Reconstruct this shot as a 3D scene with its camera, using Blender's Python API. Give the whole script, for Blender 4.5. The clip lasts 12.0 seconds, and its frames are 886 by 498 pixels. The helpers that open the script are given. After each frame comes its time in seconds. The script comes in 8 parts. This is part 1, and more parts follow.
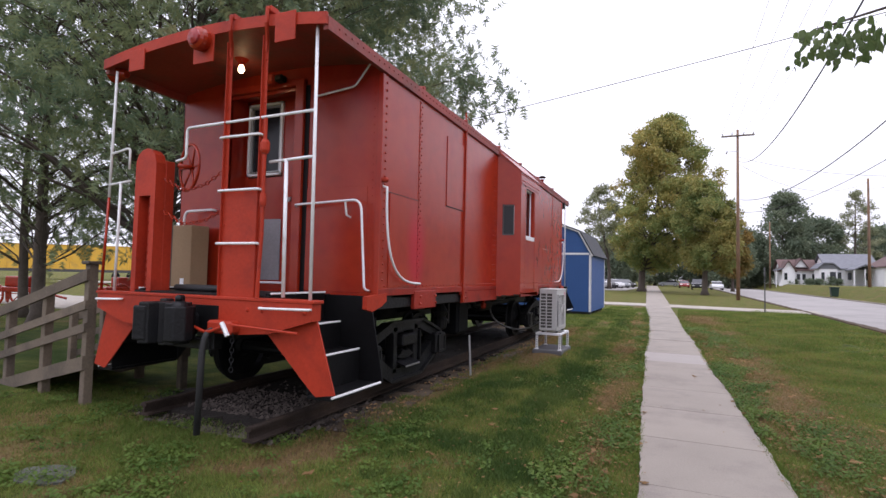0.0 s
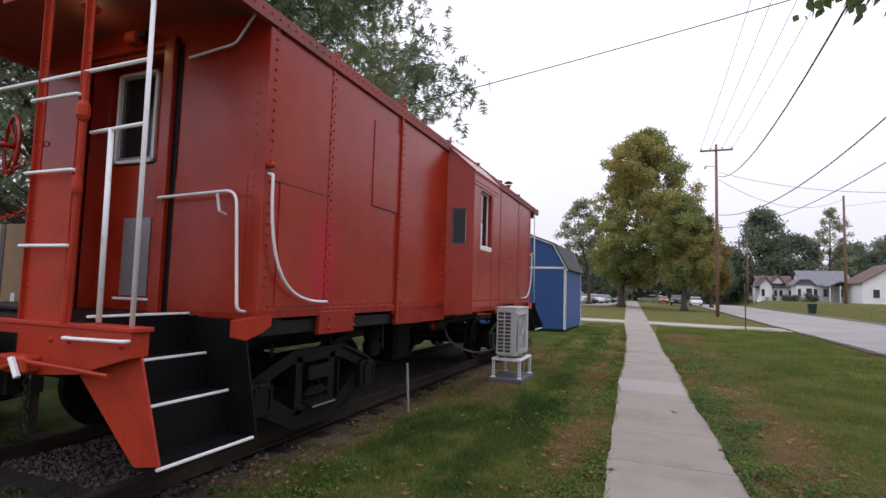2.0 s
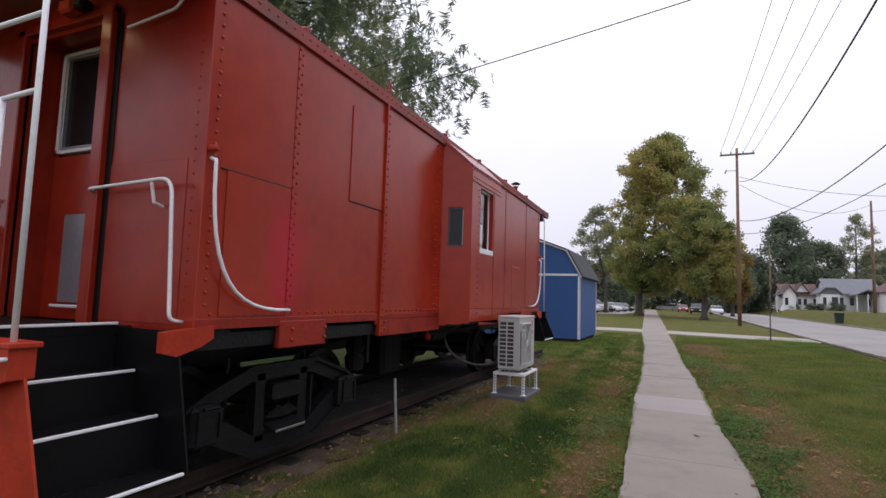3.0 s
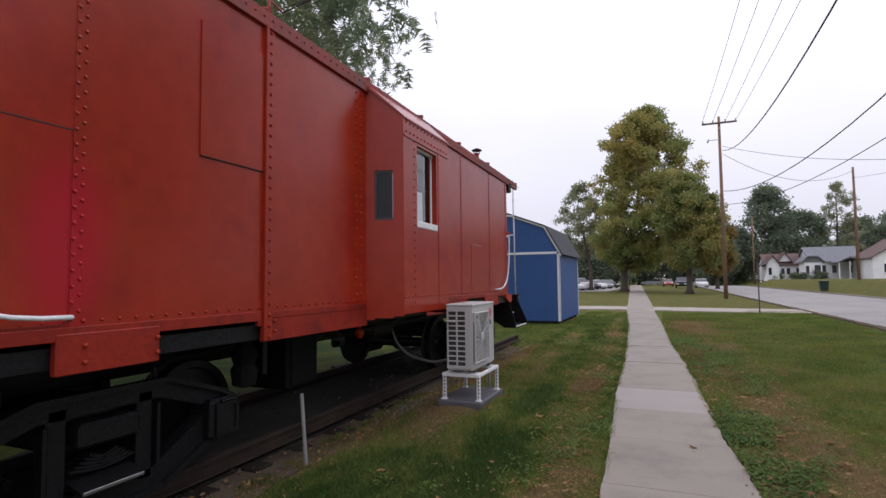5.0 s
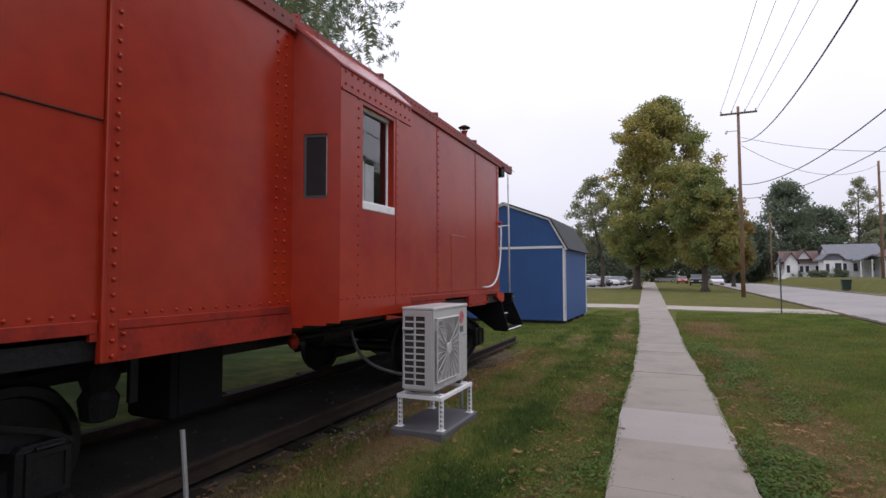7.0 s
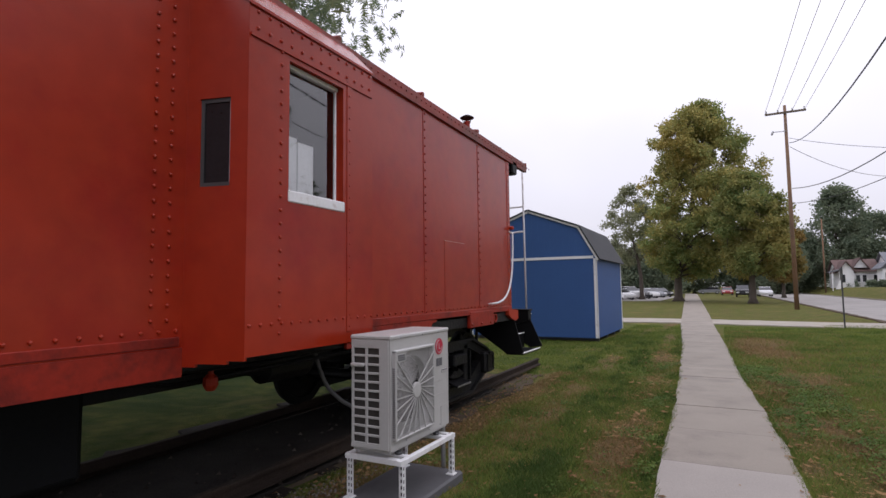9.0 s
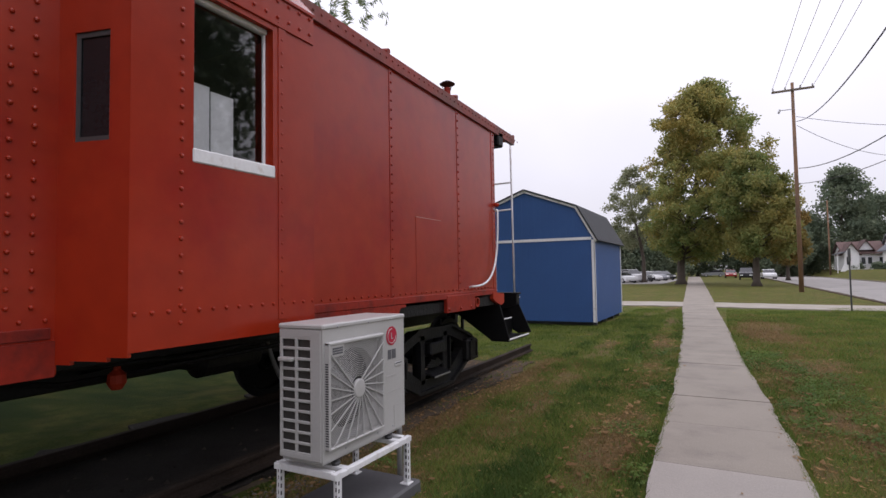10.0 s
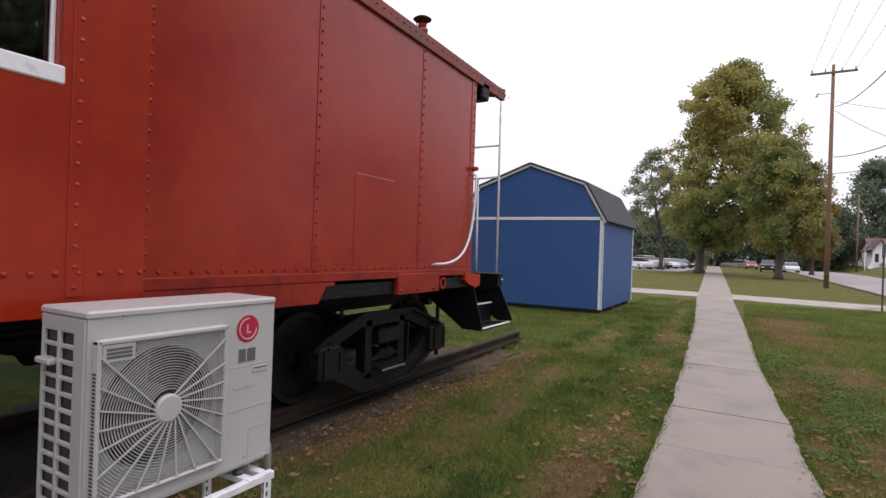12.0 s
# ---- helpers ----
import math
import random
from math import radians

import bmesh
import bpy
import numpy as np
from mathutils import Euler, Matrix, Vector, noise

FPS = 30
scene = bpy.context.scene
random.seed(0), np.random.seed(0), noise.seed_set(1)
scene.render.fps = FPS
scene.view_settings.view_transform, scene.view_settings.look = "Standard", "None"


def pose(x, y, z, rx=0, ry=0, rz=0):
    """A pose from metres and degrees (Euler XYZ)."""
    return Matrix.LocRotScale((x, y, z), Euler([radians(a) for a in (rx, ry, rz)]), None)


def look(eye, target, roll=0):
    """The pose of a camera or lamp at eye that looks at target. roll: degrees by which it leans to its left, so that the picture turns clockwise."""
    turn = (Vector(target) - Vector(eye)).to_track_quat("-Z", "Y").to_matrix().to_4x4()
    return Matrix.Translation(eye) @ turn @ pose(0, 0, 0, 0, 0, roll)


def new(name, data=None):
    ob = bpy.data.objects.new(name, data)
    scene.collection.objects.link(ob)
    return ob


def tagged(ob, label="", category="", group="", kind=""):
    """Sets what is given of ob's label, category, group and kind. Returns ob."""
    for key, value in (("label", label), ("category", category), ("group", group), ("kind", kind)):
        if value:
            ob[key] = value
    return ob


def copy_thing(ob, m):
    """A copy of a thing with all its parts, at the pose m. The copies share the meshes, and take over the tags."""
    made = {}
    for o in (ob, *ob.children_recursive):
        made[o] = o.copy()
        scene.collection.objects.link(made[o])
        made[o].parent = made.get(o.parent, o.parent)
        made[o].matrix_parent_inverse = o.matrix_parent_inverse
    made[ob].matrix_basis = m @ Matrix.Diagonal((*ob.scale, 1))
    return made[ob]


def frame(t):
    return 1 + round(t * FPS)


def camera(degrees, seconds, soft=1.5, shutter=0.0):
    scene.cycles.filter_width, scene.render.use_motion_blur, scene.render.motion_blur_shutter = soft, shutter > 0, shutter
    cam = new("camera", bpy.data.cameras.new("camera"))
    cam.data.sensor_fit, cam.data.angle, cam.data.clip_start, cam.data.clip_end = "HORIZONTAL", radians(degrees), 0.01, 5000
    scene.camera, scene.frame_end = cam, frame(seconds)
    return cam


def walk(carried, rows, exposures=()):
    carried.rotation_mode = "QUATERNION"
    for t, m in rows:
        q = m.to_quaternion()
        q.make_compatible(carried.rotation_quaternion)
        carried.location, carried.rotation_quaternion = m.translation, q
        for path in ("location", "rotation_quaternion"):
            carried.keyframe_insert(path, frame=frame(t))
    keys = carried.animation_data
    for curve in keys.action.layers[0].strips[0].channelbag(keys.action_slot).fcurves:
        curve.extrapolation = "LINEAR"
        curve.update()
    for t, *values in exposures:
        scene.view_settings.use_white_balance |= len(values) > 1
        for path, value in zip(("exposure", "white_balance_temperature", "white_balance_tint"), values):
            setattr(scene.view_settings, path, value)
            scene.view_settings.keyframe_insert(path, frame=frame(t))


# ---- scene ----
cam = camera(79.5, 12.0)
PATH = [
    (0, (1.119, 0.404, 1.575), (0.304, 2.228, 1.671), 1.3),
    (0.5, (1.122, 0.784, 1.588), (0.296, 2.601, 1.718), 0.6),
    (1, (1.120, 1.172, 1.606), (0.297, 2.991, 1.724), 1.3),
    (1.5, (1.130, 1.535, 1.617), (0.322, 3.357, 1.779), 1.6),
    (2, (1.152, 1.920, 1.615), (0.397, 3.766, 1.764), 1.7),
    (2.5, (1.171, 2.290, 1.598), (0.406, 4.130, 1.769), 1.5),
    (3, (1.144, 2.705, 1.611), (0.334, 4.525, 1.788), 1.8),
    (5, (1.125, 4.340, 1.634), (0.361, 6.184, 1.752), -0.6),
    (5.5, (1.103, 4.715, 1.620), (0.295, 6.542, 1.711), -0.6),
    (6, (1.099, 5.085, 1.641), (0.290, 6.914, 1.691), -1.3),
    (6.5, (1.102, 5.432, 1.644), (0.303, 7.263, 1.737), -0.3),
    (8.5, (1.065, 6.834, 1.663), (0.193, 8.630, 1.778), -0.8),
    (9, (1.020, 7.209, 1.658), (0.097, 8.977, 1.810), -0.7),
    (9.5, (1.011, 7.592, 1.647), (0.089, 9.365, 1.726), -0.6),
    (10, (1.026, 7.915, 1.628), (0.091, 9.680, 1.720), -0.9),
    (10.5, (1.004, 8.295, 1.601), (0.075, 10.066, 1.606), 0.4),
    (11, (1.004, 8.625, 1.585), (0.056, 10.385, 1.660), -0.2),
    (11.5, (1.008, 8.930, 1.603), (0.011, 10.663, 1.586), 0.8),
    (12, (1.025, 9.213, 1.614), (0.034, 10.950, 1.616), 2.0),
]
walk(cam, [(t, look(eye, target, roll)) for t, eye, target, roll in PATH],
     exposures=((0, 0.62, 6400, 18), (1.5, 0.40, 6400, 18), (2.5, 0.16, 6450, 16), (5.5, 0.10, 6450, 16), (8.5, 0.10, 6550, 16), (10.5, 0.14, 6650, 16), (12, 0.36, 6700, 16)))

# ---- world, sun ----
SKY_STRENGTH = 0.12
world = bpy.data.worlds.new("overcast_sky")
scene.world = world
world.use_nodes = True
wn, wl = world.node_tree.nodes, world.node_tree.links
wn.clear()
w_out, w_bg = wn.new("ShaderNodeOutputWorld"), wn.new("ShaderNodeBackground")
w_sky = wn.new("ShaderNodeTexSky")
w_sky.sky_type = "NISHITA"
w_sky.sun_disc = False
w_sky.sun_elevation, w_sky.sun_rotation = radians(48), radians(70)
w_sky.air_density, w_sky.dust_density, w_sky.ozone_density = 1.0, 3.0, 1.0
# a closed cloud deck evens the sky out to a pale grey-white
w_cloud = wn.new("ShaderNodeTexNoise")
w_cloud.inputs["Scale"].default_value, w_cloud.inputs["Detail"].default_value = 1.6, 4.0
w_ramp = wn.new("ShaderNodeValToRGB")
w_ramp.color_ramp.elements[0].position, w_ramp.color_ramp.elements[1].position = 0.3, 0.75
w_ramp.color_ramp.elements[0].color = (6.9, 7.1, 8.1, 1)
w_ramp.color_ramp.elements[1].color = (8.5, 8.65, 9.4, 1)
w_mix = wn.new("ShaderNodeMixRGB")
w_mix.inputs[0].default_value = 0.93
# an overcast sky is brighter overhead than at the horizon
w_co, w_sep, w_rise, w_up = wn.new("ShaderNodeTexCoord"), wn.new("ShaderNodeSeparateXYZ"), wn.new("ShaderNodeMapRange"), wn.new("ShaderNodeVectorMath")
wl.new(w_co.outputs["Generated"], w_sep.inputs[0])
wl.new(w_sep.outputs["Z"], w_rise.inputs["Value"])
w_rise.inputs["From Min"].default_value, w_rise.inputs["From Max"].default_value = 0.1, 1.0
w_rise.inputs["To Min"].default_value, w_rise.inputs["To Max"].default_value = 0.83, 1.68
w_up.operation = "SCALE"
wl.new(w_cloud.outputs["Fac"], w_ramp.inputs[0])
wl.new(w_ramp.outputs[0], w_up.inputs[0])
wl.new(w_rise.outputs[0], w_up.inputs["Scale"])
wl.new(w_sky.outputs[0], w_mix.inputs[1])
wl.new(w_up.outputs[0], w_mix.inputs[2])
wl.new(w_mix.outputs[0], w_bg.inputs[0])
w_bg.inputs[1].default_value = SKY_STRENGTH
wl.new(w_bg.outputs[0], w_out.inputs[0])

sun = new("sun", bpy.data.lights.new("sun", "SUN"))
sun.data.energy, sun.data.angle, sun.data.color = 0.5, radians(60), (0.98, 0.97, 1.0)
sun.matrix_world = look((12, 4, 30), (0, 8, 0))


# ---- materials ----
def mat(name, base, rough=0.6, metal=0.0, vary=0.15, scale=3.0, fine=40.0, bump=0.0, dirt=None, dirt_amount=0.0, spec=0.5,
        dirt_scale=1.2, per_object=0.0, per_island=0.0, spot=None):
    """A surface with variation at a coarse and a fine scale, an optional second tone in patches, and fine relief."""
    m = bpy.data.materials.new(name)
    m.use_nodes = True
    n, l = m.node_tree.nodes, m.node_tree.links
    b = n["Principled BSDF"]
    b.inputs["Roughness"].default_value, b.inputs["Metallic"].default_value = rough, metal
    b.inputs["Specular IOR Level"].default_value = spec
    co = n.new("ShaderNodeTexCoord")
    big, small = n.new("ShaderNodeTexNoise"), n.new("ShaderNodeTexNoise")
    big.inputs["Scale"].default_value, big.inputs["Detail"].default_value = scale, 5
    small.inputs["Scale"].default_value, small.inputs["Detail"].default_value = fine, 3
    l.new(co.outputs["Object"], big.inputs["Vector"])
    l.new(co.outputs["Object"], small.inputs["Vector"])
    add = n.new("ShaderNodeMath")
    add.operation = "ADD"
    l.new(big.outputs["Fac"], add.inputs[0])
    l.new(small.outputs["Fac"], add.inputs[1])
    rng = n.new("ShaderNodeMapRange")
    rng.inputs["From Min"].default_value, rng.inputs["From Max"].default_value = 0.6, 1.4
    rng.inputs["To Min"].default_value, rng.inputs["To Max"].default_value = 1 - vary, 1 + vary
    l.new(add.outputs[0], rng.inputs["Value"])
    last = rng.outputs[0]
    for amount, node, socket in ((per_object, "ShaderNodeObjectInfo", "Random"), (per_island, "ShaderNodeNewGeometry", "Random Per Island")):
        if amount:
            info = n.new(node)
            r2 = n.new("ShaderNodeMapRange")
            r2.inputs["To Min"].default_value, r2.inputs["To Max"].default_value = 1 - amount, 1 + amount
            l.new(info.outputs[socket], r2.inputs["Value"])
            mul = n.new("ShaderNodeMath")
            mul.operation = "MULTIPLY"
            l.new(last, mul.inputs[0])
            l.new(r2.outputs[0], mul.inputs[1])
            last = mul.outputs[0]
    col = n.new("ShaderNodeVectorMath")
    col.operation = "SCALE"
    if dirt:
        d = n.new("ShaderNodeTexNoise")
        d.inputs["Scale"].default_value, d.inputs["Detail"].default_value, d.inputs["Roughness"].default_value = dirt_scale, 8, 0.65
        l.new(co.outputs["Object"], d.inputs["Vector"])
        dr = n.new("ShaderNodeMapRange")
        dr.inputs["From Min"].default_value, dr.inputs["From Max"].default_value = 0.62 - 0.3 * dirt_amount, 0.8 - 0.25 * dirt_amount
        l.new(d.outputs["Fac"], dr.inputs["Value"])
        mx = n.new("ShaderNodeMixRGB")
        mx.inputs[1].default_value, mx.inputs[2].default_value = (*base, 1), (*dirt, 1)
        l.new(dr.outputs[0], mx.inputs[0])
        l.new(mx.outputs[0], col.inputs[0])
    else:
        col.inputs[0].default_value = base
    l.new(last, col.inputs["Scale"])
    if spot:
        # a cloudy, soft-edged area of another tone round a place: centre, reach, colour
        centre, reach, tone = spot
        geo, off, squash, dist = n.new("ShaderNodeNewGeometry"), n.new("ShaderNodeVectorMath"), n.new("ShaderNodeVectorMath"), n.new("ShaderNodeVectorMath")
        off.operation, squash.operation, dist.operation = "SUBTRACT", "DIVIDE", "LENGTH"
        off.inputs[1].default_value, squash.inputs[1].default_value = centre, reach
        l.new(geo.outputs["Position"], off.inputs[0])
        l.new(off.outputs[0], squash.inputs[0])
        l.new(squash.outputs[0], dist.inputs[0])
        ragged = n.new("ShaderNodeMath")
        ragged.operation = "ADD"
        l.new(dist.outputs["Value"], ragged.inputs[0])
        l.new(big.outputs["Fac"], ragged.inputs[1])
        fade = n.new("ShaderNodeMapRange")
        fade.interpolation_type = "SMOOTHSTEP"
        fade.inputs["From Min"].default_value, fade.inputs["From Max"].default_value = 1.65, 0.85
        l.new(ragged.outputs[0], fade.inputs["Value"])
        tint = n.new("ShaderNodeMixRGB")
        tint.inputs[2].default_value = (*tone, 1)
        l.new(fade.outputs[0], tint.inputs[0])
        l.new(col.outputs[0], tint.inputs[1])
        col = tint
    l.new(col.outputs[0], b.inputs["Base Color"])
    if bump:
        bp = n.new("ShaderNodeBump")
        bp.inputs["Strength"].default_value, bp.inputs["Distance"].default_value = bump, 0.02
        l.new(small.outputs["Fac"], bp.inputs["Height"])
        l.new(bp.outputs[0], b.inputs["Normal"])
    return m


RED = mat("red_paint", (0.306, 0.0238, 0.0070), 0.27, vary=0.15, scale=0.9, fine=7, bump=0.10, dirt=(0.262, 0.0125, 0.0060), dirt_amount=0.45, spec=0.40,
          spot=((-1.83, 6.18, 1.82), (0.6, 0.29, 0.62), (0.40, 0.009, 0.018)))
RED_GRIMY = mat("scuffed_red_paint", (0.270, 0.0190, 0.0085), 0.5, vary=0.22, scale=2.2, fine=24, bump=0.16, dirt=(0.10, 0.011, 0.009), dirt_amount=0.42, dirt_scale=2.6, spec=0.3)
RED_ORANGE = mat("orange_red_paint", (0.365, 0.034, 0.014), 0.5, vary=0.16, scale=2.5, fine=30, bump=0.12, dirt=(0.20, 0.022, 0.014), dirt_amount=0.4, spec=0.2)
ROOF_RED = mat("weathered_roof_red", (0.27, 0.036, 0.026), 0.6, vary=0.2, scale=2, fine=25, bump=0.15, dirt=(0.14, 0.05, 0.04), dirt_amount=0.5)
WHITE = mat("white_paint", (0.74, 0.74, 0.75), 0.45, vary=0.08, scale=3, fine=50, dirt=(0.42, 0.34, 0.28), dirt_amount=0.15, dirt_scale=6)
BLACK = mat("black_paint", (0.0045, 0.0045, 0.005), 0.5, vary=0.3, scale=2, fine=20, bump=0.1, spec=0.18)
IRON = mat("grimy_cast_iron", (0.0080, 0.0082, 0.0095), 0.45, vary=0.35, scale=3, fine=30, bump=0.3, dirt=(0.013, 0.011, 0.010), dirt_amount=0.4, spec=0.24)
STEEL = mat("worn_steel", (0.30, 0.30, 0.30), 0.35, 0.8, vary=0.2, scale=5, fine=60)
RUST = mat("rusty_rail_steel", (0.036, 0.027, 0.0225), 0.75, vary=0.3, scale=4, fine=50, bump=0.3, dirt=(0.060, 0.041, 0.030), dirt_amount=0.45, spec=0.08)
BALLAST = mat("dark_gravel_soil", (0.036, 0.031, 0.0275), 0.95, vary=0.4, scale=3, fine=60, bump=0.9, dirt=(0.026, 0.021, 0.018), dirt_amount=0.5, spec=0.2)
STONE = mat("ballast_stone", (0.082, 0.068, 0.060), 0.9, vary=0.3, scale=6, fine=40, per_island=0.5, spec=0.08)
SCRATCH = mat("bare_scratched_paint", (0.42, 0.20, 0.15), 0.6, vary=0.3, scale=8)
LINE_GREY = mat("weathered_grey_tubing", (0.15, 0.15, 0.15), 0.6, vary=0.2)
PEBBLE = mat("pale_pebble", (0.19, 0.165, 0.14), 0.9, vary=0.3, scale=6, fine=40, per_island=0.5)
CONCRETE = mat("concrete_slab", (0.262, 0.230, 0.192), 0.85, vary=0.12, scale=1.3, fine=70, bump=0.25, dirt=(0.195, 0.17, 0.148), dirt_amount=0.45, per_object=0.03)
CONCRETE_NEW = mat("pale_concrete_slab", (0.305, 0.277, 0.25), 0.85, vary=0.1, scale=1.5, fine=70, bump=0.2)
ASPHALT = mat("pale_road_surface", (0.275, 0.257, 0.242), 0.9, vary=0.14, scale=0.35, fine=25, bump=0.2, dirt=(0.20, 0.187, 0.176), dirt_amount=0.4, dirt_scale=0.4)
GRAVEL = mat("pale_gravel_drive", (0.34, 0.305, 0.26), 0.95, vary=0.2, scale=1, fine=30, bump=0.5, dirt=(0.28, 0.25, 0.19), dirt_amount=0.4)
WOOD = mat("weathered_grey_wood", (0.140, 0.108, 0.076), 0.85, vary=0.25, scale=3, fine=35, bump=0.4, dirt=(0.066, 0.052, 0.040), dirt_amount=0.55, per_object=0.25)
TIE = mat("old_tie_wood", (0.026, 0.021, 0.018), 0.95, vary=0.3, scale=5, fine=40, bump=0.5, spec=0.08)
POLE_WOOD = mat("utility_pole_wood", (0.21, 0.12, 0.07), 0.85, vary=0.25, scale=1.5, fine=20, bump=0.3, dirt=(0.13, 0.09, 0.065), dirt_amount=0.5, dirt_scale=0.5)
BARK = mat("tree_bark", (0.085, 0.068, 0.055), 0.95, vary=0.3, scale=4, fine=18, bump=0.8)
SHED_BLUE = mat("blue_painted_siding", (0.027, 0.085, 0.245), 0.55, vary=0.1, scale=1.2, fine=30, bump=0.1)
SHINGLE = mat("dark_grey_shingle", (0.045, 0.047, 0.052), 0.9, vary=0.25, scale=3, fine=30, bump=0.4, per_island=0.2)
AC_WHITE = mat("ivory_enamel", (0.435, 0.43, 0.42), 0.35, vary=0.04, scale=4, fine=60)
AC_GRILLE = mat("grey_white_grille", (0.47, 0.46, 0.45), 0.4, vary=0.05)
AC_DARK = mat("dark_cavity", (0.028, 0.028, 0.03), 0.6, vary=0.25, scale=5)
COIL = mat("condenser_coil_fins", (0.070, 0.065, 0.060), 0.5, 0.3, vary=0.3, scale=8, fine=90)
LOGO_RED = mat("logo_red", (0.45, 0.012, 0.045), 0.35, vary=0.03)
INK = mat("grey_ink", (0.10, 0.10, 0.11), 0.5, vary=0.05)
PALE_INK = mat("pale_ink", (0.42, 0.41, 0.40), 0.5, vary=0.05)
GALV = mat("galvanised_steel", (0.42, 0.42, 0.43), 0.45, 0.6, vary=0.15, scale=6, fine=60)
RUBBER = mat("black_rubber", (0.02, 0.02, 0.021), 0.7, vary=0.2)
CARD = mat("brown_cardboard", (0.33, 0.22, 0.125), 0.85, vary=0.1, scale=2)
GREY_PANEL = mat("bare_grey_metal", (0.27, 0.26, 0.28), 0.4, 0.5, vary=0.15, scale=3)
WHITE_WALL = mat("white_clapboard", (0.80, 0.80, 0.80), 0.7, vary=0.08, scale=1, fine=12)
ROOF_GREY = mat("grey_house_shingles", (0.16, 0.165, 0.18), 0.9, vary=0.2, scale=1.5, fine=12, bump=0.3)
ROOF_BROWN = mat("brown_house_shingles", (0.12, 0.075, 0.068), 0.9, vary=0.2, scale=1.5, fine=12, bump=0.3)
YELLOW = mat("yellow_rail_paint", (0.62, 0.36, 0.035), 0.5, vary=0.12, scale=0.7, fine=10, dirt=(0.40, 0.25, 0.06), dirt_amount=0.2)
SILVER = mat("silver_white_panel", (0.62, 0.63, 0.65), 0.5, vary=0.15, scale=0.5, fine=6)
BIN_GREEN = mat("dark_green_plastic", (0.007, 0.026, 0.017), 0.5, vary=0.1)
DARK_GREY = mat("dark_grey_metal", (0.05, 0.05, 0.052), 0.5, vary=0.2)
BOX_GREY = mat("grey_box_paint", (0.006, 0.0065, 0.0075), 0.6, vary=0.25, scale=2, spec=0.1)
PLASTIC_WHITE = mat("white_plastic_sheet", (0.84, 0.85, 0.87), 0.6, vary=0.06)
INTERIOR = mat("dim_interior_panel", (0.05, 0.045, 0.04), 0.8, vary=0.2)
TAIL_RED = mat("red_lens", (0.30, 0.02, 0.02), 0.2, vary=0.1)
SOIL = mat("brown_soil", (0.098, 0.075, 0.054), 0.95, vary=0.35, scale=2.5, fine=50, bump=0.8, dirt=(0.058, 0.042, 0.03), dirt_amount=0.45, spec=0.08)
# Shadow along the plate seams, put into the colour of thin strips.
SHADOW_RED = mat("dark_red_shadow_line", (0.03, 0.008, 0.006), 0.7, vary=0.2)
WIRE = mat("cable_black", (0.03, 0.03, 0.032), 0.7, vary=0.1)


def glass_mat(name, tint, rough=0.03):
    """A window pane: clear, with its true reflection."""
    m = bpy.data.materials.new(name)
    m.use_nodes = True
    n, l = m.node_tree.nodes, m.node_tree.links
    n.remove(n["Principled BSDF"])
    tr, gl, mix, fr = n.new("ShaderNodeBsdfTransparent"), n.new("ShaderNodeBsdfGlossy"), n.new("ShaderNodeMixShader"), n.new("ShaderNodeFresnel")
    tr.inputs[0].default_value, gl.inputs[0].default_value, gl.inputs[1].default_value = (*tint, 1), (1, 1, 1, 1), rough
    fr.inputs[0].default_value = 1.95
    l.new(fr.outputs[0], mix.inputs[0])
    l.new(tr.outputs[0], mix.inputs[1])
    l.new(gl.outputs[0], mix.inputs[2])
    l.new(mix.outputs[0], n["Material Output"].inputs[0])
    return m


GLASS = glass_mat("window_glass", (0.93, 0.94, 0.94))
SCREEN = mat("dark_window_screen", (0.012, 0.012, 0.014), 0.18, vary=0.3, scale=4, spec=0.3)
CAR_GLASS = mat("dark_car_glass", (0.02, 0.022, 0.025), 0.08, vary=0.05)
BULB = bpy.data.materials.new("lit_bulb")
BULB.use_nodes = True
BULB.node_tree.nodes["Principled BSDF"].inputs["Emission Color"].default_value = (1.0, 0.72, 0.36, 1)
BULB.node_tree.nodes["Principled BSDF"].inputs["Emission Strength"].default_value = 9.0


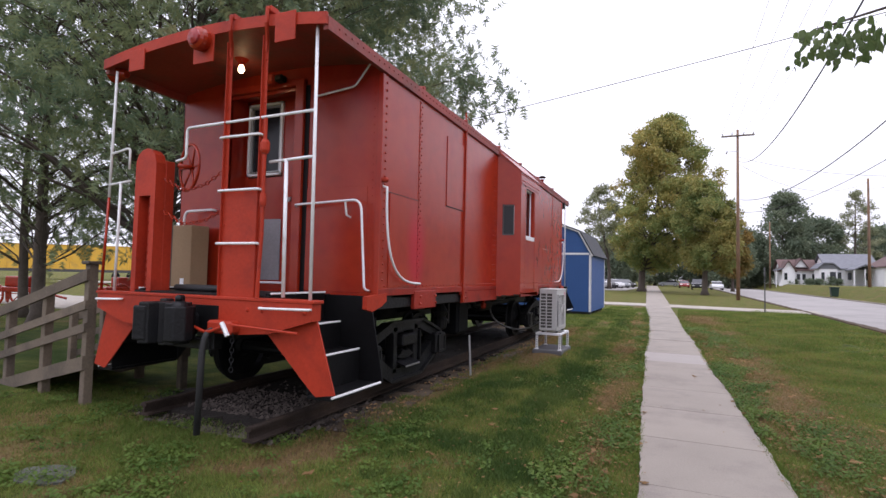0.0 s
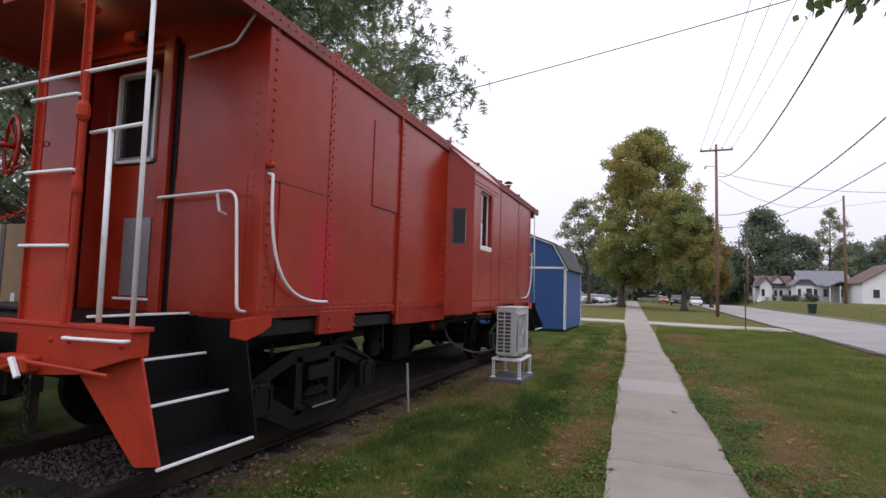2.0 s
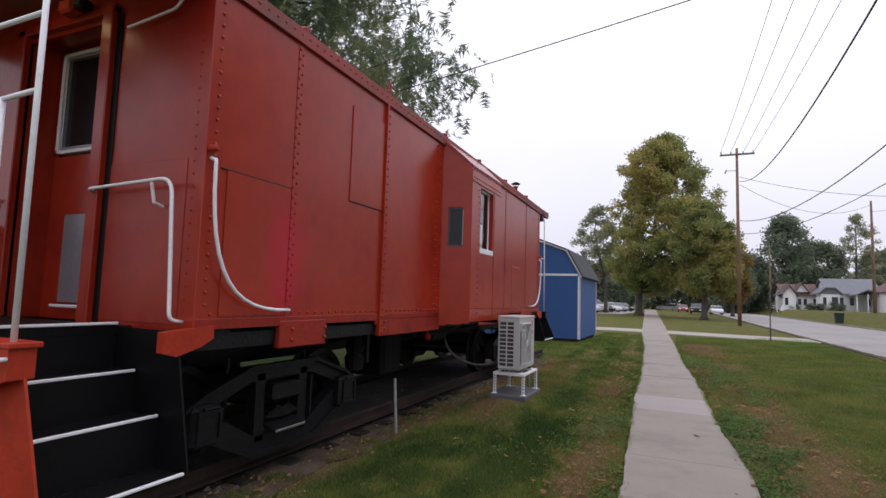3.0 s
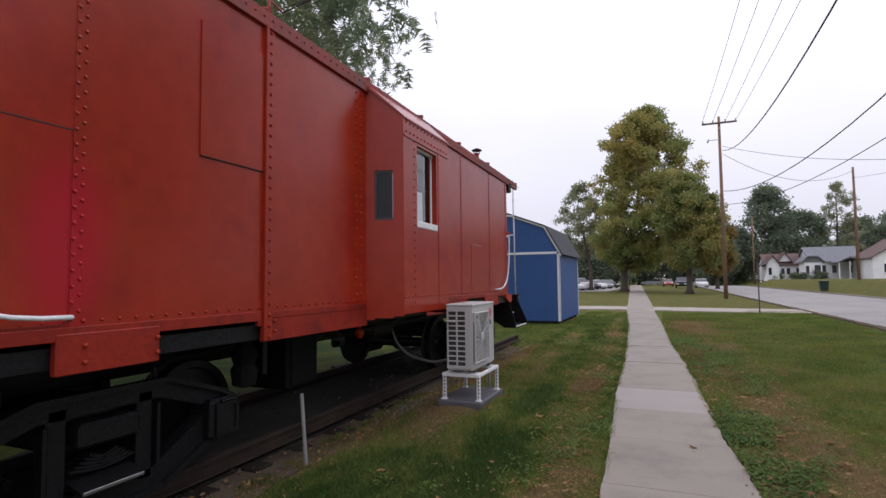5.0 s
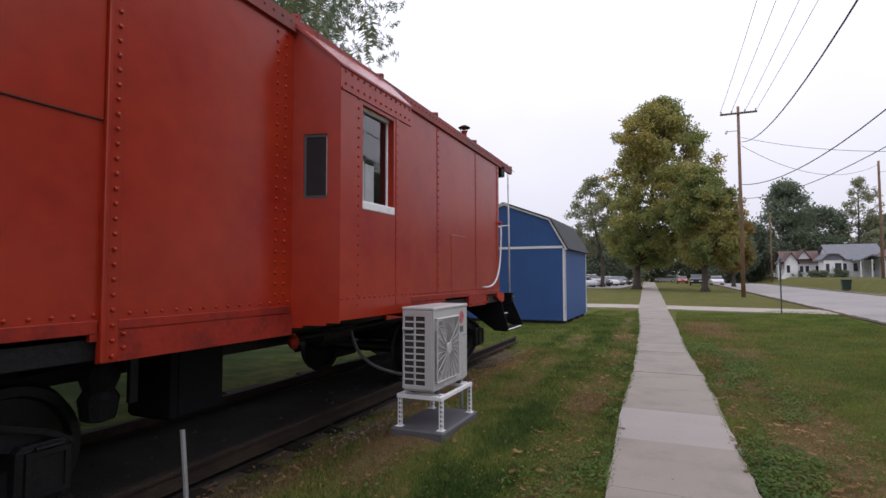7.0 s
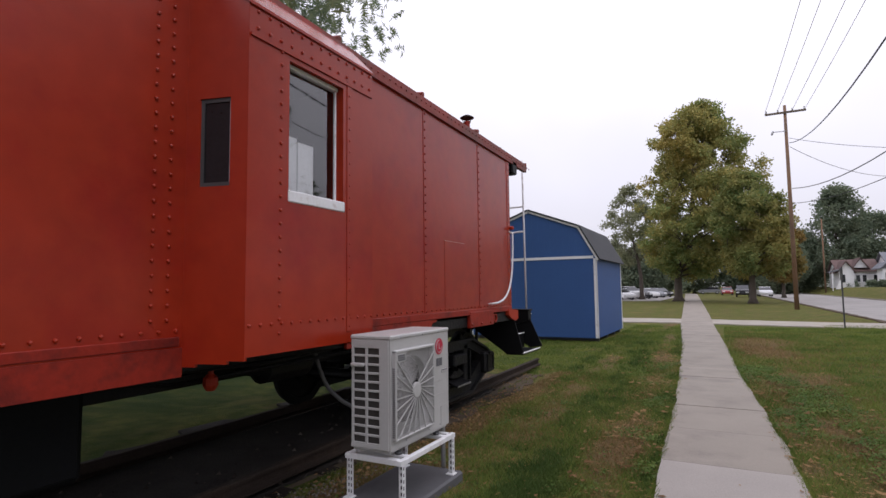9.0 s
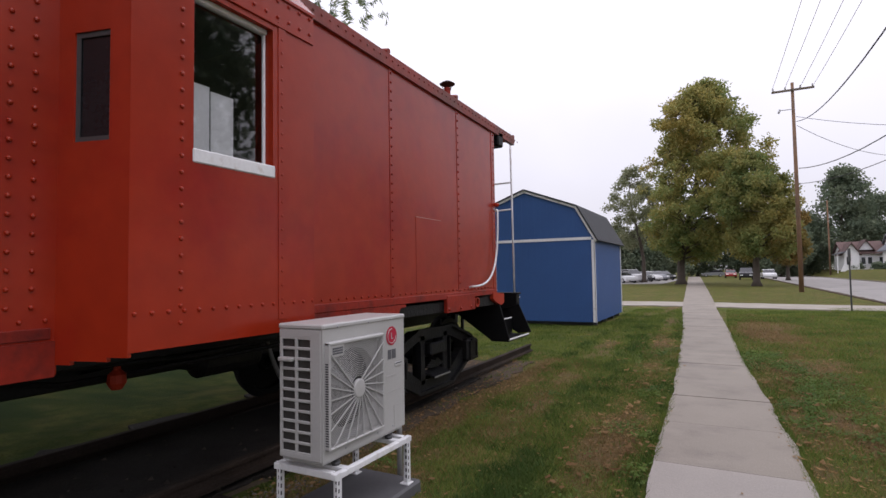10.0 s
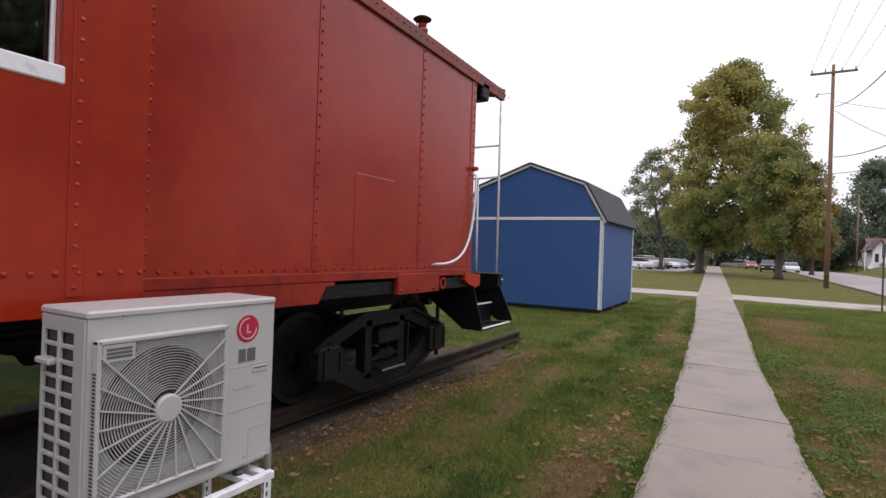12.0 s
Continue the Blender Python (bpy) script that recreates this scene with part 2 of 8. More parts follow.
def leaf_mat(name, a, b, rough=0.6, patch=0.45):
    """Leaves between two tones, each its own, letting some light through."""
    m = bpy.data.materials.new(name)
    m.use_nodes = True
    n, l = m.node_tree.nodes, m.node_tree.links
    p = n["Principled BSDF"]
    geo, mix, co, no = n.new("ShaderNodeNewGeometry"), n.new("ShaderNodeMixRGB"), n.new("ShaderNodeTexCoord"), n.new("ShaderNodeTexNoise")
    no.inputs["Scale"].default_value, no.inputs["Detail"].default_value = patch, 3
    l.new(co.outputs["Object"], no.inputs["Vector"])
    rng = n.new("ShaderNodeMapRange")
    rng.inputs["From Min"].default_value, rng.inputs["From Max"].default_value = 0.38, 0.66
    l.new(no.outputs["Fac"], rng.inputs["Value"])
    av = n.new("ShaderNodeMath")
    av.operation = "MULTIPLY_ADD"
    av.inputs[1].default_value = 0.45
    half = n.new("ShaderNodeMath")
    half.operation = "MULTIPLY"
    half.inputs[1].default_value = 0.6
    l.new(rng.outputs[0], half.inputs[0])
    l.new(geo.outputs["Random Per Island"], av.inputs[0])
    l.new(half.outputs[0], av.inputs[2])
    mix.inputs[1].default_value, mix.inputs[2].default_value = (*a, 1), (*b, 1)
    l.new(av.outputs[0], mix.inputs[0])
    l.new(mix.outputs[0], p.inputs["Base Color"])
    p.inputs["Roughness"].default_value = rough
    p.inputs["Specular IOR Level"].default_value = 0.25
    tl, ms = n.new("ShaderNodeBsdfTranslucent"), n.new("ShaderNodeMixShader")
    l.new(mix.outputs[0], tl.inputs[0])
    ms.inputs[0].default_value = 0.44
    l.new(p.outputs[0], ms.inputs[1])
    l.new(tl.outputs[0], ms.inputs[2])
    l.new(ms.outputs[0], n["Material Output"].inputs[0])
    return m


LEAF_LOCUST = leaf_mat("locust_leaves", (0.125, 0.195, 0.125), (0.275, 0.310, 0.140))
LEAF_MAPLE = leaf_mat("turning_maple_leaves", (0.165, 0.250, 0.090), (0.465, 0.355, 0.110), patch=0.20)
LEAF_GREEN_MAPLE = leaf_mat("green_maple_leaves", (0.140, 0.220, 0.076), (0.370, 0.290, 0.090), patch=0.25)
LEAF_ORANGE = leaf_mat("orange_autumn_leaves", (0.15, 0.15, 0.05), (0.30, 0.18, 0.055))
# Greens lifted and greyed: haze over the far trees is in these tones.
LEAF_DARK = leaf_mat("dark_green_leaves", (0.125, 0.170, 0.115), (0.210, 0.240, 0.150))
LEAF_PALE = leaf_mat("pale_green_leaves", (0.21, 0.24, 0.14), (0.33, 0.33, 0.20))
GRASS = leaf_mat("grass_blades", (0.055, 0.118, 0.018), (0.225, 0.255, 0.060), 0.7, 0.9)
DEEP_GREEN_GRASS = leaf_mat("deep_green_grass_blades", (0.032, 0.078, 0.016), (0.115, 0.158, 0.038), 0.7, 0.9)
DRY_GRASS = leaf_mat("dry_grass_blades", (0.175, 0.120, 0.048), (0.32, 0.235, 0.105), 0.8)
DRY_LEAF = leaf_mat("fallen_leaf", (0.150, 0.080, 0.034), (0.42, 0.265, 0.125), 0.85)
LEAF_BROAD = leaf_mat("broad_maple_leaves", (0.070, 0.118, 0.042), (0.155, 0.205, 0.075), 0.5, 2.0)
CLOVER = leaf_mat("clover_leaves", (0.045, 0.105, 0.016), (0.150, 0.215, 0.042), 0.6, 1.6)

TURF = bpy.data.materials.new("lawn_turf")
TURF.use_nodes = True
_n, _l = TURF.node_tree.nodes, TURF.node_tree.links
_co = _n.new("ShaderNodeTexCoord")


def _noise(scale, detail=6, rough=0.6):
    t = _n.new("ShaderNodeTexNoise")
    t.inputs["Scale"].default_value, t.inputs["Detail"].default_value, t.inputs["Roughness"].default_value = scale, detail, rough
    _l.new(_co.outputs["Object"], t.inputs["Vector"])
    return t


def _ramp(src, lo, hi):
    r = _n.new("ShaderNodeMapRange")
    r.inputs["From Min"].default_value, r.inputs["From Max"].default_value = lo, hi
    _l.new(src, r.inputs["Value"])
    return r.outputs[0]


def _mix(f, a, b):
    m = _n.new("ShaderNodeMixRGB")
    _l.new(f, m.inputs[0])
    for i, c in ((1, a), (2, b)):
        if isinstance(c, tuple):
            m.inputs[i].default_value = (*c, 1)
        else:
            _l.new(c, m.inputs[i])
    return m.outputs[0]


_fine, _mid, _bare, _worn = _noise(45, 4), _noise(4.0), _noise(0.55), _noise(1.3, 8, 0.7)
_g = _mix(_ramp(_mid.outputs["Fac"], 0.35, 0.65), (0.058, 0.090, 0.016), (0.140, 0.145, 0.032))
_g = _mix(_ramp(_fine.outputs["Fac"], 0.45, 0.75), _g, (0.034, 0.042, 0.010))
_g = _mix(_ramp(_bare.outputs["Fac"], 0.54, 0.74), _g, (0.185, 0.150, 0.050))
_wear_and_shade = _n.new("ShaderNodeAttribute")
_wear_and_shade.attribute_name = "wear_and_shade"
# Below zero: darker green, which also carries the shade behind the caboose.
_g = _mix(_ramp(_wear_and_shade.outputs["Fac"], -0.05, -0.40), _g, (0.028, 0.052, 0.010))
_rag = _n.new("ShaderNodeMath")
_rag.operation = "MULTIPLY_ADD"
_rag.inputs[1].default_value = 1.1
_l.new(_worn.outputs["Fac"], _rag.inputs[0])
_l.new(_wear_and_shade.outputs["Fac"], _rag.inputs[2])
_soil = _mix(_ramp(_fine.outputs["Fac"], 0.35, 0.7), (0.190, 0.128, 0.062), (0.098, 0.066, 0.034))
_g = _mix(_ramp(_rag.outputs[0], 0.64, 0.98), _g, _soil)
_p = _n["Principled BSDF"]
_l.new(_g, _p.inputs["Base Color"])
_p.inputs["Roughness"].default_value = 0.95
_p.inputs["Specular IOR Level"].default_value = 0.1
_b = _n.new("ShaderNodeBump")
_b.inputs["Strength"].default_value, _b.inputs["Distance"].default_value = 0.9, 0.04
_l.new(_fine.outputs["Fac"], _b.inputs["Height"])
_l.new(_b.outputs[0], _p.inputs["Normal"])


# ---- mesh tools ----
class Shape:
    """Vertices and faces of one mesh, built up from simple solids."""

    def __init__(self):
        self.v, self.f = [], []

    def add(self, verts, faces):
        k = len(self.v)
        self.v += [tuple(p) for p in verts]
        self.f += [tuple(i + k for i in q) for q in faces]
        return self

    def box(self, x0, x1, y0, y1, z0, z1, c=0.0, m=None):
        """A box, with edges chamfered by c."""
        lo, hi = (min(x0, x1), min(y0, y1), min(z0, z1)), (max(x0, x1), max(y0, y1), max(z0, z1))
        c = min(c, *((hi[i] - lo[i]) * 0.45 for i in range(3)))
        idx, verts = {}, []
        for sx in (0, 1):
            for sy in (0, 1):
                for sz in (0, 1):
                    s = (sx, sy, sz)
                    for a in range(3):
                        p = []
                        for i in range(3):
                            e = hi[i] if s[i] else lo[i]
                            p.append(e if (i == a or c == 0) else e + (-c if s[i] else c))
                        idx[s, a] = len(verts)
                        verts.append(p)
                        if c == 0:
                            idx[s, 1], idx[s, 2] = idx[s, 0], idx[s, 0]
                            break
        faces = []

        def face(*ids):
            pts = [Vector(verts[i]) for i in ids]
            mid = sum(pts, Vector()) / len(pts)
            nrm = (pts[1] - pts[0]).cross(pts[2] - pts[0])
            out = mid - (Vector(lo) + Vector(hi)) / 2
            faces.append(ids if nrm.dot(out) > 0 else tuple(reversed(ids)))
        for a in range(3):
            b, d = (a + 1) % 3, (a + 2) % 3
            for s in (0, 1):
                cs = []
                for ub, ud in ((0, 0), (1, 0), (1, 1), (0, 1)):
                    t = [0, 0, 0]
                    t[a], t[b], t[d] = s, ub, ud
                    cs.append(idx[tuple(t), a])
                face(*cs)
            if c:
                for sb in (0, 1):
                    for sd in (0, 1):
                        t0, t1 = [0, 0, 0], [0, 0, 0]
                        t0[a], t0[b], t0[d], t1[a], t1[b], t1[d] = 0, sb, sd, 1, sb, sd
                        face(idx[tuple(t0), b], idx[tuple(t1), b], idx[tuple(t1), d], idx[tuple(t0), d])
        if c:
            for sx in (0, 1):
                for sy in (0, 1):
                    for sz in (0, 1):
                        face(*(idx[(sx, sy, sz), a] for a in range(3)))
        if m is not None:
            verts = [m @ Vector(p) for p in verts]
        return self.add(verts, faces)

    def prism(self, pts, axis, a, b):
        """A polygon drawn across one axis ('x': y,z; 'y': x,z; 'z': x,y) and drawn out along it from a to b."""
        def at(p, s):
            return (s, *p) if axis == "x" else (p[0], s, p[1]) if axis == "y" else (*p, s)
        n = len(pts)
        area = sum(pts[i][0] * pts[(i + 1) % n][1] - pts[(i + 1) % n][0] * pts[i][1] for i in range(n))
        if (area < 0) != (axis == "y"):
            pts = pts[::-1]
        if a > b:
            a, b = b, a
        verts = [at(p, a) for p in pts] + [at(p, b) for p in pts]
        faces = [tuple(reversed(range(n))), tuple(range(n, 2 * n))] + [(i, (i + 1) % n, (i + 1) % n + n, i + n) for i in range(n)]
        return self.add(verts, faces)

    def tube(self, pts, r, n=8, r2=None, close=True):
        """A round bar along a line of points."""
        pts = [Vector(p) for p in pts]
        r2 = r if r2 is None else r2
        verts, faces, up = [], [], None
        for i, p in enumerate(pts):
            d = (pts[min(i + 1, len(pts) - 1)] - pts[max(i - 1, 0)]).normalized()
            if up is None:
                up = d.orthogonal().normalized()
            up = (up - d * up.dot(d))
            up = up.normalized() if up.length > 1e-6 else d.orthogonal().normalized()
            side = d.cross(up)
            rad = r + (r2 - r) * i / max(1, len(pts) - 1)
            for k in range(n):
                a = 2 * math.pi * k / n
                verts.append(p + (up * math.cos(a) + side * math.sin(a)) * rad)
        for i in range(len(pts) - 1):
            for k in range(n):
                faces.append((i * n + k, i * n + (k + 1) % n, (i + 1) * n + (k + 1) % n, (i + 1) * n + k))
        if close:
            faces += [tuple(reversed(range(n))), tuple(range(len(verts) - n, len(verts)))]
        return self.add(verts, faces)

    def lathe(self, prof, m=None, n=16):
        """A profile of (radius, height) turned round z."""
        verts, faces = [], []
        for r, h in prof:
            for k in range(n):
                a = 2 * math.pi * k / n
                verts.append(Vector((r * math.cos(a), r * math.sin(a), h)))
        for i in range(len(prof) - 1):
            for k in range(n):
                faces.append((i * n + k, i * n + (k + 1) % n, (i + 1) * n + (k + 1) % n, (i + 1) * n + k))
        faces += [tuple(reversed(range(n))), tuple(range(len(verts) - n, len(verts)))]
        if m is not None:
            verts = [m @ p for p in verts]
        return self.add(verts, faces)

    def frame_x(self, x0, x1, outer, inner):
        """A flat plate across x, outer and inner as (y0, y1, z0, z1), with a rectangular opening."""
        v = []
        for x in (x0, x1):
            for y0, y1, z0, z1 in (outer, inner):
                v += [(x, y0, z0), (x, y1, z0), (x, y1, z1), (x, y0, z1)]
        f = []
        for k in range(4):
            j = (k + 1) % 4
            f += [(k, k + 4, j + 4, j), (8 + k, 8 + j, 12 + j, 12 + k), (k, j, 8 + j, 8 + k), (4 + k, 12 + k, 12 + j, 4 + j)]
        return self.add(v, f)

    def sheet_x(self, x, y0, y1, z0, z1):
        """A single sheet of glass that faces +x."""
        return self.add([(x, y0, z0), (x, y1, z0), (x, y1, z1), (x, y0, z1)], [(0, 1, 2, 3)])

    def dome(self, p, axis, r):
        """A rivet head."""
        d = {"x": Vector((1, 0, 0)), "y": Vector((0, -1, 0)), "z": Vector((0, 0, 1))}[axis]
        u = d.orthogonal().normalized()
        w = d.cross(u)
        p = Vector(p)
        verts = []
        for q, h in ((1.0, -0.1), (0.72, 0.55)):
            for k in range(6):
                a = k * math.pi / 3
                verts.append(p + (u * math.cos(a) + w * math.sin(a)) * r * q + d * r * h)
        verts.append(p + d * r * 0.8)
        faces = [(k, (k + 1) % 6, (k + 1) % 6 + 6, k + 6) for k in range(6)] + [(k + 6, (k + 1) % 6 + 6, 12) for k in range(6)]
        return self.add(verts, faces)


def bent(pts, r=0.06, n=4):
    """The line pts with its corners rounded."""
    pts = [Vector(p) for p in pts]
    out = [pts[0]]
    for i in range(1, len(pts) - 1):
        a, b = (pts[i - 1] - pts[i]), (pts[i + 1] - pts[i])
        k = min(r, a.length * 0.45, b.length * 0.45)
        p, q = pts[i] + a.normalized() * k, pts[i] + b.normalized() * k
        for j in range(n + 1):
            t = j / n
            out.append(p * (1 - t) ** 2 + pts[i] * 2 * t * (1 - t) + q * t * t)
    return out + [pts[-1]]


def mesh_of(name, s, material, smooth=False):
    me = bpy.data.meshes.new(name)
    me.from_pydata(s.v, [], s.f)
    me.materials.append(material)
    if smooth:
        me.polygons.foreach_set("use_smooth", [True] * len(me.polygons))
    me.update()
    return me


def part(name, s, material, parent, label="", smooth=False):
    ob = new(name, mesh_of(name, s, material, smooth))
    ob.parent = parent
    ob.matrix_parent_inverse = parent.matrix_basis.inverted()
    if label:
        ob["label"] = label
    return ob


def thing(name, label, category, at=(0, 0, 0), group="", kind=""):
    ob = new(name)
    ob.empty_display_size = 0.2
    ob.matrix_basis = Matrix.Translation(at)
    return tagged(ob, label, category, group, kind)


def solid(name, s, material, label, category="", group="", kind="", smooth=False):
    return tagged(new(name, mesh_of(name, s, material, smooth)), label, category, group, kind)


# ---- the ground and its ways ----
def ground_height(x, y):
    """The lawn is flat but for slight unevenness; past the road the house lots rise."""
    h = 0.0
    if x > 15.6:
        h += min(1.0, (x - 15.6) / 3.6) * 1.25 * min(1.0, max(0.0, (y - 25) / 30))
    return h


def mound(x, y):
    """The lawn swells a little under the heat pump's pad."""
    return 0.235 * math.exp(-((x + 1.15) / 0.74) ** 2 - ((y - 10.65) / 1.15) ** 2)


def between(table, v):
    """Straight-line values between the pairs of a table, carried on past its ends."""
    k = 0
    while k < len(table) - 2 and v > table[k + 1][0]:
        k += 1
    (a, p), (b, q) = table[k], table[k + 1]
    return p + (q - p) * (v - a) / (b - a)


WALK_LEFT = ((-10, 1.35), (4.6, 0.84), (8.1, 0.645), (9, 0.61), (10.2, 0.56), (11.4, 0.49), (12.8, 0.415), (15, 0.37), (17.8, 0.25), (24, -0.07), (32.7, -0.66), (108, -4.75), (140, -6.5))
WALK_RIGHT = ((-10, 2.5), (5.2, 1.9), (9.2, 1.72), (11.6, 1.56), (13.7, 1.53), (15.9, 1.41), (18.6, 1.24), (22.7, 1.10), (32, 0.66), (40, 0.36), (114, -2.9), (140, -4.1))


def wear_and_shade(x, y):
    """How worn the lawn is: brown bands beside the walk, patches past it, dry spots here and there; negative where the
    green is darker, behind the caboose to put in shade.
    """
    left, right = between(WALK_LEFT, y), between(WALK_RIGHT, y)
    a = noise.noise((x * 1.1, y * 0.45, 7.7))
    b = noise.noise((x * 3.1, y * 2.3, 2.2))
    w = 0.26 * a + 0.24 * b + 0.20 * noise.noise((x * 7.0, y * 4.0, 4.4))
    if x < left + 0.1:
        w += 0.43 * math.exp(-((x - left + 0.42) / 0.25) ** 2) * (0.75 + 1.1 * noise.noise((0.0, y * 0.5, 1.1)))
        w += 0.12 * math.exp(-((x - left + 1.45) / 0.25) ** 2) - (0.10 + 0.34 * noise.noise((x * 0.9, y * 0.55, 6.2))) * math.exp(-((x - left + 0.98) / 0.45) ** 2)
    elif x > right - 0.1:
        w += 0.42 * math.exp(-((x - right - 0.9) / 0.85) ** 2) * (0.8 + 1.6 * noise.noise((x * 0.4, y * 0.33, 5.1)))
        w += 0.5 * math.exp(-((x - 5.3) / 0.8) ** 2 - ((y - 9.2) / 0.5) ** 2)
    if x < 0 and y < 5.5:
        w += 0.06 + 0.32 * noise.noise((x * 1.7, y * 1.5, 3.3))
        w -= 0.42 * math.exp(-((x - left + 1.55) / 0.62) ** 4) * (1.0 if y > 5.5 else 0.4)
    if x < -1.2 and 3.6 < y < 18:
        w += 0.42 * math.exp(-((x + 1.95) / 0.25) ** 2)
    # Shade under the trees behind the caboose, put in as darker turf.
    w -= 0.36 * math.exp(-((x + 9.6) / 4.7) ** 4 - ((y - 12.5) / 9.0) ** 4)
    if x < 0 and y > 9:
        w += 0.17 * math.exp(-((x + 1.35) / 0.42) ** 2)
    # trodden earth round the outdoor unit
    w += 0.30 * math.exp(-((x + 1.35) / 0.5) ** 2 - ((y - 10.6) / 0.75) ** 2)
    return w


def build_ground():
    xs = [-900, -400, -200, -100, -60, -40, -28] + [-20 + 0.7 * i for i in range(20)] + [-6 + 0.14 * i for i in range(101)] + [8.7 + 0.8 * i for i in range(9)] + [15.6, 16.4, 17.2, 18.2, 19.2, 20.5, 23, 26, 30, 36, 45, 60, 90, 150, 300, 900]
    ys = [-300, -100, -40, -20] + [-8 + 1.0 * i for i in range(10)] + [2 + 0.17 * i for i in range(142)] + [27, 28.5, 30, 32, 36, 40, 45, 50, 56, 64, 74, 90, 120, 170, 300, 600, 1500]
    s = Shape()
    for y in ys:
        for x in xs:
            near = -20 < x < 16 and -8 < y < 30
            bump = 0.018 * noise.noise((x * 0.7, y * 0.7, 3.1)) if near else 0.0
            if -5.1 < x < -1.5 and 3.6 < y < 18.2:
                bump = -0.02
            s.v.append((x, y, ground_height(x, y) + bump + mound(x, y) - 0.025))
    w = len(xs)
    for j in range(len(ys) - 1):
        for i in range(w - 1):
            s.f.append((j * w + i, j * w + i + 1, (j + 1) * w + i + 1, (j + 1) * w + i))
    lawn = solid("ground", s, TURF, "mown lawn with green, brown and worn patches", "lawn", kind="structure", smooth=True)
    lawn.data.attributes.new("wear_and_shade", "FLOAT", "POINT").data.foreach_set("value", [wear_and_shade(x, y) if -20 < x < 17 and -8 < y < 34 else 0.17 for x, y, z in s.v])


build_ground()


def build_walk():
    holder = thing("pavement", "straight pale concrete sidewalk with worn edges", "sidewalk", kind="structure")
    rnd = random.Random(4)
    y = 11.50 - 12 * 1.33
    while y < 140:
        step = 1.33 if y < 34 else 6.0
        fresh = 11.4 < y < 12.7
        s = Shape()
        n = 14 if y < 34 else 2
        left, right = [], []
        for i in range(n + 1):
            yy = y + 0.003 + (step - 0.006) * i / n
            e = 0.006 if y < 34 else 0.0
            e = rnd.uniform(-0.8, 0.8) * e
            wave = 0.030 * noise.noise((0.0, yy * 1.3, 3.0)) + 0.016 * noise.noise((0.0, yy * 4.3, 8.0))
            left.append((between(WALK_LEFT, yy) + e + wave, yy))
            right.append((between(WALK_RIGHT, yy) + e - 0.030 * noise.noise((4.0, yy * 1.2, 6.0)) - 0.016 * noise.noise((9.0, yy * 4.7, 1.0)) + (0.05 * (1 - i / n) if fresh else 0.0), yy))
        s.prism(left + right[::-1], "z", -0.08, 0.012 + rnd.uniform(-0.003, 0.003))
        part("slab", s, CONCRETE_NEW if fresh else CONCRETE, holder)
        y += step


def strip(name, line, half, z, material, label, category, rough_edge=0.0, seed=1):
    """A flat way along a line of points."""
    rnd = random.Random(seed)
    left, right = [], []
    pts = [Vector((*p, 0)) for p in line]
    fine = []
    for a, b in zip(pts, pts[1:]):
        k = max(1, int((b - a).length / (0.5 if rough_edge else 20)))
        fine += [a.lerp(b, i / k) for i in range(k)]
    fine.append(pts[-1])
    for i, p in enumerate(fine):
        d = (fine[min(i + 1, len(fine) - 1)] - fine[max(i - 1, 0)]).normalized()
        side = Vector((d.y, -d.x, 0))
        left.append(p - side * (half + rnd.uniform(-rough_edge, rough_edge)))
        right.append(p + side * (half + rnd.uniform(-rough_edge, rough_edge)))
    s = Shape()
    n = len(fine)
    s.add([(p.x, p.y, z) for p in left] + [(p.x, p.y, z) for p in right], [(i, n + i, n + i + 1, i + 1) for i in range(n - 1)])
    k = len(s.v)
    s.add([(p.x, p.y, z - 0.12) for p in left] + [(p.x, p.y, z - 0.12) for p in right],
          [])
    s.f += [(i, i + 1, k + i + 1, k + i) for i in range(n - 1)] + [(n + i + 1, n + i, k + n + i, k + n + i + 1) for i in range(n - 1)]
    return solid(name, s, material, label, category, kind="structure")


def road_x(y):
    return 11.45 - 0.006 * (y - 30)


strip("road", [(road_x(-60), -60), (road_x(30), 30), (road_x(80), 80), (road_x(220), 220), (road_x(600), 600)], 4.05, 0.01, ASPHALT,
      "pale worn street running past the lawns", "road", 0.0)
strip("kerb", [(road_x(-60) + 4.13, -60), (road_x(220) + 4.13, 220)], 0.08, 0.11, CONCRETE, "low pale concrete kerb along the street", "kerb")
strip("verge", [(road_x(8) - 4.1, 8), (road_x(30) - 4.1, 30), (road_x(60) - 4.1, 60), (road_x(130) - 4.1, 130)], 0.16, 0.016, SOIL, "brown leaf litter and grit along the street's edge", "verge", 0.07, 7)
strip("drive", [(-60, 37.5), (-12, 36.2), (-0.5, 35.7), (4.5, 34.5), (7.8, 34.2)], 1.65, 0.014, GRAVEL, "pale gravel drive crossing the sidewalk", "driveway", 0.12, 3)


# ---- the track and its bed ----
CX = -3.34          # middle of the caboose and the track
YN, YF = 5.32, 14.88   # its two end walls
XR, XL = -1.83, -4.85  # its two sides


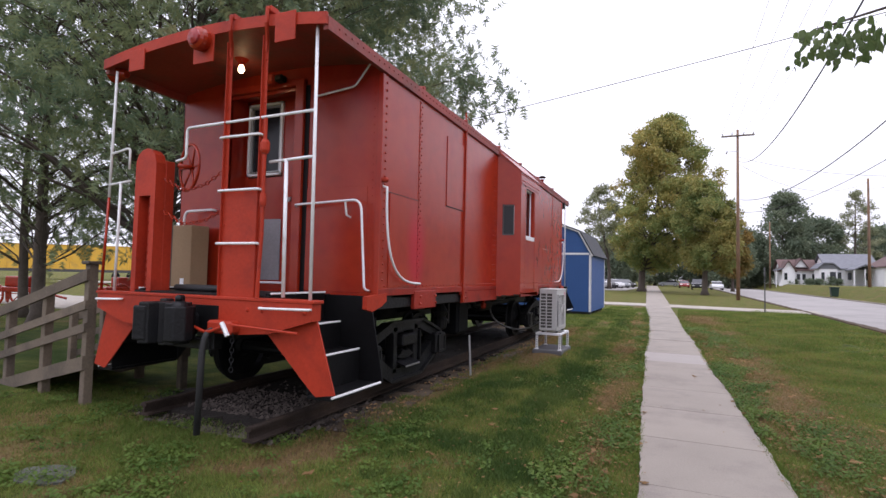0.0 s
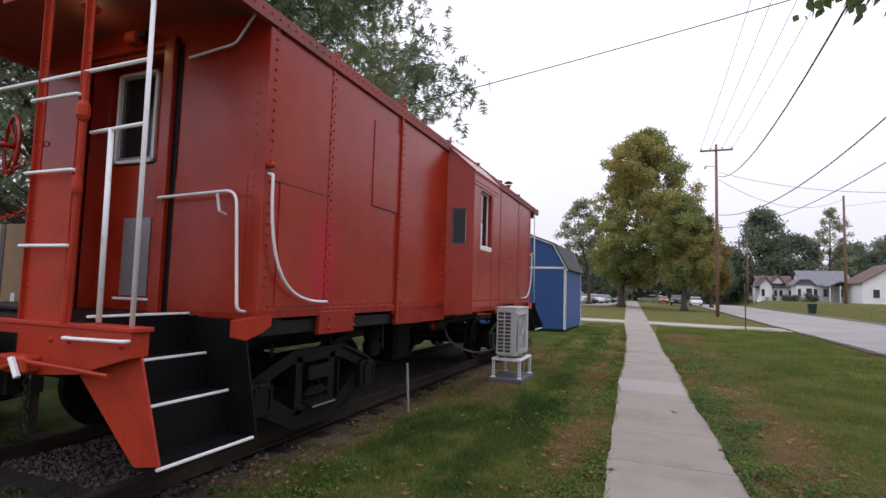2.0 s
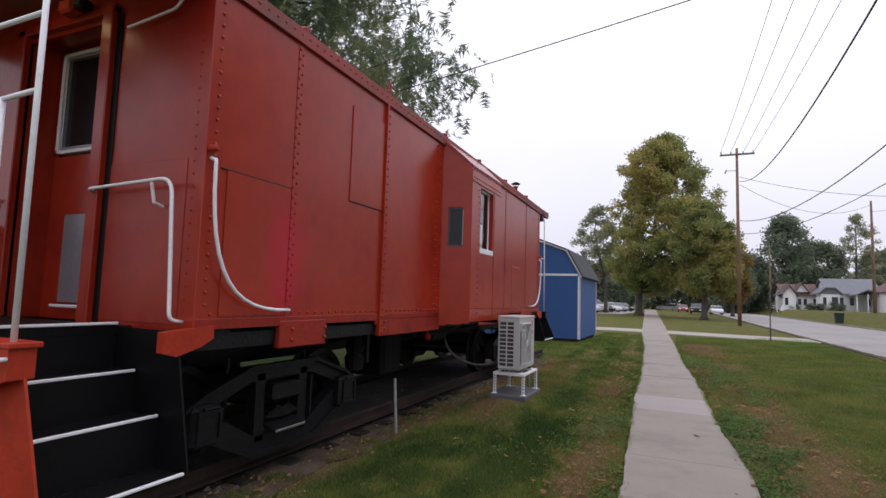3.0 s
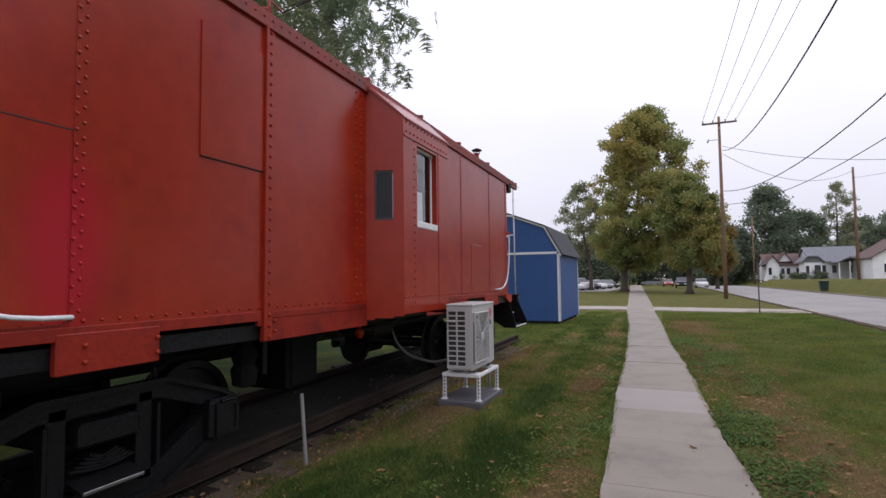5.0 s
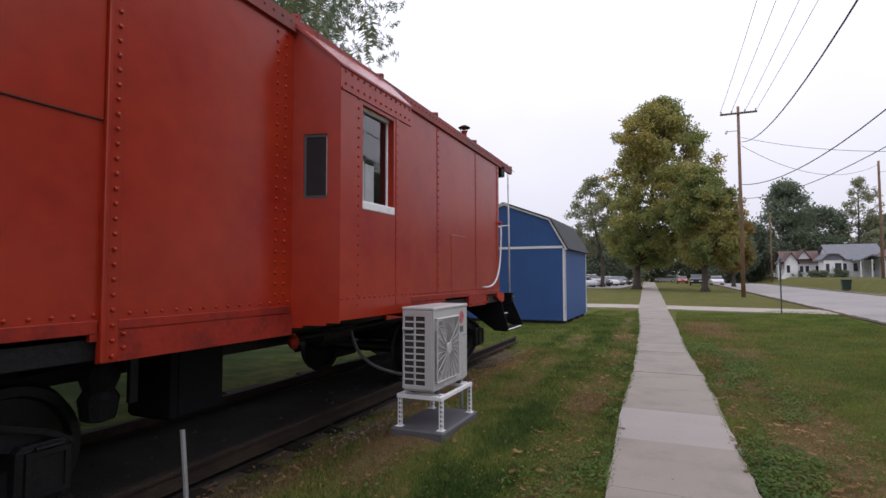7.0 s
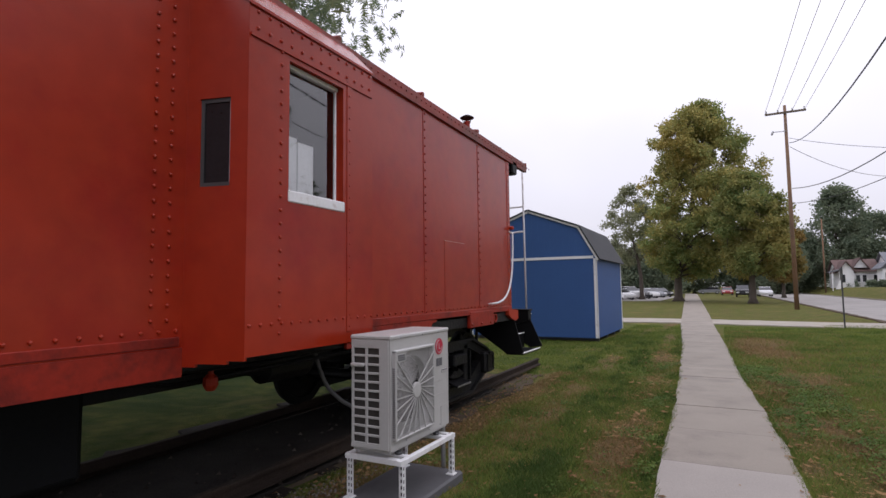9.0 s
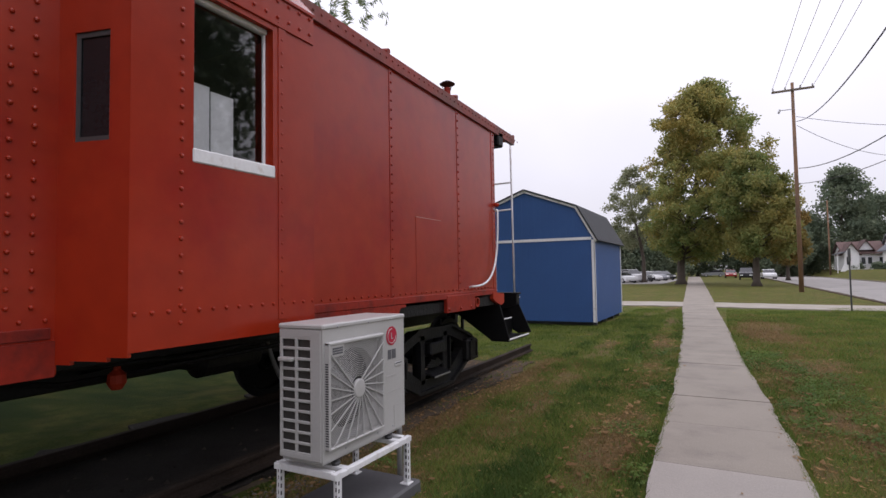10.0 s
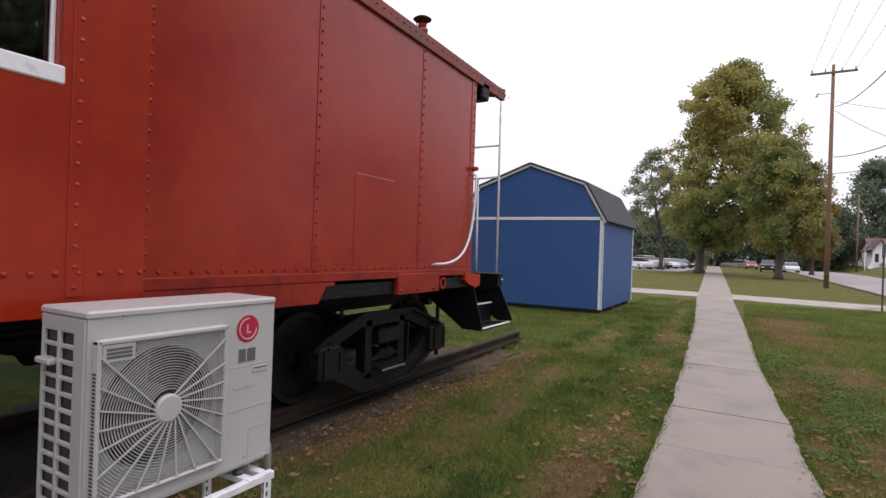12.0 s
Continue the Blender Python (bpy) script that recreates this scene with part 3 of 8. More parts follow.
def build_track():
    s = Shape()
    rnd = random.Random(9)
    pts = []
    for i in range(110):
        y = 4.62 + 11.0 * i / 109
        pts.append((-2.40 + 0.06 * noise.noise((y * 0.9, 1.3, 0)) + 0.05 * noise.noise((y * 3.1, 4.3, 0)) + rnd.uniform(-0.02, 0.02) - max(0, 0.5 - 0.5 * i / 6), y))
    pts += [(-4.75 + 0.15 * math.sin(i * 1.3) + rnd.uniform(-0.1, 0.1), 15.6 + 0.2 * math.sin(i * 2.1) - 10.95 * i / 40) for i in range(41)]
    s.prism(pts, "z", -0.08, -0.012)
    inner = [(CX + 0.80, 15.2), (CX - 0.64, 15.4)] + [(CX - 0.64 + 1.44 * i / 12, 4.62 + 0.18 * noise.noise((i * 0.9, 2.0, 7.0)) + rnd.uniform(-0.07, 0.07)) for i in range(13)]
    s.prism(inner, "z", -0.05, 0.045)
    solid("ballast_bed", s, BALLAST, "dark soil and gravel bed under the track", "track bed", kind="structure")
    sm = Shape()
    edge = [(-1.90 - 0.22 * min(1.0, max(0.0, (y - 11.5) / 1.5)) + 0.14 * noise.noise((y * 0.8, 2.3, 0)) + 0.10 * noise.noise((y * 2.7, 0.3, 5)) + rnd.uniform(-0.02, 0.02), y) for y in [5.0 + 12.5 * i / 140 for i in range(141)]]
    sm.prism(edge + [(-2.4, 17.45), (-3.1, 17.2), (-3.7, 17.35), (-4.4, 17.1), (-4.5, 15.4), (-2.4, 15.4), (-2.4, 5.0)], "z", -0.09, -0.027)
    solid("soil_margin", sm, SOIL, "bare brown soil between the gravel and the lawn", "soil", kind="structure")
    # loose stones
    v, f = [], []
    for _ in range(5200):
        x, y = rnd.uniform(-4.6, -2.05), rnd.uniform(4.3, 15.8)
        if rnd.random() < 0.45:
            x, y = rnd.uniform(-4.0, -2.3), rnd.uniform(4.3, 5.8)
        r = rnd.uniform(0.012, 0.034)
        if y > 6.2 and rnd.random() < 0.85:
            continue
        k = len(v)
        for dx, dy, dz in ((1, 0, 0), (-0.5, 0.87, 0.1), (-0.5, -0.87, 0), (0.1, 0.0, 0.9)):
            a = rnd.uniform(0.7, 1.3)
            v.append((x + dx * r * a, y + dy * r * a, (0.04 if CX - 0.64 < x < CX + 0.8 and 4.75 < y < 15 else -0.016) + dz * r * a))
        f += [(k, k + 1, k + 3), (k + 1, k + 2, k + 3), (k + 2, k, k + 3)]
    s = Shape()
    s.v, s.f = v, f
    solid("ballast_stones", s, STONE, "loose dark stones between the rails", "gravel", kind="stuff")
    # pale pebbles spilled beside the heat pump's pad
    p = Shape()
    for _ in range(420):
        x, y = rnd.gauss(-1.85, 0.17), rnd.gauss(10.55, 0.33)
        r = rnd.uniform(0.006, 0.017)
        k = len(p.v)
        for dx, dy, dz in ((1, 0, 0), (-0.5, 0.87, 0.1), (-0.5, -0.87, 0), (0.1, 0.0, 0.8)):
            a = rnd.uniform(0.7, 1.3)
            p.v.append((x + dx * r * a, y + dy * r * a, -0.012 + mound(x, y) + dz * r * a))
        p.f += [(k, k + 1, k + 3), (k + 1, k + 2, k + 3), (k + 2, k, k + 3)]
    solid("pale_pebbles", p, PEBBLE, "pale pebbles spilled on the soil by the heat pump", "gravel", kind="stuff")
    # ties, then rails
    s = Shape()
    for i in range(22):
        y = 4.55 + i * 0.61 - 0.3 * (i > 18)
        tie = solid("railway_tie", Shape().box(CX - 1.15, CX + 1.12, y - 0.11, y + 0.11, -0.11, -0.016 + 0.012 * (i % 3 == 0) - 0.03 * (i > 11), 0.012), TIE,
                    "old dark wooden tie sunk into the gravel", "railway tie", "ties under the caboose")
    for x, y0, name in ((CX + 0.88, 4.12, "rail"), (CX - 0.72, 4.3, "rail")):
        rail = thing(name, "rusty brown steel rail on wooden ties", "rail", (x, y0, 0.035), "pair of rails")
        for bit, prof in (("rail_foot", [(-0.07, 0.035), (0.07, 0.035), (0.07, 0.05), (0.012, 0.066), (-0.012, 0.066), (-0.07, 0.05)]),
                          ("rail_web", [(-0.012, 0.066), (0.012, 0.066), (0.012, 0.127), (-0.012, 0.127)]),
                          ("rail_head", [(-0.036, 0.135), (-0.012, 0.127), (0.012, 0.127), (0.036, 0.135), (0.036, 0.160), (0.030, 0.167), (-0.030, 0.167), (-0.036, 0.160)])):
            s = Shape()
            s.prism([(x + a, b) for a, b in prof], "y", y0, 18.4)
            # the old track wanders a little
            s.v = [(a + 0.05 - 0.14 * (b - 4.1) / 13.5, b, c) for a, b, c in s.v]
            part(bit, s, RUST, rail)


build_track()


# ---- the caboose ----
caboose = thing("caboose", "red riveted steel bay-window railway caboose with white handrails", "caboose", (CX, 10.1, 0.16))
ZE = 3.75           # height of the walls' top at the near end


def wall_top(y):
    return ZE - 0.0055 * (y - 5.4)


def side_sheet(y0, y1, z0, z1, name="side_panel", x=XR, t=0.02, mt=None):
    s = Shape().box(x - t, x, y0 + 0.002, y1 - 0.002, z0, z1, 0.004)
    return part(name, s, mt or RED, caboose)


# the near side: sheets of steel, riveted along their seams
side_sheet(YN, 6.25, 1.33, ZE)
side_sheet(6.25, 7.75, 1.33, ZE)
side_sheet(7.75, 9.325, 1.17, ZE)
side_sheet(10.86, 12.25, 1.17, wall_top(14))
side_sheet(12.25, 13.72, 1.33, wall_top(14))
side_sheet(13.72, YF, 1.33, wall_top(14))
# inner shell, so that nothing shows through
part("inner_shell", Shape().box(XL + 0.03, XR - 0.03, YN + 0.36, 9.29, 1.30, ZE - 0.02).box(XL + 0.03, XR - 0.03, 10.87, YF - 0.36, 1.30, ZE - 0.08)
     .box(XL + 0.03, -3.0, 9.29, 10.87, 1.30, ZE - 0.02).box(-3.0, XR - 0.03, 9.29, 10.87, 1.25, 1.9).box(-3.0, XR - 0.03, 9.29, 10.87, 3.45, ZE - 0.02), INTERIOR, caboose)
part("far_side_panel", Shape().box(XL, XL + 0.02, YN, YF, 1.2, ZE - 0.06, 0.004), RED, caboose)
# the bay: two cheeks, a front with its window opening, a sloped top and a floor
BX, BY0, BY1 = -1.43, 9.42, 10.69
WY0, WY1, WZ0, WZ1 = 9.76, 10.32, 2.28, 3.17
bay = part("bay_front", Shape().frame_x(BX - 0.02, BX, (BY0, BY1, 1.28, 3.41), (WY0, WY1, WZ0, WZ1)), RED, caboose)


def cheek(y0, y1, hole):
    """A bay cheek from the side wall (at y0) out to the bay front (at y1), with a narrow window."""
    s = Shape()
    d = 0.02 if y1 > y0 else -0.02

    def quad(u0, u1, z0, z1, lift0=0.0, lift1=0.0):
        xa, xb = XR + (BX - XR) * u0, XR + (BX - XR) * u1
        ya, yb = y0 + (y1 - y0) * u0, y0 + (y1 - y0) * u1
        s.add([(xa, ya, z0), (xb, yb, z0), (xb, yb, z1), (xa, ya, z1 + lift0), (xa, ya + d, z0), (xb, yb + d, z0), (xb, yb + d, z1), (xa, ya + d, z1 + lift0)],
              [(0, 1, 2, 3), (7, 6, 5, 4), (0, 4, 5, 1), (1, 5, 6, 2), (2, 6, 7, 3), (3, 7, 4, 0)])
    if hole:
        quad(0, 0.22, 1.22, 3.69, 0.09)
        quad(0.72, 0.992, 1.26, 3.41, 0.10)
        quad(0.22, 0.72, 1.24, 2.29)
        quad(0.22, 0.72, 2.83, 3.51, 0.18)
    else:
        quad(0, 0.992, 1.22, 3.41, 0.36)
    return part("bay_cheek", s, RED, caboose)


cheek(9.31, BY0, True)
cheek(10.87, BY1, False)
part("bay_top", Shape().add([(BX + 0.012, BY0 - 0.01, 3.40), (BX + 0.012, BY1 + 0.0, 3.40), (XR - 0.02, 10.91, 3.78), (XR - 0.02, 9.27, 3.78),
                             (BX + 0.012, BY0 - 0.01, 3.42), (BX + 0.012, BY1 + 0.0, 3.42), (XR - 0.02, 10.91, 3.82), (XR - 0.02, 9.27, 3.82)],
                            [(3, 2, 1, 0), (4, 5, 6, 7), (0, 1, 5, 4), (1, 2, 6, 5), (2, 3, 7, 6), (3, 0, 4, 7)]), RED, caboose)
part("bay_floor", Shape().prism([(XR, 9.31), (BX - 0.024, BY0 + 0.01), (BX - 0.024, BY1 - 0.01), (XR, 10.87)], "z", 1.285, 1.30), RED, caboose)

# the bay's main window: set-back white frame and sill, pane, a white board behind it
win = part("window_frame", Shape().box(BX - 0.10, BX - 0.05, WY0 - 0.01, WY0 + 0.025, WZ0, WZ1, 0.004).box(BX - 0.088, BX - 0.066, WY1 - 0.014, WY1 + 0.002, WZ0, WZ1, 0.003)
           .box(BX - 0.10, BX - 0.05, WY0, WY1, WZ1 - 0.02, WZ1 + 0.01, 0.004), PLASTIC_WHITE, caboose, "white inner window frame")
part("window_sill", Shape().box(BX - 0.12, BX + 0.008, WY0 - 0.005, WY1 + 0.012, WZ0 - 0.045, WZ0 + 0.03, 0.006), WHITE, win, "white painted window sill")
pane = part("pane", Shape().sheet_x(BX - 0.078, WY0, WY1, WZ0, WZ1), GLASS, win)
pane.visible_shadow = False
part("white_board", Shape().box(BX - 0.097, BX - 0.087, WY0 + 0.03, WY0 + 0.165, WZ0, WZ0 + 0.42).box(BX - 0.097, BX - 0.087, WY0 + 0.175, WY0 + 0.33, WZ0, WZ0 + 0.40),
     PLASTIC_WHITE, win, "white board leaning behind the glass")
part("window_reveal", Shape().box(BX - 0.11, BX - 0.02, WY0 - 0.02, WY0 - 0.002, WZ0 - 0.02, WZ1 + 0.02).box(BX - 0.11, BX - 0.02, WY1 + 0.002, WY1 + 0.02, WZ0 - 0.02, WZ1 + 0.02)
     .box(BX - 0.11, BX - 0.02, WY0 - 0.02, WY1 + 0.02, WZ1 + 0.011, WZ1 + 0.03), RED, win)
# the narrow window in the cheek
for nm, u0, u1, z0, z1, mt, off in (("pane", 0.22, 0.72, 2.29, 2.83, SCREEN, 0.02), ("window_frame", 0.22, 0.27, 2.29, 2.83, DARK_GREY, 0.010), ("window_frame", 0.27, 0.72, 2.29, 2.315, DARK_GREY, 0.010), ("window_frame", 0.27, 0.72, 2.805, 2.83, DARK_GREY, 0.010), ("window_frame", 0.69, 0.72, 2.315, 2.805, GALV, 0.010)):
    ya, yb = 9.31 + 0.11 * u0 + off, 9.31 + 0.11 * u1 + off
    xa, xb = XR + (BX - XR) * u0, XR + (BX - XR) * u1
    quad = [(xa, ya, z0), (xb, yb, z0), (xb, yb, z1), (xa, ya, z1)]
    if nm == "pane":
        sh = Shape().add(quad, [(0, 1, 2, 3)])
    else:
        sh = Shape().add(quad + [(p[0], p[1] + 0.006, p[2]) for p in quad], [(0, 1, 2, 3), (7, 6, 5, 4), (0, 4, 5, 1), (1, 5, 6, 2), (2, 6, 7, 3), (3, 7, 4, 0)])
    ob = part(nm, sh, mt, caboose, "narrow side window" if nm == "pane" else "")
    ob.visible_shadow = nm != "pane"

# skirt: bottom flange, brackets and side sill
part("sill_flange", Shape().box(XR - 0.02, XR + 0.012, YN, 7.70, 1.33, 1.405, 0.004).box(XR - 0.02, XR + 0.012, 10.89, YF, 1.33, 1.40, 0.004)
     .box(XR - 0.02, XR + 0.010, 7.82, 9.29, 1.345, 1.40, 0.004), RED_GRIMY, caboose)
for y0, y1, z in ((6.15, 6.77, 1.15), (13.36, 14.13, 1.17)):
    part("side_bracket", Shape().box(XR - 0.03, XR + 0.02, y0, y1, z, 1.37, 0.006), RED_GRIMY, caboose)
part("skirt", Shape().prism([(7.66, 1.335), (7.66, 1.29), (7.71, 1.29), (7.71, 1.165), (9.31, 1.165), (9.31, 1.335)], "x", XR - 0.02, XR + 0.008), RED_GRIMY, caboose)
part("skirt", Shape().prism([(10.87, 1.325), (10.87, 1.165), (12.30, 1.165), (12.38, 1.29), (12.48, 1.30), (12.48, 1.325)], "x", XR - 0.02, XR + 0.008), RED_GRIMY, caboose)
part("joint_strip", Shape().box(XR - 0.01, XR + 0.035, 7.705, 7.735, 1.17, ZE, 0.006).box(XR - 0.01, XR + 0.012, 7.735, 7.82, 1.17, ZE, 0.004), RED, caboose)
for y in (6.25, 12.25, 13.72):
    part("seam_strip", Shape().box(XR - 0.01, XR + 0.006, y - 0.03, y + 0.03, 1.405, wall_top(y), 0.002), RED, caboose)
part("corner_post", Shape().box(XR - 0.06, XR + 0.008, YN - 0.008, YN + 0.10, 1.30, ZE, 0.006), RED, caboose)
part("corner_post", Shape().box(XR - 0.06, XR + 0.008, YF - 0.10, YF + 0.008, 1.30, wall_top(YF), 0.006), RED, caboose)
# hatch and patch plates
part("patch_plate", Shape().box(XR, XR + 0.010, 5.52, 6.20, 1.42, 2.47, 0.001), RED, caboose)
part("patch_plate", Shape().box(XR, XR + 0.010, 7.07, 7.70, 2.525, 3.49, 0.001), RED, caboose)
# Dark strips draw the seams together with the plate edges' shadow lines.
part("seam_line", Shape().box(XR, XR + 0.0115, 5.46, 6.21, 2.468, 2.477, 0.001), SHADOW_RED, caboose, "dark strip over the patch plate, its seam and shadow line")
part("seam_line", Shape().box(XR, XR + 0.0115, 7.07, 7.70, 2.517, 2.525, 0.001), SHADOW_RED, caboose, "dark strip under the hatch plate, its seam and shadow line")
part("patch_plate", Shape().box(XR, XR + 0.004, 12.70, 13.30, 1.42, 2.23, 0.001), RED, caboose)
part("seam_line", Shape().box(XR, XR + 0.006, 12.70, 13.26, 2.226, 2.232, 0.001), SCRATCH, caboose, "pale scratched edge over the patch plate")


rivet_mesh = {}


def rivets(line, r=0.015, apart=False):
    """Rows of rivet heads on the side: (x, y0, z0, y1, z1, spacing); the near ones are parts of their own."""
    s = Shape()
    if apart:
        if r not in rivet_mesh:
            rivet_mesh[r] = mesh_of("rivet", Shape().dome((0, 0, 0), "x", r), RED)
        for x, y0, z0, y1, z1, gap in line:
            n = max(1, round(math.hypot(y1 - y0, z1 - z0) / gap))
            for i in range(n + 1):
                ob = new("rivet", rivet_mesh[r])
                ob.parent = caboose
                ob.matrix_parent_inverse = caboose.matrix_basis.inverted()
                ob.matrix_basis = Matrix.Translation((x, y0 + (y1 - y0) * i / n, z0 + (z1 - z0) * i / n))
        return None
    for x, y0, z0, y1, z1, gap in line:
        n = max(1, round(math.hypot(y1 - y0, z1 - z0) / gap))
        for i in range(n + 1):
            s.dome((x, y0 + (y1 - y0) * i / n, z0 + (z1 - z0) * i / n), "x", r)
    return tagged(part("rivet_row", s, RED, caboose), kind="stuff")


rivets([(XR + 0.010, 5.39, 1.5, 5.39, 3.75, 0.085)])
rivets([(XR + 0.008, 6.23, 1.45, 6.23, 3.78, 0.085), (XR + 0.008, 6.27, 1.49, 6.27, 3.74, 0.085)], 0.013, True)
rivets([(XR + 0.014, 7.78, 1.2, 7.78, 3.78, 0.085)], 0.016, True)
rivets([(XR + 0.008, 12.25, 1.42, 12.25, 3.70, 0.09)], 0.013)
rivets([(XR + 0.008, 13.72, 1.42, 13.72, 3.68, 0.09)], 0.013)
rivets([(XR + 0.010, 14.84, 1.42, 14.84, 3.66, 0.09)], 0.013)
rivets([(XR + 0.003, 5.45, 1.435, 9.27, 1.435, 0.105)], 0.014, True)
rivets([(XR + 0.003, 10.91, 1.43, 14.8, 1.43, 0.105)], 0.014, True)
rivets([(XR + 0.026, 6.30, 1.21, 6.30, 1.30, 0.09), (XR + 0.026, 6.75, 1.21, 6.75, 1.30, 0.09), (XR + 0.026, 13.4, 1.21, 14.0, 1.21, 0.3), (XR + 0.012, 7.85, 1.24, 7.85, 1.32, 0.08)], 0.017)
rivets([(XR + 0.004, 9.21, 1.5, 9.21, 3.72, 0.085), (BX + 0.001, 9.69, 1.40, 9.69, 3.20, 0.085), (BX + 0.001, 10.39, 1.40, 10.39, 3.22, 0.085),
        (BX + 0.001, 9.45, 1.46, 10.67, 1.46, 0.09), (BX + 0.001, 9.49, 3.27, 10.65, 3.27, 0.10), (BX + 0.001, 9.49, 3.375, 10.65, 3.375, 0.10), (XR + 0.004, 9.11, 1.5, 9.11, 3.72, 0.085)], 0.014, True)
rivets([(XR + 0.004, 10.93, 1.45, 10.93, 3.72, 0.085)], 0.014)
part("bay_post", Shape().box(BX - 0.004, BX + 0.006, 10.36, 10.425, 1.36, 3.24, 0.002), RED, caboose)
part("bay_header", Shape().box(BX - 0.004, BX + 0.012, 9.43, 10.68, 3.205, 3.225, 0.002), RED, caboose)

# roof: shallow arch from end to end, with its edge angle
def roof_z(u, lift=0.0):
    return 4.03 - 0.13 * u * u + lift


def sag(y):
    """The roof sinks a little towards the far end."""
    return -0.0155 * (y - 5.4)


def build_roof():
    s = Shape()
    n = 14
    half = 1.52
    us = [-1 + 2 * i / n for i in range(n + 1)]
    y0, y1 = 4.28, 15.66
    for y in (y0, y1):
        for u in us:
            s.v.append((CX + half * u, y, roof_z(u, sag(y))))
        for u in us:
            s.v.append((CX + half * u, y, roof_z(u, sag(y) - 0.06)))
    m = n + 1
    for i in range(n):
        s.f += [(i, i + 1, 2 * m + i + 1, 2 * m + i), (m + i + 1, m + i, 3 * m + i, 3 * m + i + 1), (m + i, m + i + 1, i + 1, i),
                (2 * m + i, 2 * m + i + 1, 3 * m + i + 1, 3 * m + i)]
    s.f += [(0, 2 * m, 3 * m, m), (n, m + n, 3 * m + n, 2 * m + n)]
    roof = part("roof", s, ROOF_RED, caboose, "shallow arched steel roof reaching over the platforms")
    # gable filling between the end walls' top and the roof
    for y in (YN, YF):
        pts = [(CX + 1.5 * u, roof_z(u, sag(y) - 0.05)) for u in us] + [(CX + 1.5, ZE - 0.05), (CX - 1.5, ZE - 0.05)]
        part("gable", Shape().prism(pts, "y", y + (0.006 if y == YN else -0.006), y + (0.026 if y == YN else -0.026)), RED, caboose)
    for x, d in ((CX + 1.535, 1), (CX - 1.535, -1)):
        part("eave_angle", Shape().prism([(y0, 3.76 + sag(y0)), (y1, 3.755 + sag(y1)), (y1, 3.885 + sag(y1)), (y0, 3.885 + sag(y0))], "x", x - 0.05 * d, x + 0.005 * d), ROOF_RED, caboose)
    s = Shape()
    for i in range(110):
        s.dome((CX + 1.541, 4.45 + i * 0.104, 3.83 + sag(4.45 + i * 0.104)), "x", 0.013)
    tagged(part("rivet_row", s, ROOF_RED, caboose), kind="stuff")
    for y in (6.3, 7.75, 9.35, 10.75, 12.2, 13.7):
        part("roof_rib", Shape().tube([(CX + 1.53 * u, y, roof_z(u, 0.012 + sag(y))) for u in us], 0.03, 6), ROOF_RED, caboose)
    # end fascias
    for y, d in ((4.28, -1), (15.66, 1)):
        pts = [(CX + 1.535 * u, roof_z(u, 0.012 + sag(y))) for u in us] + [(CX + 1.535 * u, roof_z(u, -0.10 + sag(y))) for u in us[::-1]]
        part("roof_fascia", Shape().prism(pts, "y", y, y + 0.03 * d), RED_ORANGE, caboose)


build_roof()

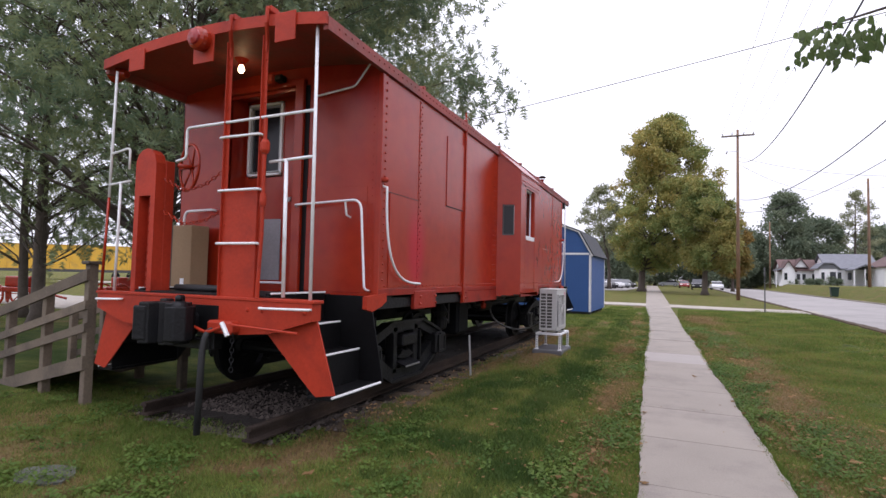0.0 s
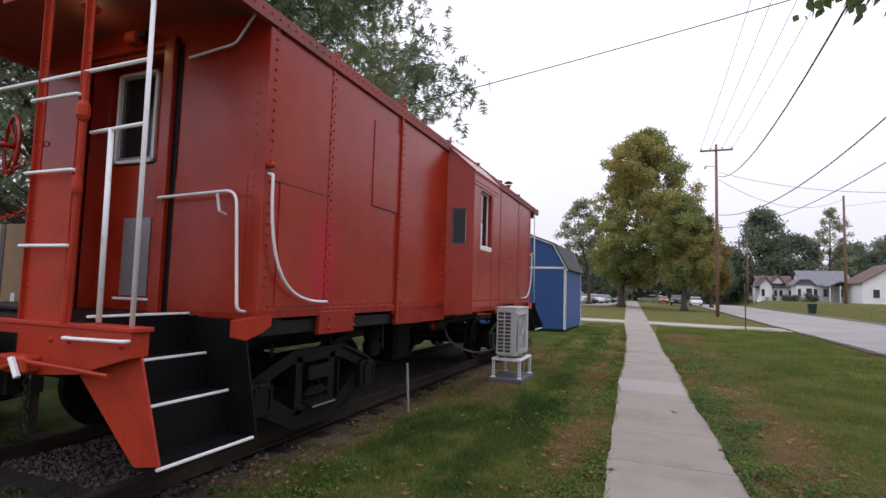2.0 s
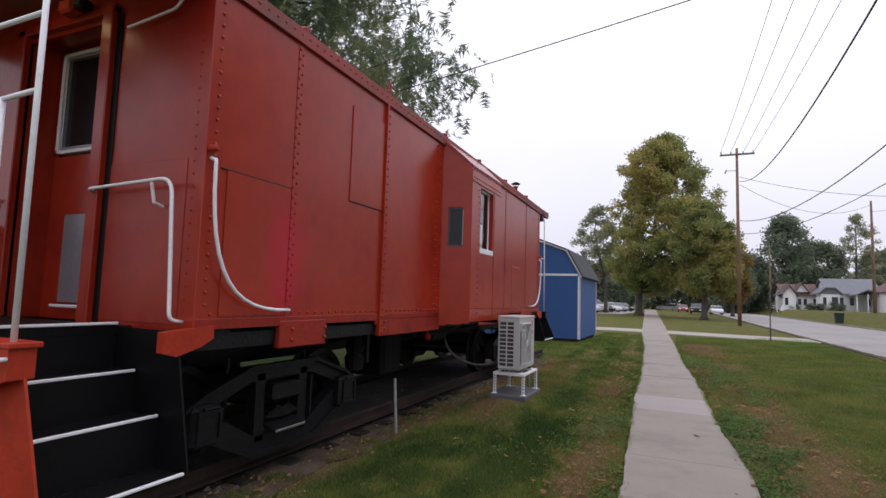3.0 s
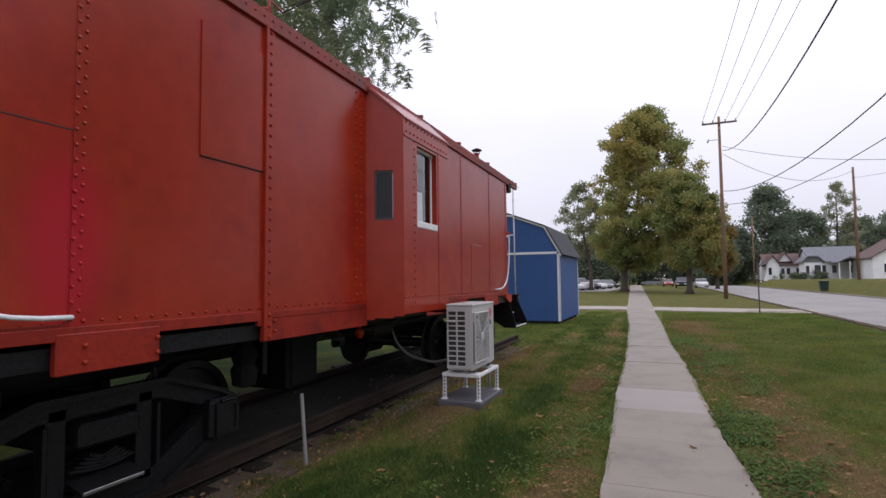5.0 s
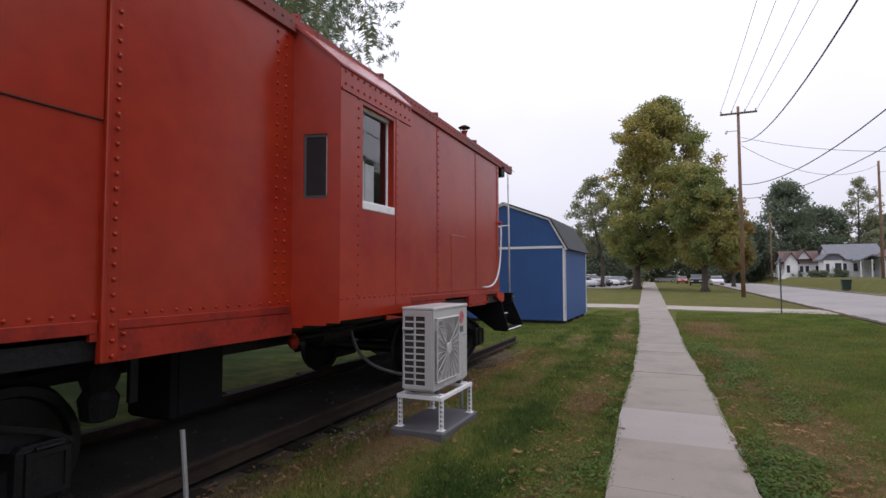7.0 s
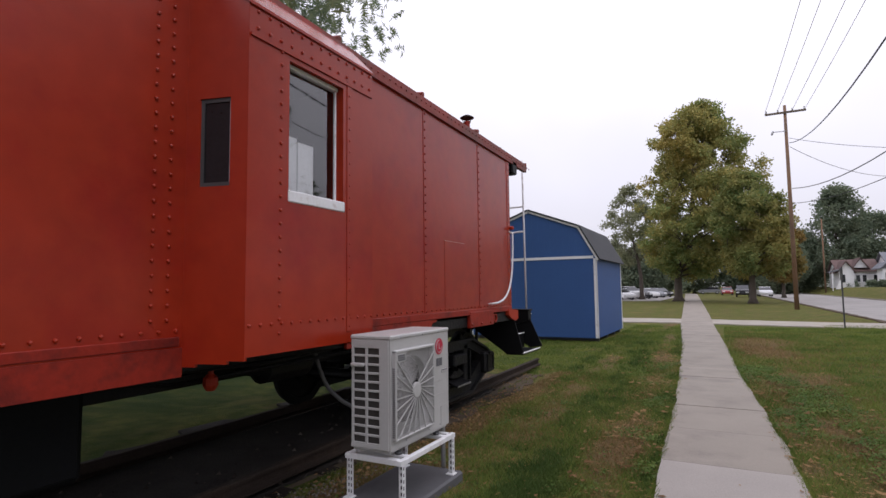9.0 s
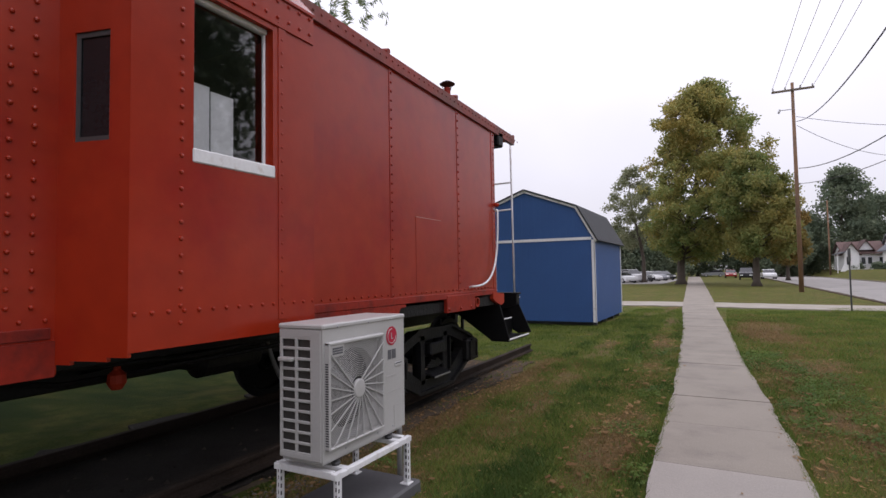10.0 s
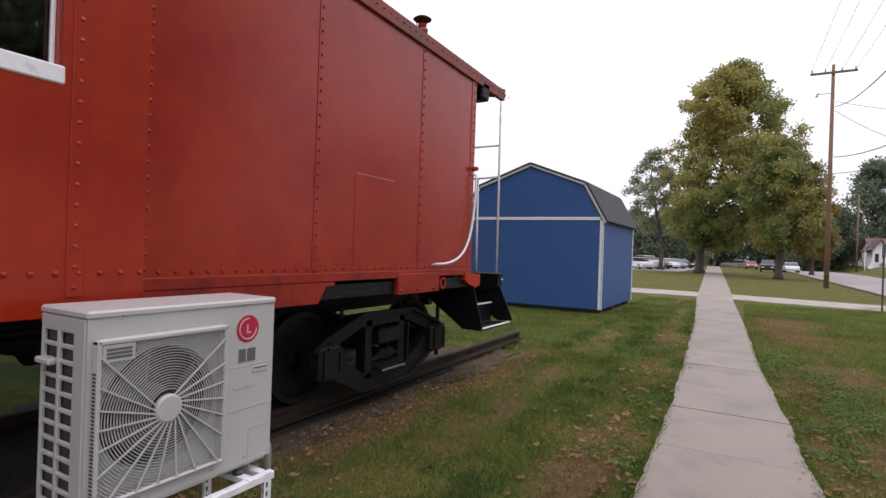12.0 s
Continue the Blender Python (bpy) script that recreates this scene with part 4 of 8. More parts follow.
# end walls, doors
def end_wall(y, d):
    """d: -1 for the wall that faces towards smaller y."""
    f = y
    door = (-4.02, -2.98)
    s = Shape().box(XL, door[0], f, f - 0.03 * d, 1.30, wall_top(f), 0.004).box(door[1], XR - 0.01, f, f - 0.03 * d, 1.30, wall_top(f), 0.004).box(door[0], door[1], f, f - 0.03 * d, 3.74, wall_top(f), 0.002)
    part("end_wall", s, RED, caboose)
    w = (-3.98, -3.42, 2.77, 3.70)
    p, q = f - 0.28 * d, f - 0.32 * d
    leaf = Shape().frame_x(min(p, q), max(p, q), (door[0], door[1], 1.32, 3.76), (w[0] + 0.01, w[1] - 0.01, w[2] - 0.02, w[3] - 0.01))
    leaf.v = [(b, a, c) for a, b, c in leaf.v]
    leaf.f = [tuple(reversed(k)) for k in leaf.f]
    dr = part("end_door", leaf, RED, caboose, "red end door with a white-framed window")
    part("door_frame", Shape().box(door[0] - 0.10, door[0], f + 0.05 * d, f - 0.30 * d, 1.32, 3.80, 0.008).box(door[1], door[1] + 0.12, f + 0.06 * d, f - 0.30 * d, 1.32, 3.80, 0.008)
         .box(door[0] - 0.10, door[1] + 0.12, f + 0.05 * d, f - 0.26 * d, 3.74, 3.82, 0.008), RED, caboose)
    part("window_frame", Shape().box(w[0], w[0] + 0.035, p + 0.03 * d, q, w[2], w[3], 0.005).box(w[1] - 0.035, w[1], p + 0.03 * d, q, w[2], w[3], 0.005)
         .box(w[0], w[1], p + 0.03 * d, q, w[2], w[2] + 0.035, 0.005).box(w[0], w[1], p + 0.03 * d, q, w[3] - 0.035, w[3], 0.005), WHITE, dr, "white window frame")
    part("screen_frame", Shape().box(w[0] + 0.045, w[0] + 0.06, p + 0.015 * d, q, w[2] + 0.045, w[3] - 0.045, 0.003).box(w[1] - 0.06, w[1] - 0.045, p + 0.015 * d, q, w[2] + 0.045, w[3] - 0.045, 0.003)
         .box(w[0] + 0.045, w[1] - 0.045, p + 0.015 * d, q, w[2] + 0.045, w[2] + 0.06, 0.003).box(w[0] + 0.045, w[1] - 0.045, p + 0.015 * d, q, w[3] - 0.06, w[3] - 0.045, 0.003), GALV, dr, "thin grey screen frame")
    part("pane", Shape().add([(w[0], p - 0.02 * d, w[2]), (w[1], p - 0.02 * d, w[2]), (w[1], p - 0.02 * d, w[3]), (w[0], p - 0.02 * d, w[3])], [(0, 1, 2, 3) if d < 0 else (3, 2, 1, 0)]), SCREEN, dr, "dark insect screen over the door window")
    part("kick_plate", Shape().box(-3.78, -3.41, p + 0.012 * d, p, 1.46, 2.22, 0.003), GREY_PANEL, dr, "bare grey metal kick plate")
    part("threshold_bar", Shape().tube([(-3.80, p + 0.05 * d, 1.43), (-3.30, p + 0.05 * d, 1.43)], 0.014, 6), WHITE, dr, "white bar across the foot of the door")
    part("door_handle", Shape().lathe([(0.02, 0), (0.02, 0.04), (0.035, 0.05), (0.03, 0.08)], pose(-3.24, p, 2.45, 90 * -d, 0, 0), 10), STEEL, dr)


end_wall(YN, -1)
end_wall(YF, 1)
s = Shape()
for i in range(27):
    s.dome((XR - 0.10, YN - 0.002, 1.45 + i * 0.087), "y", 0.008)
tagged(part("rivet_row", s, RED, caboose), kind="stuff")
part("seam_plate", Shape().box(-2.84, XR - 0.16, YN - 0.006, YN, 1.36, 2.52, 0.002), RED, caboose)
# small flood lamp over the door and its bracket
part("flood_lamp", Shape().box(-3.22, -3.10, YN - 0.16, YN - 0.05, 3.78, 3.86, 0.02), BLACK, caboose)
part("lamp_bracket", Shape().box(-3.40, -3.23, YN - 0.16, YN - 0.05, 3.77, 3.88, 0.02), RED_ORANGE, caboose)
# The shadow beside the door frame, put in as a thin black strip.
part("door_shadow_strip", Shape().box(-2.87, -2.80, YN - 0.012, YN, 1.34, 3.74, 0.004), BLACK, caboose, "black strip standing in for the shadow beside the door frame")


# the platforms with end beam, steps, rails
def platform(y_wall, d):
    """d: the way the platform reaches out from its end wall (-1 or 1)."""
    def Y(k):
        return y_wall + d * k
    part("platform_floor", Shape().box(-4.30, -2.43, Y(0), Y(0.98), 1.28, 1.335, 0.006), BLACK, caboose, "black platform floor")
    part("platform_sill", Shape().box(-4.25, -2.48, Y(0), Y(0.95), 1.08, 1.28, 0.006), BLACK, caboose)
    bm = Shape()
    a, b = Y(0.92), Y(1.05)
    prof = [(-4.80, 1.29), (-4.80, 1.13), (-4.36, 0.99), (-3.95, 0.96), (-2.72, 0.96), (-2.35, 0.99), (-1.87, 1.13), (-1.87, 1.29)]
    bm.prism(prof, "y", a, b)
    paint = RED_ORANGE if d < 0 else BLACK
    beam = part("end_beam", bm, paint, caboose, "orange-red end beam with white grab bars" if d < 0 else "black end beam with white grab bars")
    part("beam_flange", Shape().box(-4.82, -1.85, min(a, b) - 0.01, max(a, b) + 0.02, 1.285, 1.315, 0.005), paint, beam)
    for x, h in ((-2.16, 0.28), (-4.57, 0.19)):
        y = b + 0.05 * d
        part("grab_bar", Shape().tube(bent([(x - h, b, 1.225), (x - h, y, 1.225), (x + h, y, 1.235), (x + h, b, 1.235)], 0.03), 0.012, 8), WHITE, beam, smooth=True)
    for x in (-1.95, -2.44, -2.62):
        part("bolt", Shape().dome((x, b + (0.0 if d < 0 else 0.0), 1.20), "y", 0.022), RED_ORANGE, beam)
    # steps on both sides
    for side in (1, -1):
        def X(v):
            return v if side > 0 else 2 * CX - v - 0.02 + 0.16 * (v + 2.45)
        def Z(v):
            return v if d < 0 else 1.33 - (1.33 - v) * 0.74      # the far steps hang higher
        st = part("step_plate", Shape().prism([(X(-2.45), Z(0.99)), (X(-2.43), Z(1.1)), (X(-1.87), Z(1.13)), (X(-1.655), Z(0.49)), (X(-1.86), Z(0.455)), (X(-1.92), Z(0.50))], "y", Y(0.97), Y(0.955)),
                  RED_ORANGE if d < 0 else BLACK, caboose, "slanted orange-red step side plate" if d < 0 else "slanted black step side plate")
        part("inner_step_plate", Shape().prism([(X(-2.50), 1.33), (X(-1.86), 1.33), (X(-1.68), Z(0.46)), (X(-1.95), Z(0.43)), (X(-2.46), Z(0.9))], "y", Y(0.10), Y(0.085)), BLACK, st)
        for x0, x1, z in ((-2.50, -2.43, 1.355), (-2.46, -2.22, 1.05), (-2.22, -1.97, 0.78), (-1.97, -1.70, 0.455)):
            y0, y1, z = Y(0.11), Y(0.95), Z(z)
            part("tread", Shape().box(X(x0), X(x1), y0, y1, z - 0.03, z, 0.006), BLACK, st)
            part("nosing", Shape().box(X(x1) - 0.010, X(x1) + 0.013, y0, y1, z - 0.009, z + 0.010, 0.004), WHITE, st, "white step edge")
        for x0, za, zb in ((-2.44, 1.05, 1.34), (-2.22, 0.78, 1.04), (-1.97, 0.46, 0.77)):
            part("riser", Shape().box(X(x0) - 0.008, X(x0) + 0.008, Y(0.11), Y(0.95), Z(za), Z(zb)), BLACK, st)
    # corner bracket under the body
    for side in (1, -1):
        x = XR if side > 0 else XL
        part("corner_bracket", Shape().prism([(Y(0.24), 1.33), (Y(0.24), 1.20), (Y(0.13), 1.17), (Y(-0.06), 1.22), (Y(-0.16), 1.27), (Y(-0.16), 1.36)], "x", x - 0.03, x + 0.022), RED_ORANGE, caboose)
    # rails
    yr = Y(1.0)

    def rail(pts, r=0.016, mt=WHITE, name="handrail", rd=0.05):
        return part(name, Shape().tube(bent(pts, rd), 0.84 * r, 8), mt, caboose, smooth=True)
    rail([(-1.93, yr, 1.31), (-1.95, yr, 3.86)], 0.019, name="corner_stanchion")
    rail([(-4.77, yr, 2.35), (-4.74, yr, 3.80)], 0.017, name="corner_stanchion")
    rail([(-4.82, yr, 1.31), (-4.77, yr, 2.36)], 0.018, RED, name="corner_stanchion")
    rail([(-1.94, yr, 3.06), (-3.58, yr, 3.04), (-3.58, yr, 2.72), (-3.72, yr, 2.70)], 0.017)
    rail([(-1.94, yr, 2.63), (-2.46, yr, 2.61)], 0.017)
    rail([(-2.24, yr, 1.33), (-2.26, yr, 2.62)], 0.021, name="rail_post")
    rail([(-4.76, yr, 2.85), (-4.45, yr, 2.90), (-4.45, yr, 2.66)], 0.015)
    rail([(-4.77, yr, 2.50), (-4.42, yr, 2.53)], 0.015)
    rail([(-4.60, yr, 1.31), (-4.58, yr, 2.52)], 0.017, name="rail_post")
    # ladder to the roof, with its plate
    yl = Y(0.99)
    for x in (-3.02, -2.56):
        stile = part("ladder_stile", Shape().box(x - 0.024, x + 0.024, yl - 0.005, yl + 0.005, 1.30, 3.86, 0.003).box(x - 0.026, x - 0.017, yl - 0.035, yl + 0.035, 1.3, 3.86, 0.003), RED_ORANGE, caboose)
        # the strap that hooks over the roof's edge
        hook = Shape().tube([(x, yl, 3.70), (x + 0.02, yl + 0.02 * d, 3.80), (x + 0.085, Y(1.095), 3.93), (x + 0.09, Y(1.10), 4.07), (x + 0.09, Y(0.80), 4.10)], 0.02, 4)
        part("stile_hook", hook.box(x + 0.05, x + 0.125, Y(1.085), Y(0.98), 4.04, 4.10, 0.006), RED_ORANGE, stile)
        for z in (1.55, 2.02, 2.60, 3.20, 3.62):
            part("bolt", Shape().dome((x + 0.006, yl + 0.006 * d, z), "y", 0.013) if d < 0 else Shape().box(x - 0.012, x + 0.012, yl + 0.004, yl + 0.014, z - 0.012, z + 0.012, 0.003), RED_ORANGE, stile)
    part("ladder_plate", Shape().box(-3.0, -2.58, yl - 0.008, yl + 0.008, 1.31, 2.36, 0.002), RED_ORANGE, caboose)
    for z in (1.83, 2.35, 2.88):
        part("rung", Shape().tube(bent([(-3.06, yl + 0.01, z), (-3.06, yl + d * 0.06, z), (-2.56, yl + d * 0.06, z), (-2.56, yl + 0.01, z)], 0.02), 0.013, 8), WHITE, caboose, smooth=True)
    # brake rod beside the ladder
    rod = part("brake_rod", Shape().tube([(-2.50, yr - 0.06, 1.32), (-2.47, yr - 0.06, 1.9), (-2.47, yr - 0.06, 3.02)], 0.017, 8).lathe([(0.03, 0), (0.045, 0.03), (0.045, 0.10), (0.03, 0.13)], pose(-2.47, yr - 0.06, 2.68), 10)
               .lathe([(0.028, 0), (0.034, 0.04), (0.028, 0.12)], pose(-2.47, yr - 0.06, 2.18), 10), RED_ORANGE, caboose, smooth=False)
    # white grab irons on the end wall, by the steps
    part("grab_iron", Shape().tube(bent([(-2.90, Y(0.02), 2.31), (-2.90, Y(0.10), 2.33), (-2.00, Y(0.11), 2.36), (-1.93, Y(0.11), 1.40), (-1.93, Y(0.0), 1.38)], 0.12, 6), 0.0135, 8), WHITE, caboose, smooth=True)
    part("grab_iron", Shape().tube(bent([(-4.16, Y(0.02), 2.30), (-4.16, Y(0.10), 2.31), (-4.62, Y(0.11), 2.30), (-4.68, Y(0.11), 1.40), (-4.68, Y(0.0), 1.38)], 0.08, 6), 0.016, 8), WHITE, caboose, smooth=True)
    part("grab_iron_stem", Shape().tube([(-2.20, Y(0.11), 2.34), (-2.20, Y(0.08), 2.2), (-2.20, Y(0.0), 2.18)], 0.012, 6), WHITE, caboose)
    part("conduit", Shape().tube(bent([(-2.68, Y(0.05), 3.575), (-2.16, Y(0.05), 3.625), (-1.96, Y(0.04), 3.875)], 0.05), 0.011, 6), WHITE, caboose)
    # curved white grab iron on the side
    pts = []
    for i in range(13):
        t = i / 12
        pts.append((XR + 0.06, y_wall - d * (0.04 + 0.84 * t ** 2.0 * (0.75 + 0.25 * t)), 1.46 + 1.02 * (1 - t) ** 2.3))
    pts = [(XR, pts[0][1], 2.52), (XR + 0.06, pts[0][1], 2.50)] + pts + [(XR, pts[-1][1], 1.45)]
    part("curved_grab_iron", Shape().tube(pts, 0.0135, 8), WHITE, caboose, smooth=True)
    part("grab_iron_boss", Shape().lathe([(0.02, 0), (0.028, 0.02), (0.028, 0.06), (0.012, 0.08)], pose(XR, y_wall - d * 0.03, 2.58, 0, 90, 0), 10), RED_ORANGE, caboose)
    # coupler
    head = [(-0.24, 1.14), (-0.10, 1.06), (0.16, 1.08), (0.24, 1.18), (0.26, 1.28), (0.21, 1.37), (0.12, 1.40), (0.06, 1.34), (0.08, 1.27), (-0.02, 1.24), (-0.09, 1.31), (-0.12, 1.42), (-0.22, 1.46), (-0.29, 1.40), (-0.28, 1.26)]
    cs = Shape().box(CX - 0.11, CX + 0.11, Y(0.85), Y(1.22), 0.95, 1.15, 0.03)
    cs.prism([(CX + a, Y(b + 0.06)) for a, b in head], "z", 0.90, 1.22).prism([(CX + a * 0.84, Y(1.31 + (b - 1.25) * 0.86)) for a, b in head], "z", 0.865, 1.255)
    c = part("coupler", cs, IRON, caboose, "black cast knuckle coupler")
    soft = c.modifiers.new("soft edges", "BEVEL")
    soft.width, soft.segments = 0.03, 3
    part("knuckle", Shape().lathe([(0.05, 0), (0.08, 0.02), (0.08, 0.36), (0.05, 0.40)], pose(CX + 0.16, Y(1.34), 0.87), 16).lathe([(0.02, 0), (0.035, 0.0), (0.035, 0.04), (0.015, 0.06)], pose(CX + 0.16, Y(1.34), 1.27), 10), IRON, c, smooth=True)
    part("lock_lifter", Shape().box(CX - 0.03, CX + 0.05, Y(1.16), Y(1.24), 1.22, 1.32, 0.02), IRON, c)
    # Flat black plate stands in for the pocket's shade; the beam is uncut.
    part("pocket_dark_plate", Shape().box(CX - 0.34, CX + 0.36, Y(1.05), Y(1.058), 0.985, 1.225, 0.002), BLACK, caboose, "black plate on the end beam for the shaded pocket behind the coupler")
    part("coupler_carrier", Shape().box(CX - 0.32, CX + 0.32, Y(0.95), Y(1.12), 0.80, 0.90, 0.01).box(CX - 0.36, CX - 0.26, Y(0.98), Y(1.14), 0.8, 1.27, 0.01)
         .box(CX + 0.28, CX + 0.36, Y(0.98), Y(1.10), 0.8, 0.99, 0.01), IRON, caboose)
    part("uncoupling_lever", Shape().tube(bent([(-1.98, Y(1.10), 1.02), (-2.75, Y(1.14), 1.06), (-2.95, Y(1.22), 0.98), (CX + 0.1, Y(1.16), 1.04)], 0.06), 0.015, 6), RED_ORANGE, caboose)
    # air hose
    h = part("air_hose", Shape().tube(bent([(-2.95, Y(1.05), 1.02), (-2.95, Y(1.22), 0.98), (-2.97, Y(1.24), 0.80), (-2.98, Y(1.25), 0.04)], 0.06), 0.031, 10), RUBBER, caboose, "black rubber air hose hanging to the ground", smooth=True)
    part("hose_bracket", Shape().box(-3.02, -2.70, Y(1.04), Y(1.16), 0.97, 1.09, 0.02), RED_ORANGE, h)
    part("hose_clip", Shape().tube([(-2.80, Y(1.18), 1.08), (-2.72, Y(1.18), 0.96)], 0.022, 6), WHITE, h)


platform(YN, -1)
platform(YF, 1)

# brake stand and hand wheel on the near platform
part("brake_housing", Shape().prism([(-4.37, 1.30), (-4.37, 2.72), (-4.34, 2.81), (-4.28, 2.86), (-4.20, 2.88), (-4.14, 2.86), (-4.08, 2.81), (-4.05, 2.72), (-4.05, 1.30), (-4.12, 1.30), (-4.12, 2.36), (-4.30, 2.36), (-4.30, 1.30)],
                                    "y", 4.34, 4.46).box(-4.37, -4.05, 4.46, 4.58, 1.3, 2.76, 0.01), RED_ORANGE, caboose, "tall orange-red hand brake housing")


def ring(s, centre, normal_axis, R, r, n=28):
    pts = []
    for k in range(n + 1):
        a = 2 * math.pi * k / n
        c, q = R * math.cos(a), R * math.sin(a)
        pts.append((centre[0] + c, centre[1], centre[2] + q) if normal_axis == "y" else (centre[0], centre[1] + c, centre[2] + q))
    return s.tube(pts, r, 8, close=False)


s = Shape()
turn = pose(-3.86, 4.60, 2.70, 0, 0, -18)
s.tube([turn @ Vector((0.25 * math.cos(a), 0, 0.25 * math.sin(a))) for a in [math.pi * k / 14 for k in range(29)]], 0.016, 8, close=False)
wheel = part("brake_wheel", s, RED, caboose, "red spoked brake hand wheel", smooth=True)
for k in range(6):
    a = k * math.pi / 3
    part("spoke", Shape().tube([turn @ Vector((0, 0.03, 0)), turn @ Vector((0.25 * math.cos(a), 0, 0.25 * math.sin(a)))], 0.011, 6), RED, wheel, smooth=True)
part("hub", Shape().tube([turn @ Vector((0, 0.05, 0)), turn @ Vector((0, -0.12, 0))], 0.025, 8), RED, wheel, smooth=True)


def chain(pts, pitch=0.045, r=0.006, R=0.018):
    """Links along a sagging line."""
    s = Shape()
    pts = [Vector(p) for p in pts]
    for a, b in zip(pts, pts[1:]):
        n = max(1, int((b - a).length / pitch))
        d = (b - a).normalized()
        for i in range(n):
            c = a.lerp(b, (i + 0.5) / n)
            u = d.orthogonal().normalized()
            w = d.cross(u)
            u = u if i % 2 else w
            s.tube([c + d * R * 1.5 * math.cos(t) + u * R * math.sin(t) for t in [k * math.pi / 4 for k in range(9)]], r, 5, close=False)
    return s


part("brake_chain", chain([(-4.21, 4.42, 2.34), (-4.20, 4.42, 1.9), (-4.22, 4.42, 1.35)]), RED, caboose)
part("safety_chain", chain([(-4.02, 4.42, 2.55), (-3.7, 4.42, 2.40), (-3.4, 4.42, 2.46), (-3.08, 4.42, 2.62)]), RED, caboose)
part("safety_chain", chain([(-4.02, 4.42, 2.20), (-3.7, 4.42, 2.05), (-3.4, 4.42, 2.08), (-3.08, 4.42, 2.20)]), RED, caboose)
part("hose_chain", chain([(-2.72, 4.2, 0.98), (-2.72, 4.2, 0.62)]), IRON, caboose)
# marker lamp, bulb, roof-end plates
part("marker_plate", Shape().box(-3.44, -3.16, 4.23, 4.246, 3.66, 3.94, 0.004), RED_ORANGE, caboose)
m = part("marker_lamp", Shape().lathe([(0.05, 0), (0.11, 0.02), (0.12, 0.08), (0.11, 0.12), (0.085, 0.14)], pose(-3.29, 4.246, 3.88, 90, 0, 0), 18), RED, caboose, "round red marker lamp")
part("lens", Shape().lathe([(0.085, 0), (0.075, 0.03), (0.03, 0.045)], pose(-3.29, 4.115, 3.88, 90, 0, 0), 18), TAIL_RED, m)
for x in (-2.26, -4.30):
    part("roof_end_plate", Shape().box(x - 0.12, x + 0.12, 4.23, 4.246, 3.72, 4.0 if x > -3 else 3.95, 0.004), RED_ORANGE, caboose)
part("roof_horn", Shape().lathe([(0.03, 0), (0.05, 0.05), (0.10, 0.2), (0.11, 0.2), (0.04, 0.0)], pose(-4.72, 4.42, 3.80, 0, -80, 0), 14), RED, caboose)
lamp = part("ceiling_lamp_holder", Shape().lathe([(0.10, 0.06), (0.09, 0.02), (0.04, -0.03), (0.03, -0.06)], pose(-3.46, 4.90, 3.965), 14), RED, caboose, "lamp holder under the porch roof")
part("bulb", Shape().lathe([(0.011, 0), (0.018, -0.015), (0.033, -0.055), (0.036, -0.08), (0.024, -0.104), (0.006, -0.115)], pose(-3.46, 4.90, 3.93), 14), BULB, lamp, "glowing warm bulb", smooth=True)
bulb_light = new("bulb_light", bpy.data.lights.new("bulb_light", "POINT"))
bulb_light.data.energy, bulb_light.data.color, bulb_light.data.shadow_soft_size = 0.2, (1.0, 0.62, 0.28), 0.05
bulb_light.location = (-3.46, 4.86, 3.70)
# chimney
v = part("stovepipe", Shape().lathe([(0.042, 0), (0.042, 0.26), (0.048, 0.27), (0.048, 0.30)], pose(-2.25, 14.3, 3.86), 14), RED_GRIMY, caboose, "short stovepipe with a rusty cap")
part("cap", Shape().lathe([(0.10, 0.0), (0.107, 0.010), (0.07, 0.034), (0.03, 0.052), (0.0, 0.056)], pose(-2.25, 14.3, 4.205), 16).tube([(-2.20, 14.3, 4.13), (-2.18, 14.3, 4.22)], 0.006, 5).tube([(-2.29, 14.26, 4.13), (-2.31, 14.24, 4.22)], 0.006, 5).tube([(-2.27, 14.35, 4.13), (-2.29, 14.37, 4.22)], 0.006, 5), RUST, v)
part("pipe_end", Shape().lathe([(0.0, -0.16), (0.042, -0.16), (0.044, 0.02), (0.064, 0.02), (0.067, 0.0), (0.064, -0.22)], pose(-1.855, 14.26, 1.25, 0, 90, 0), 16).box(-1.98, -1.89, 14.12, 14.70, 1.28, 1.36, 0.006), RED_ORANGE, caboose, "orange-red open pipe end under the far corner")
part("far_lamp", Shape().box(-2.02, -1.80, 15.0, 15.2, 3.46, 3.67, 0.02), BLACK, caboose)


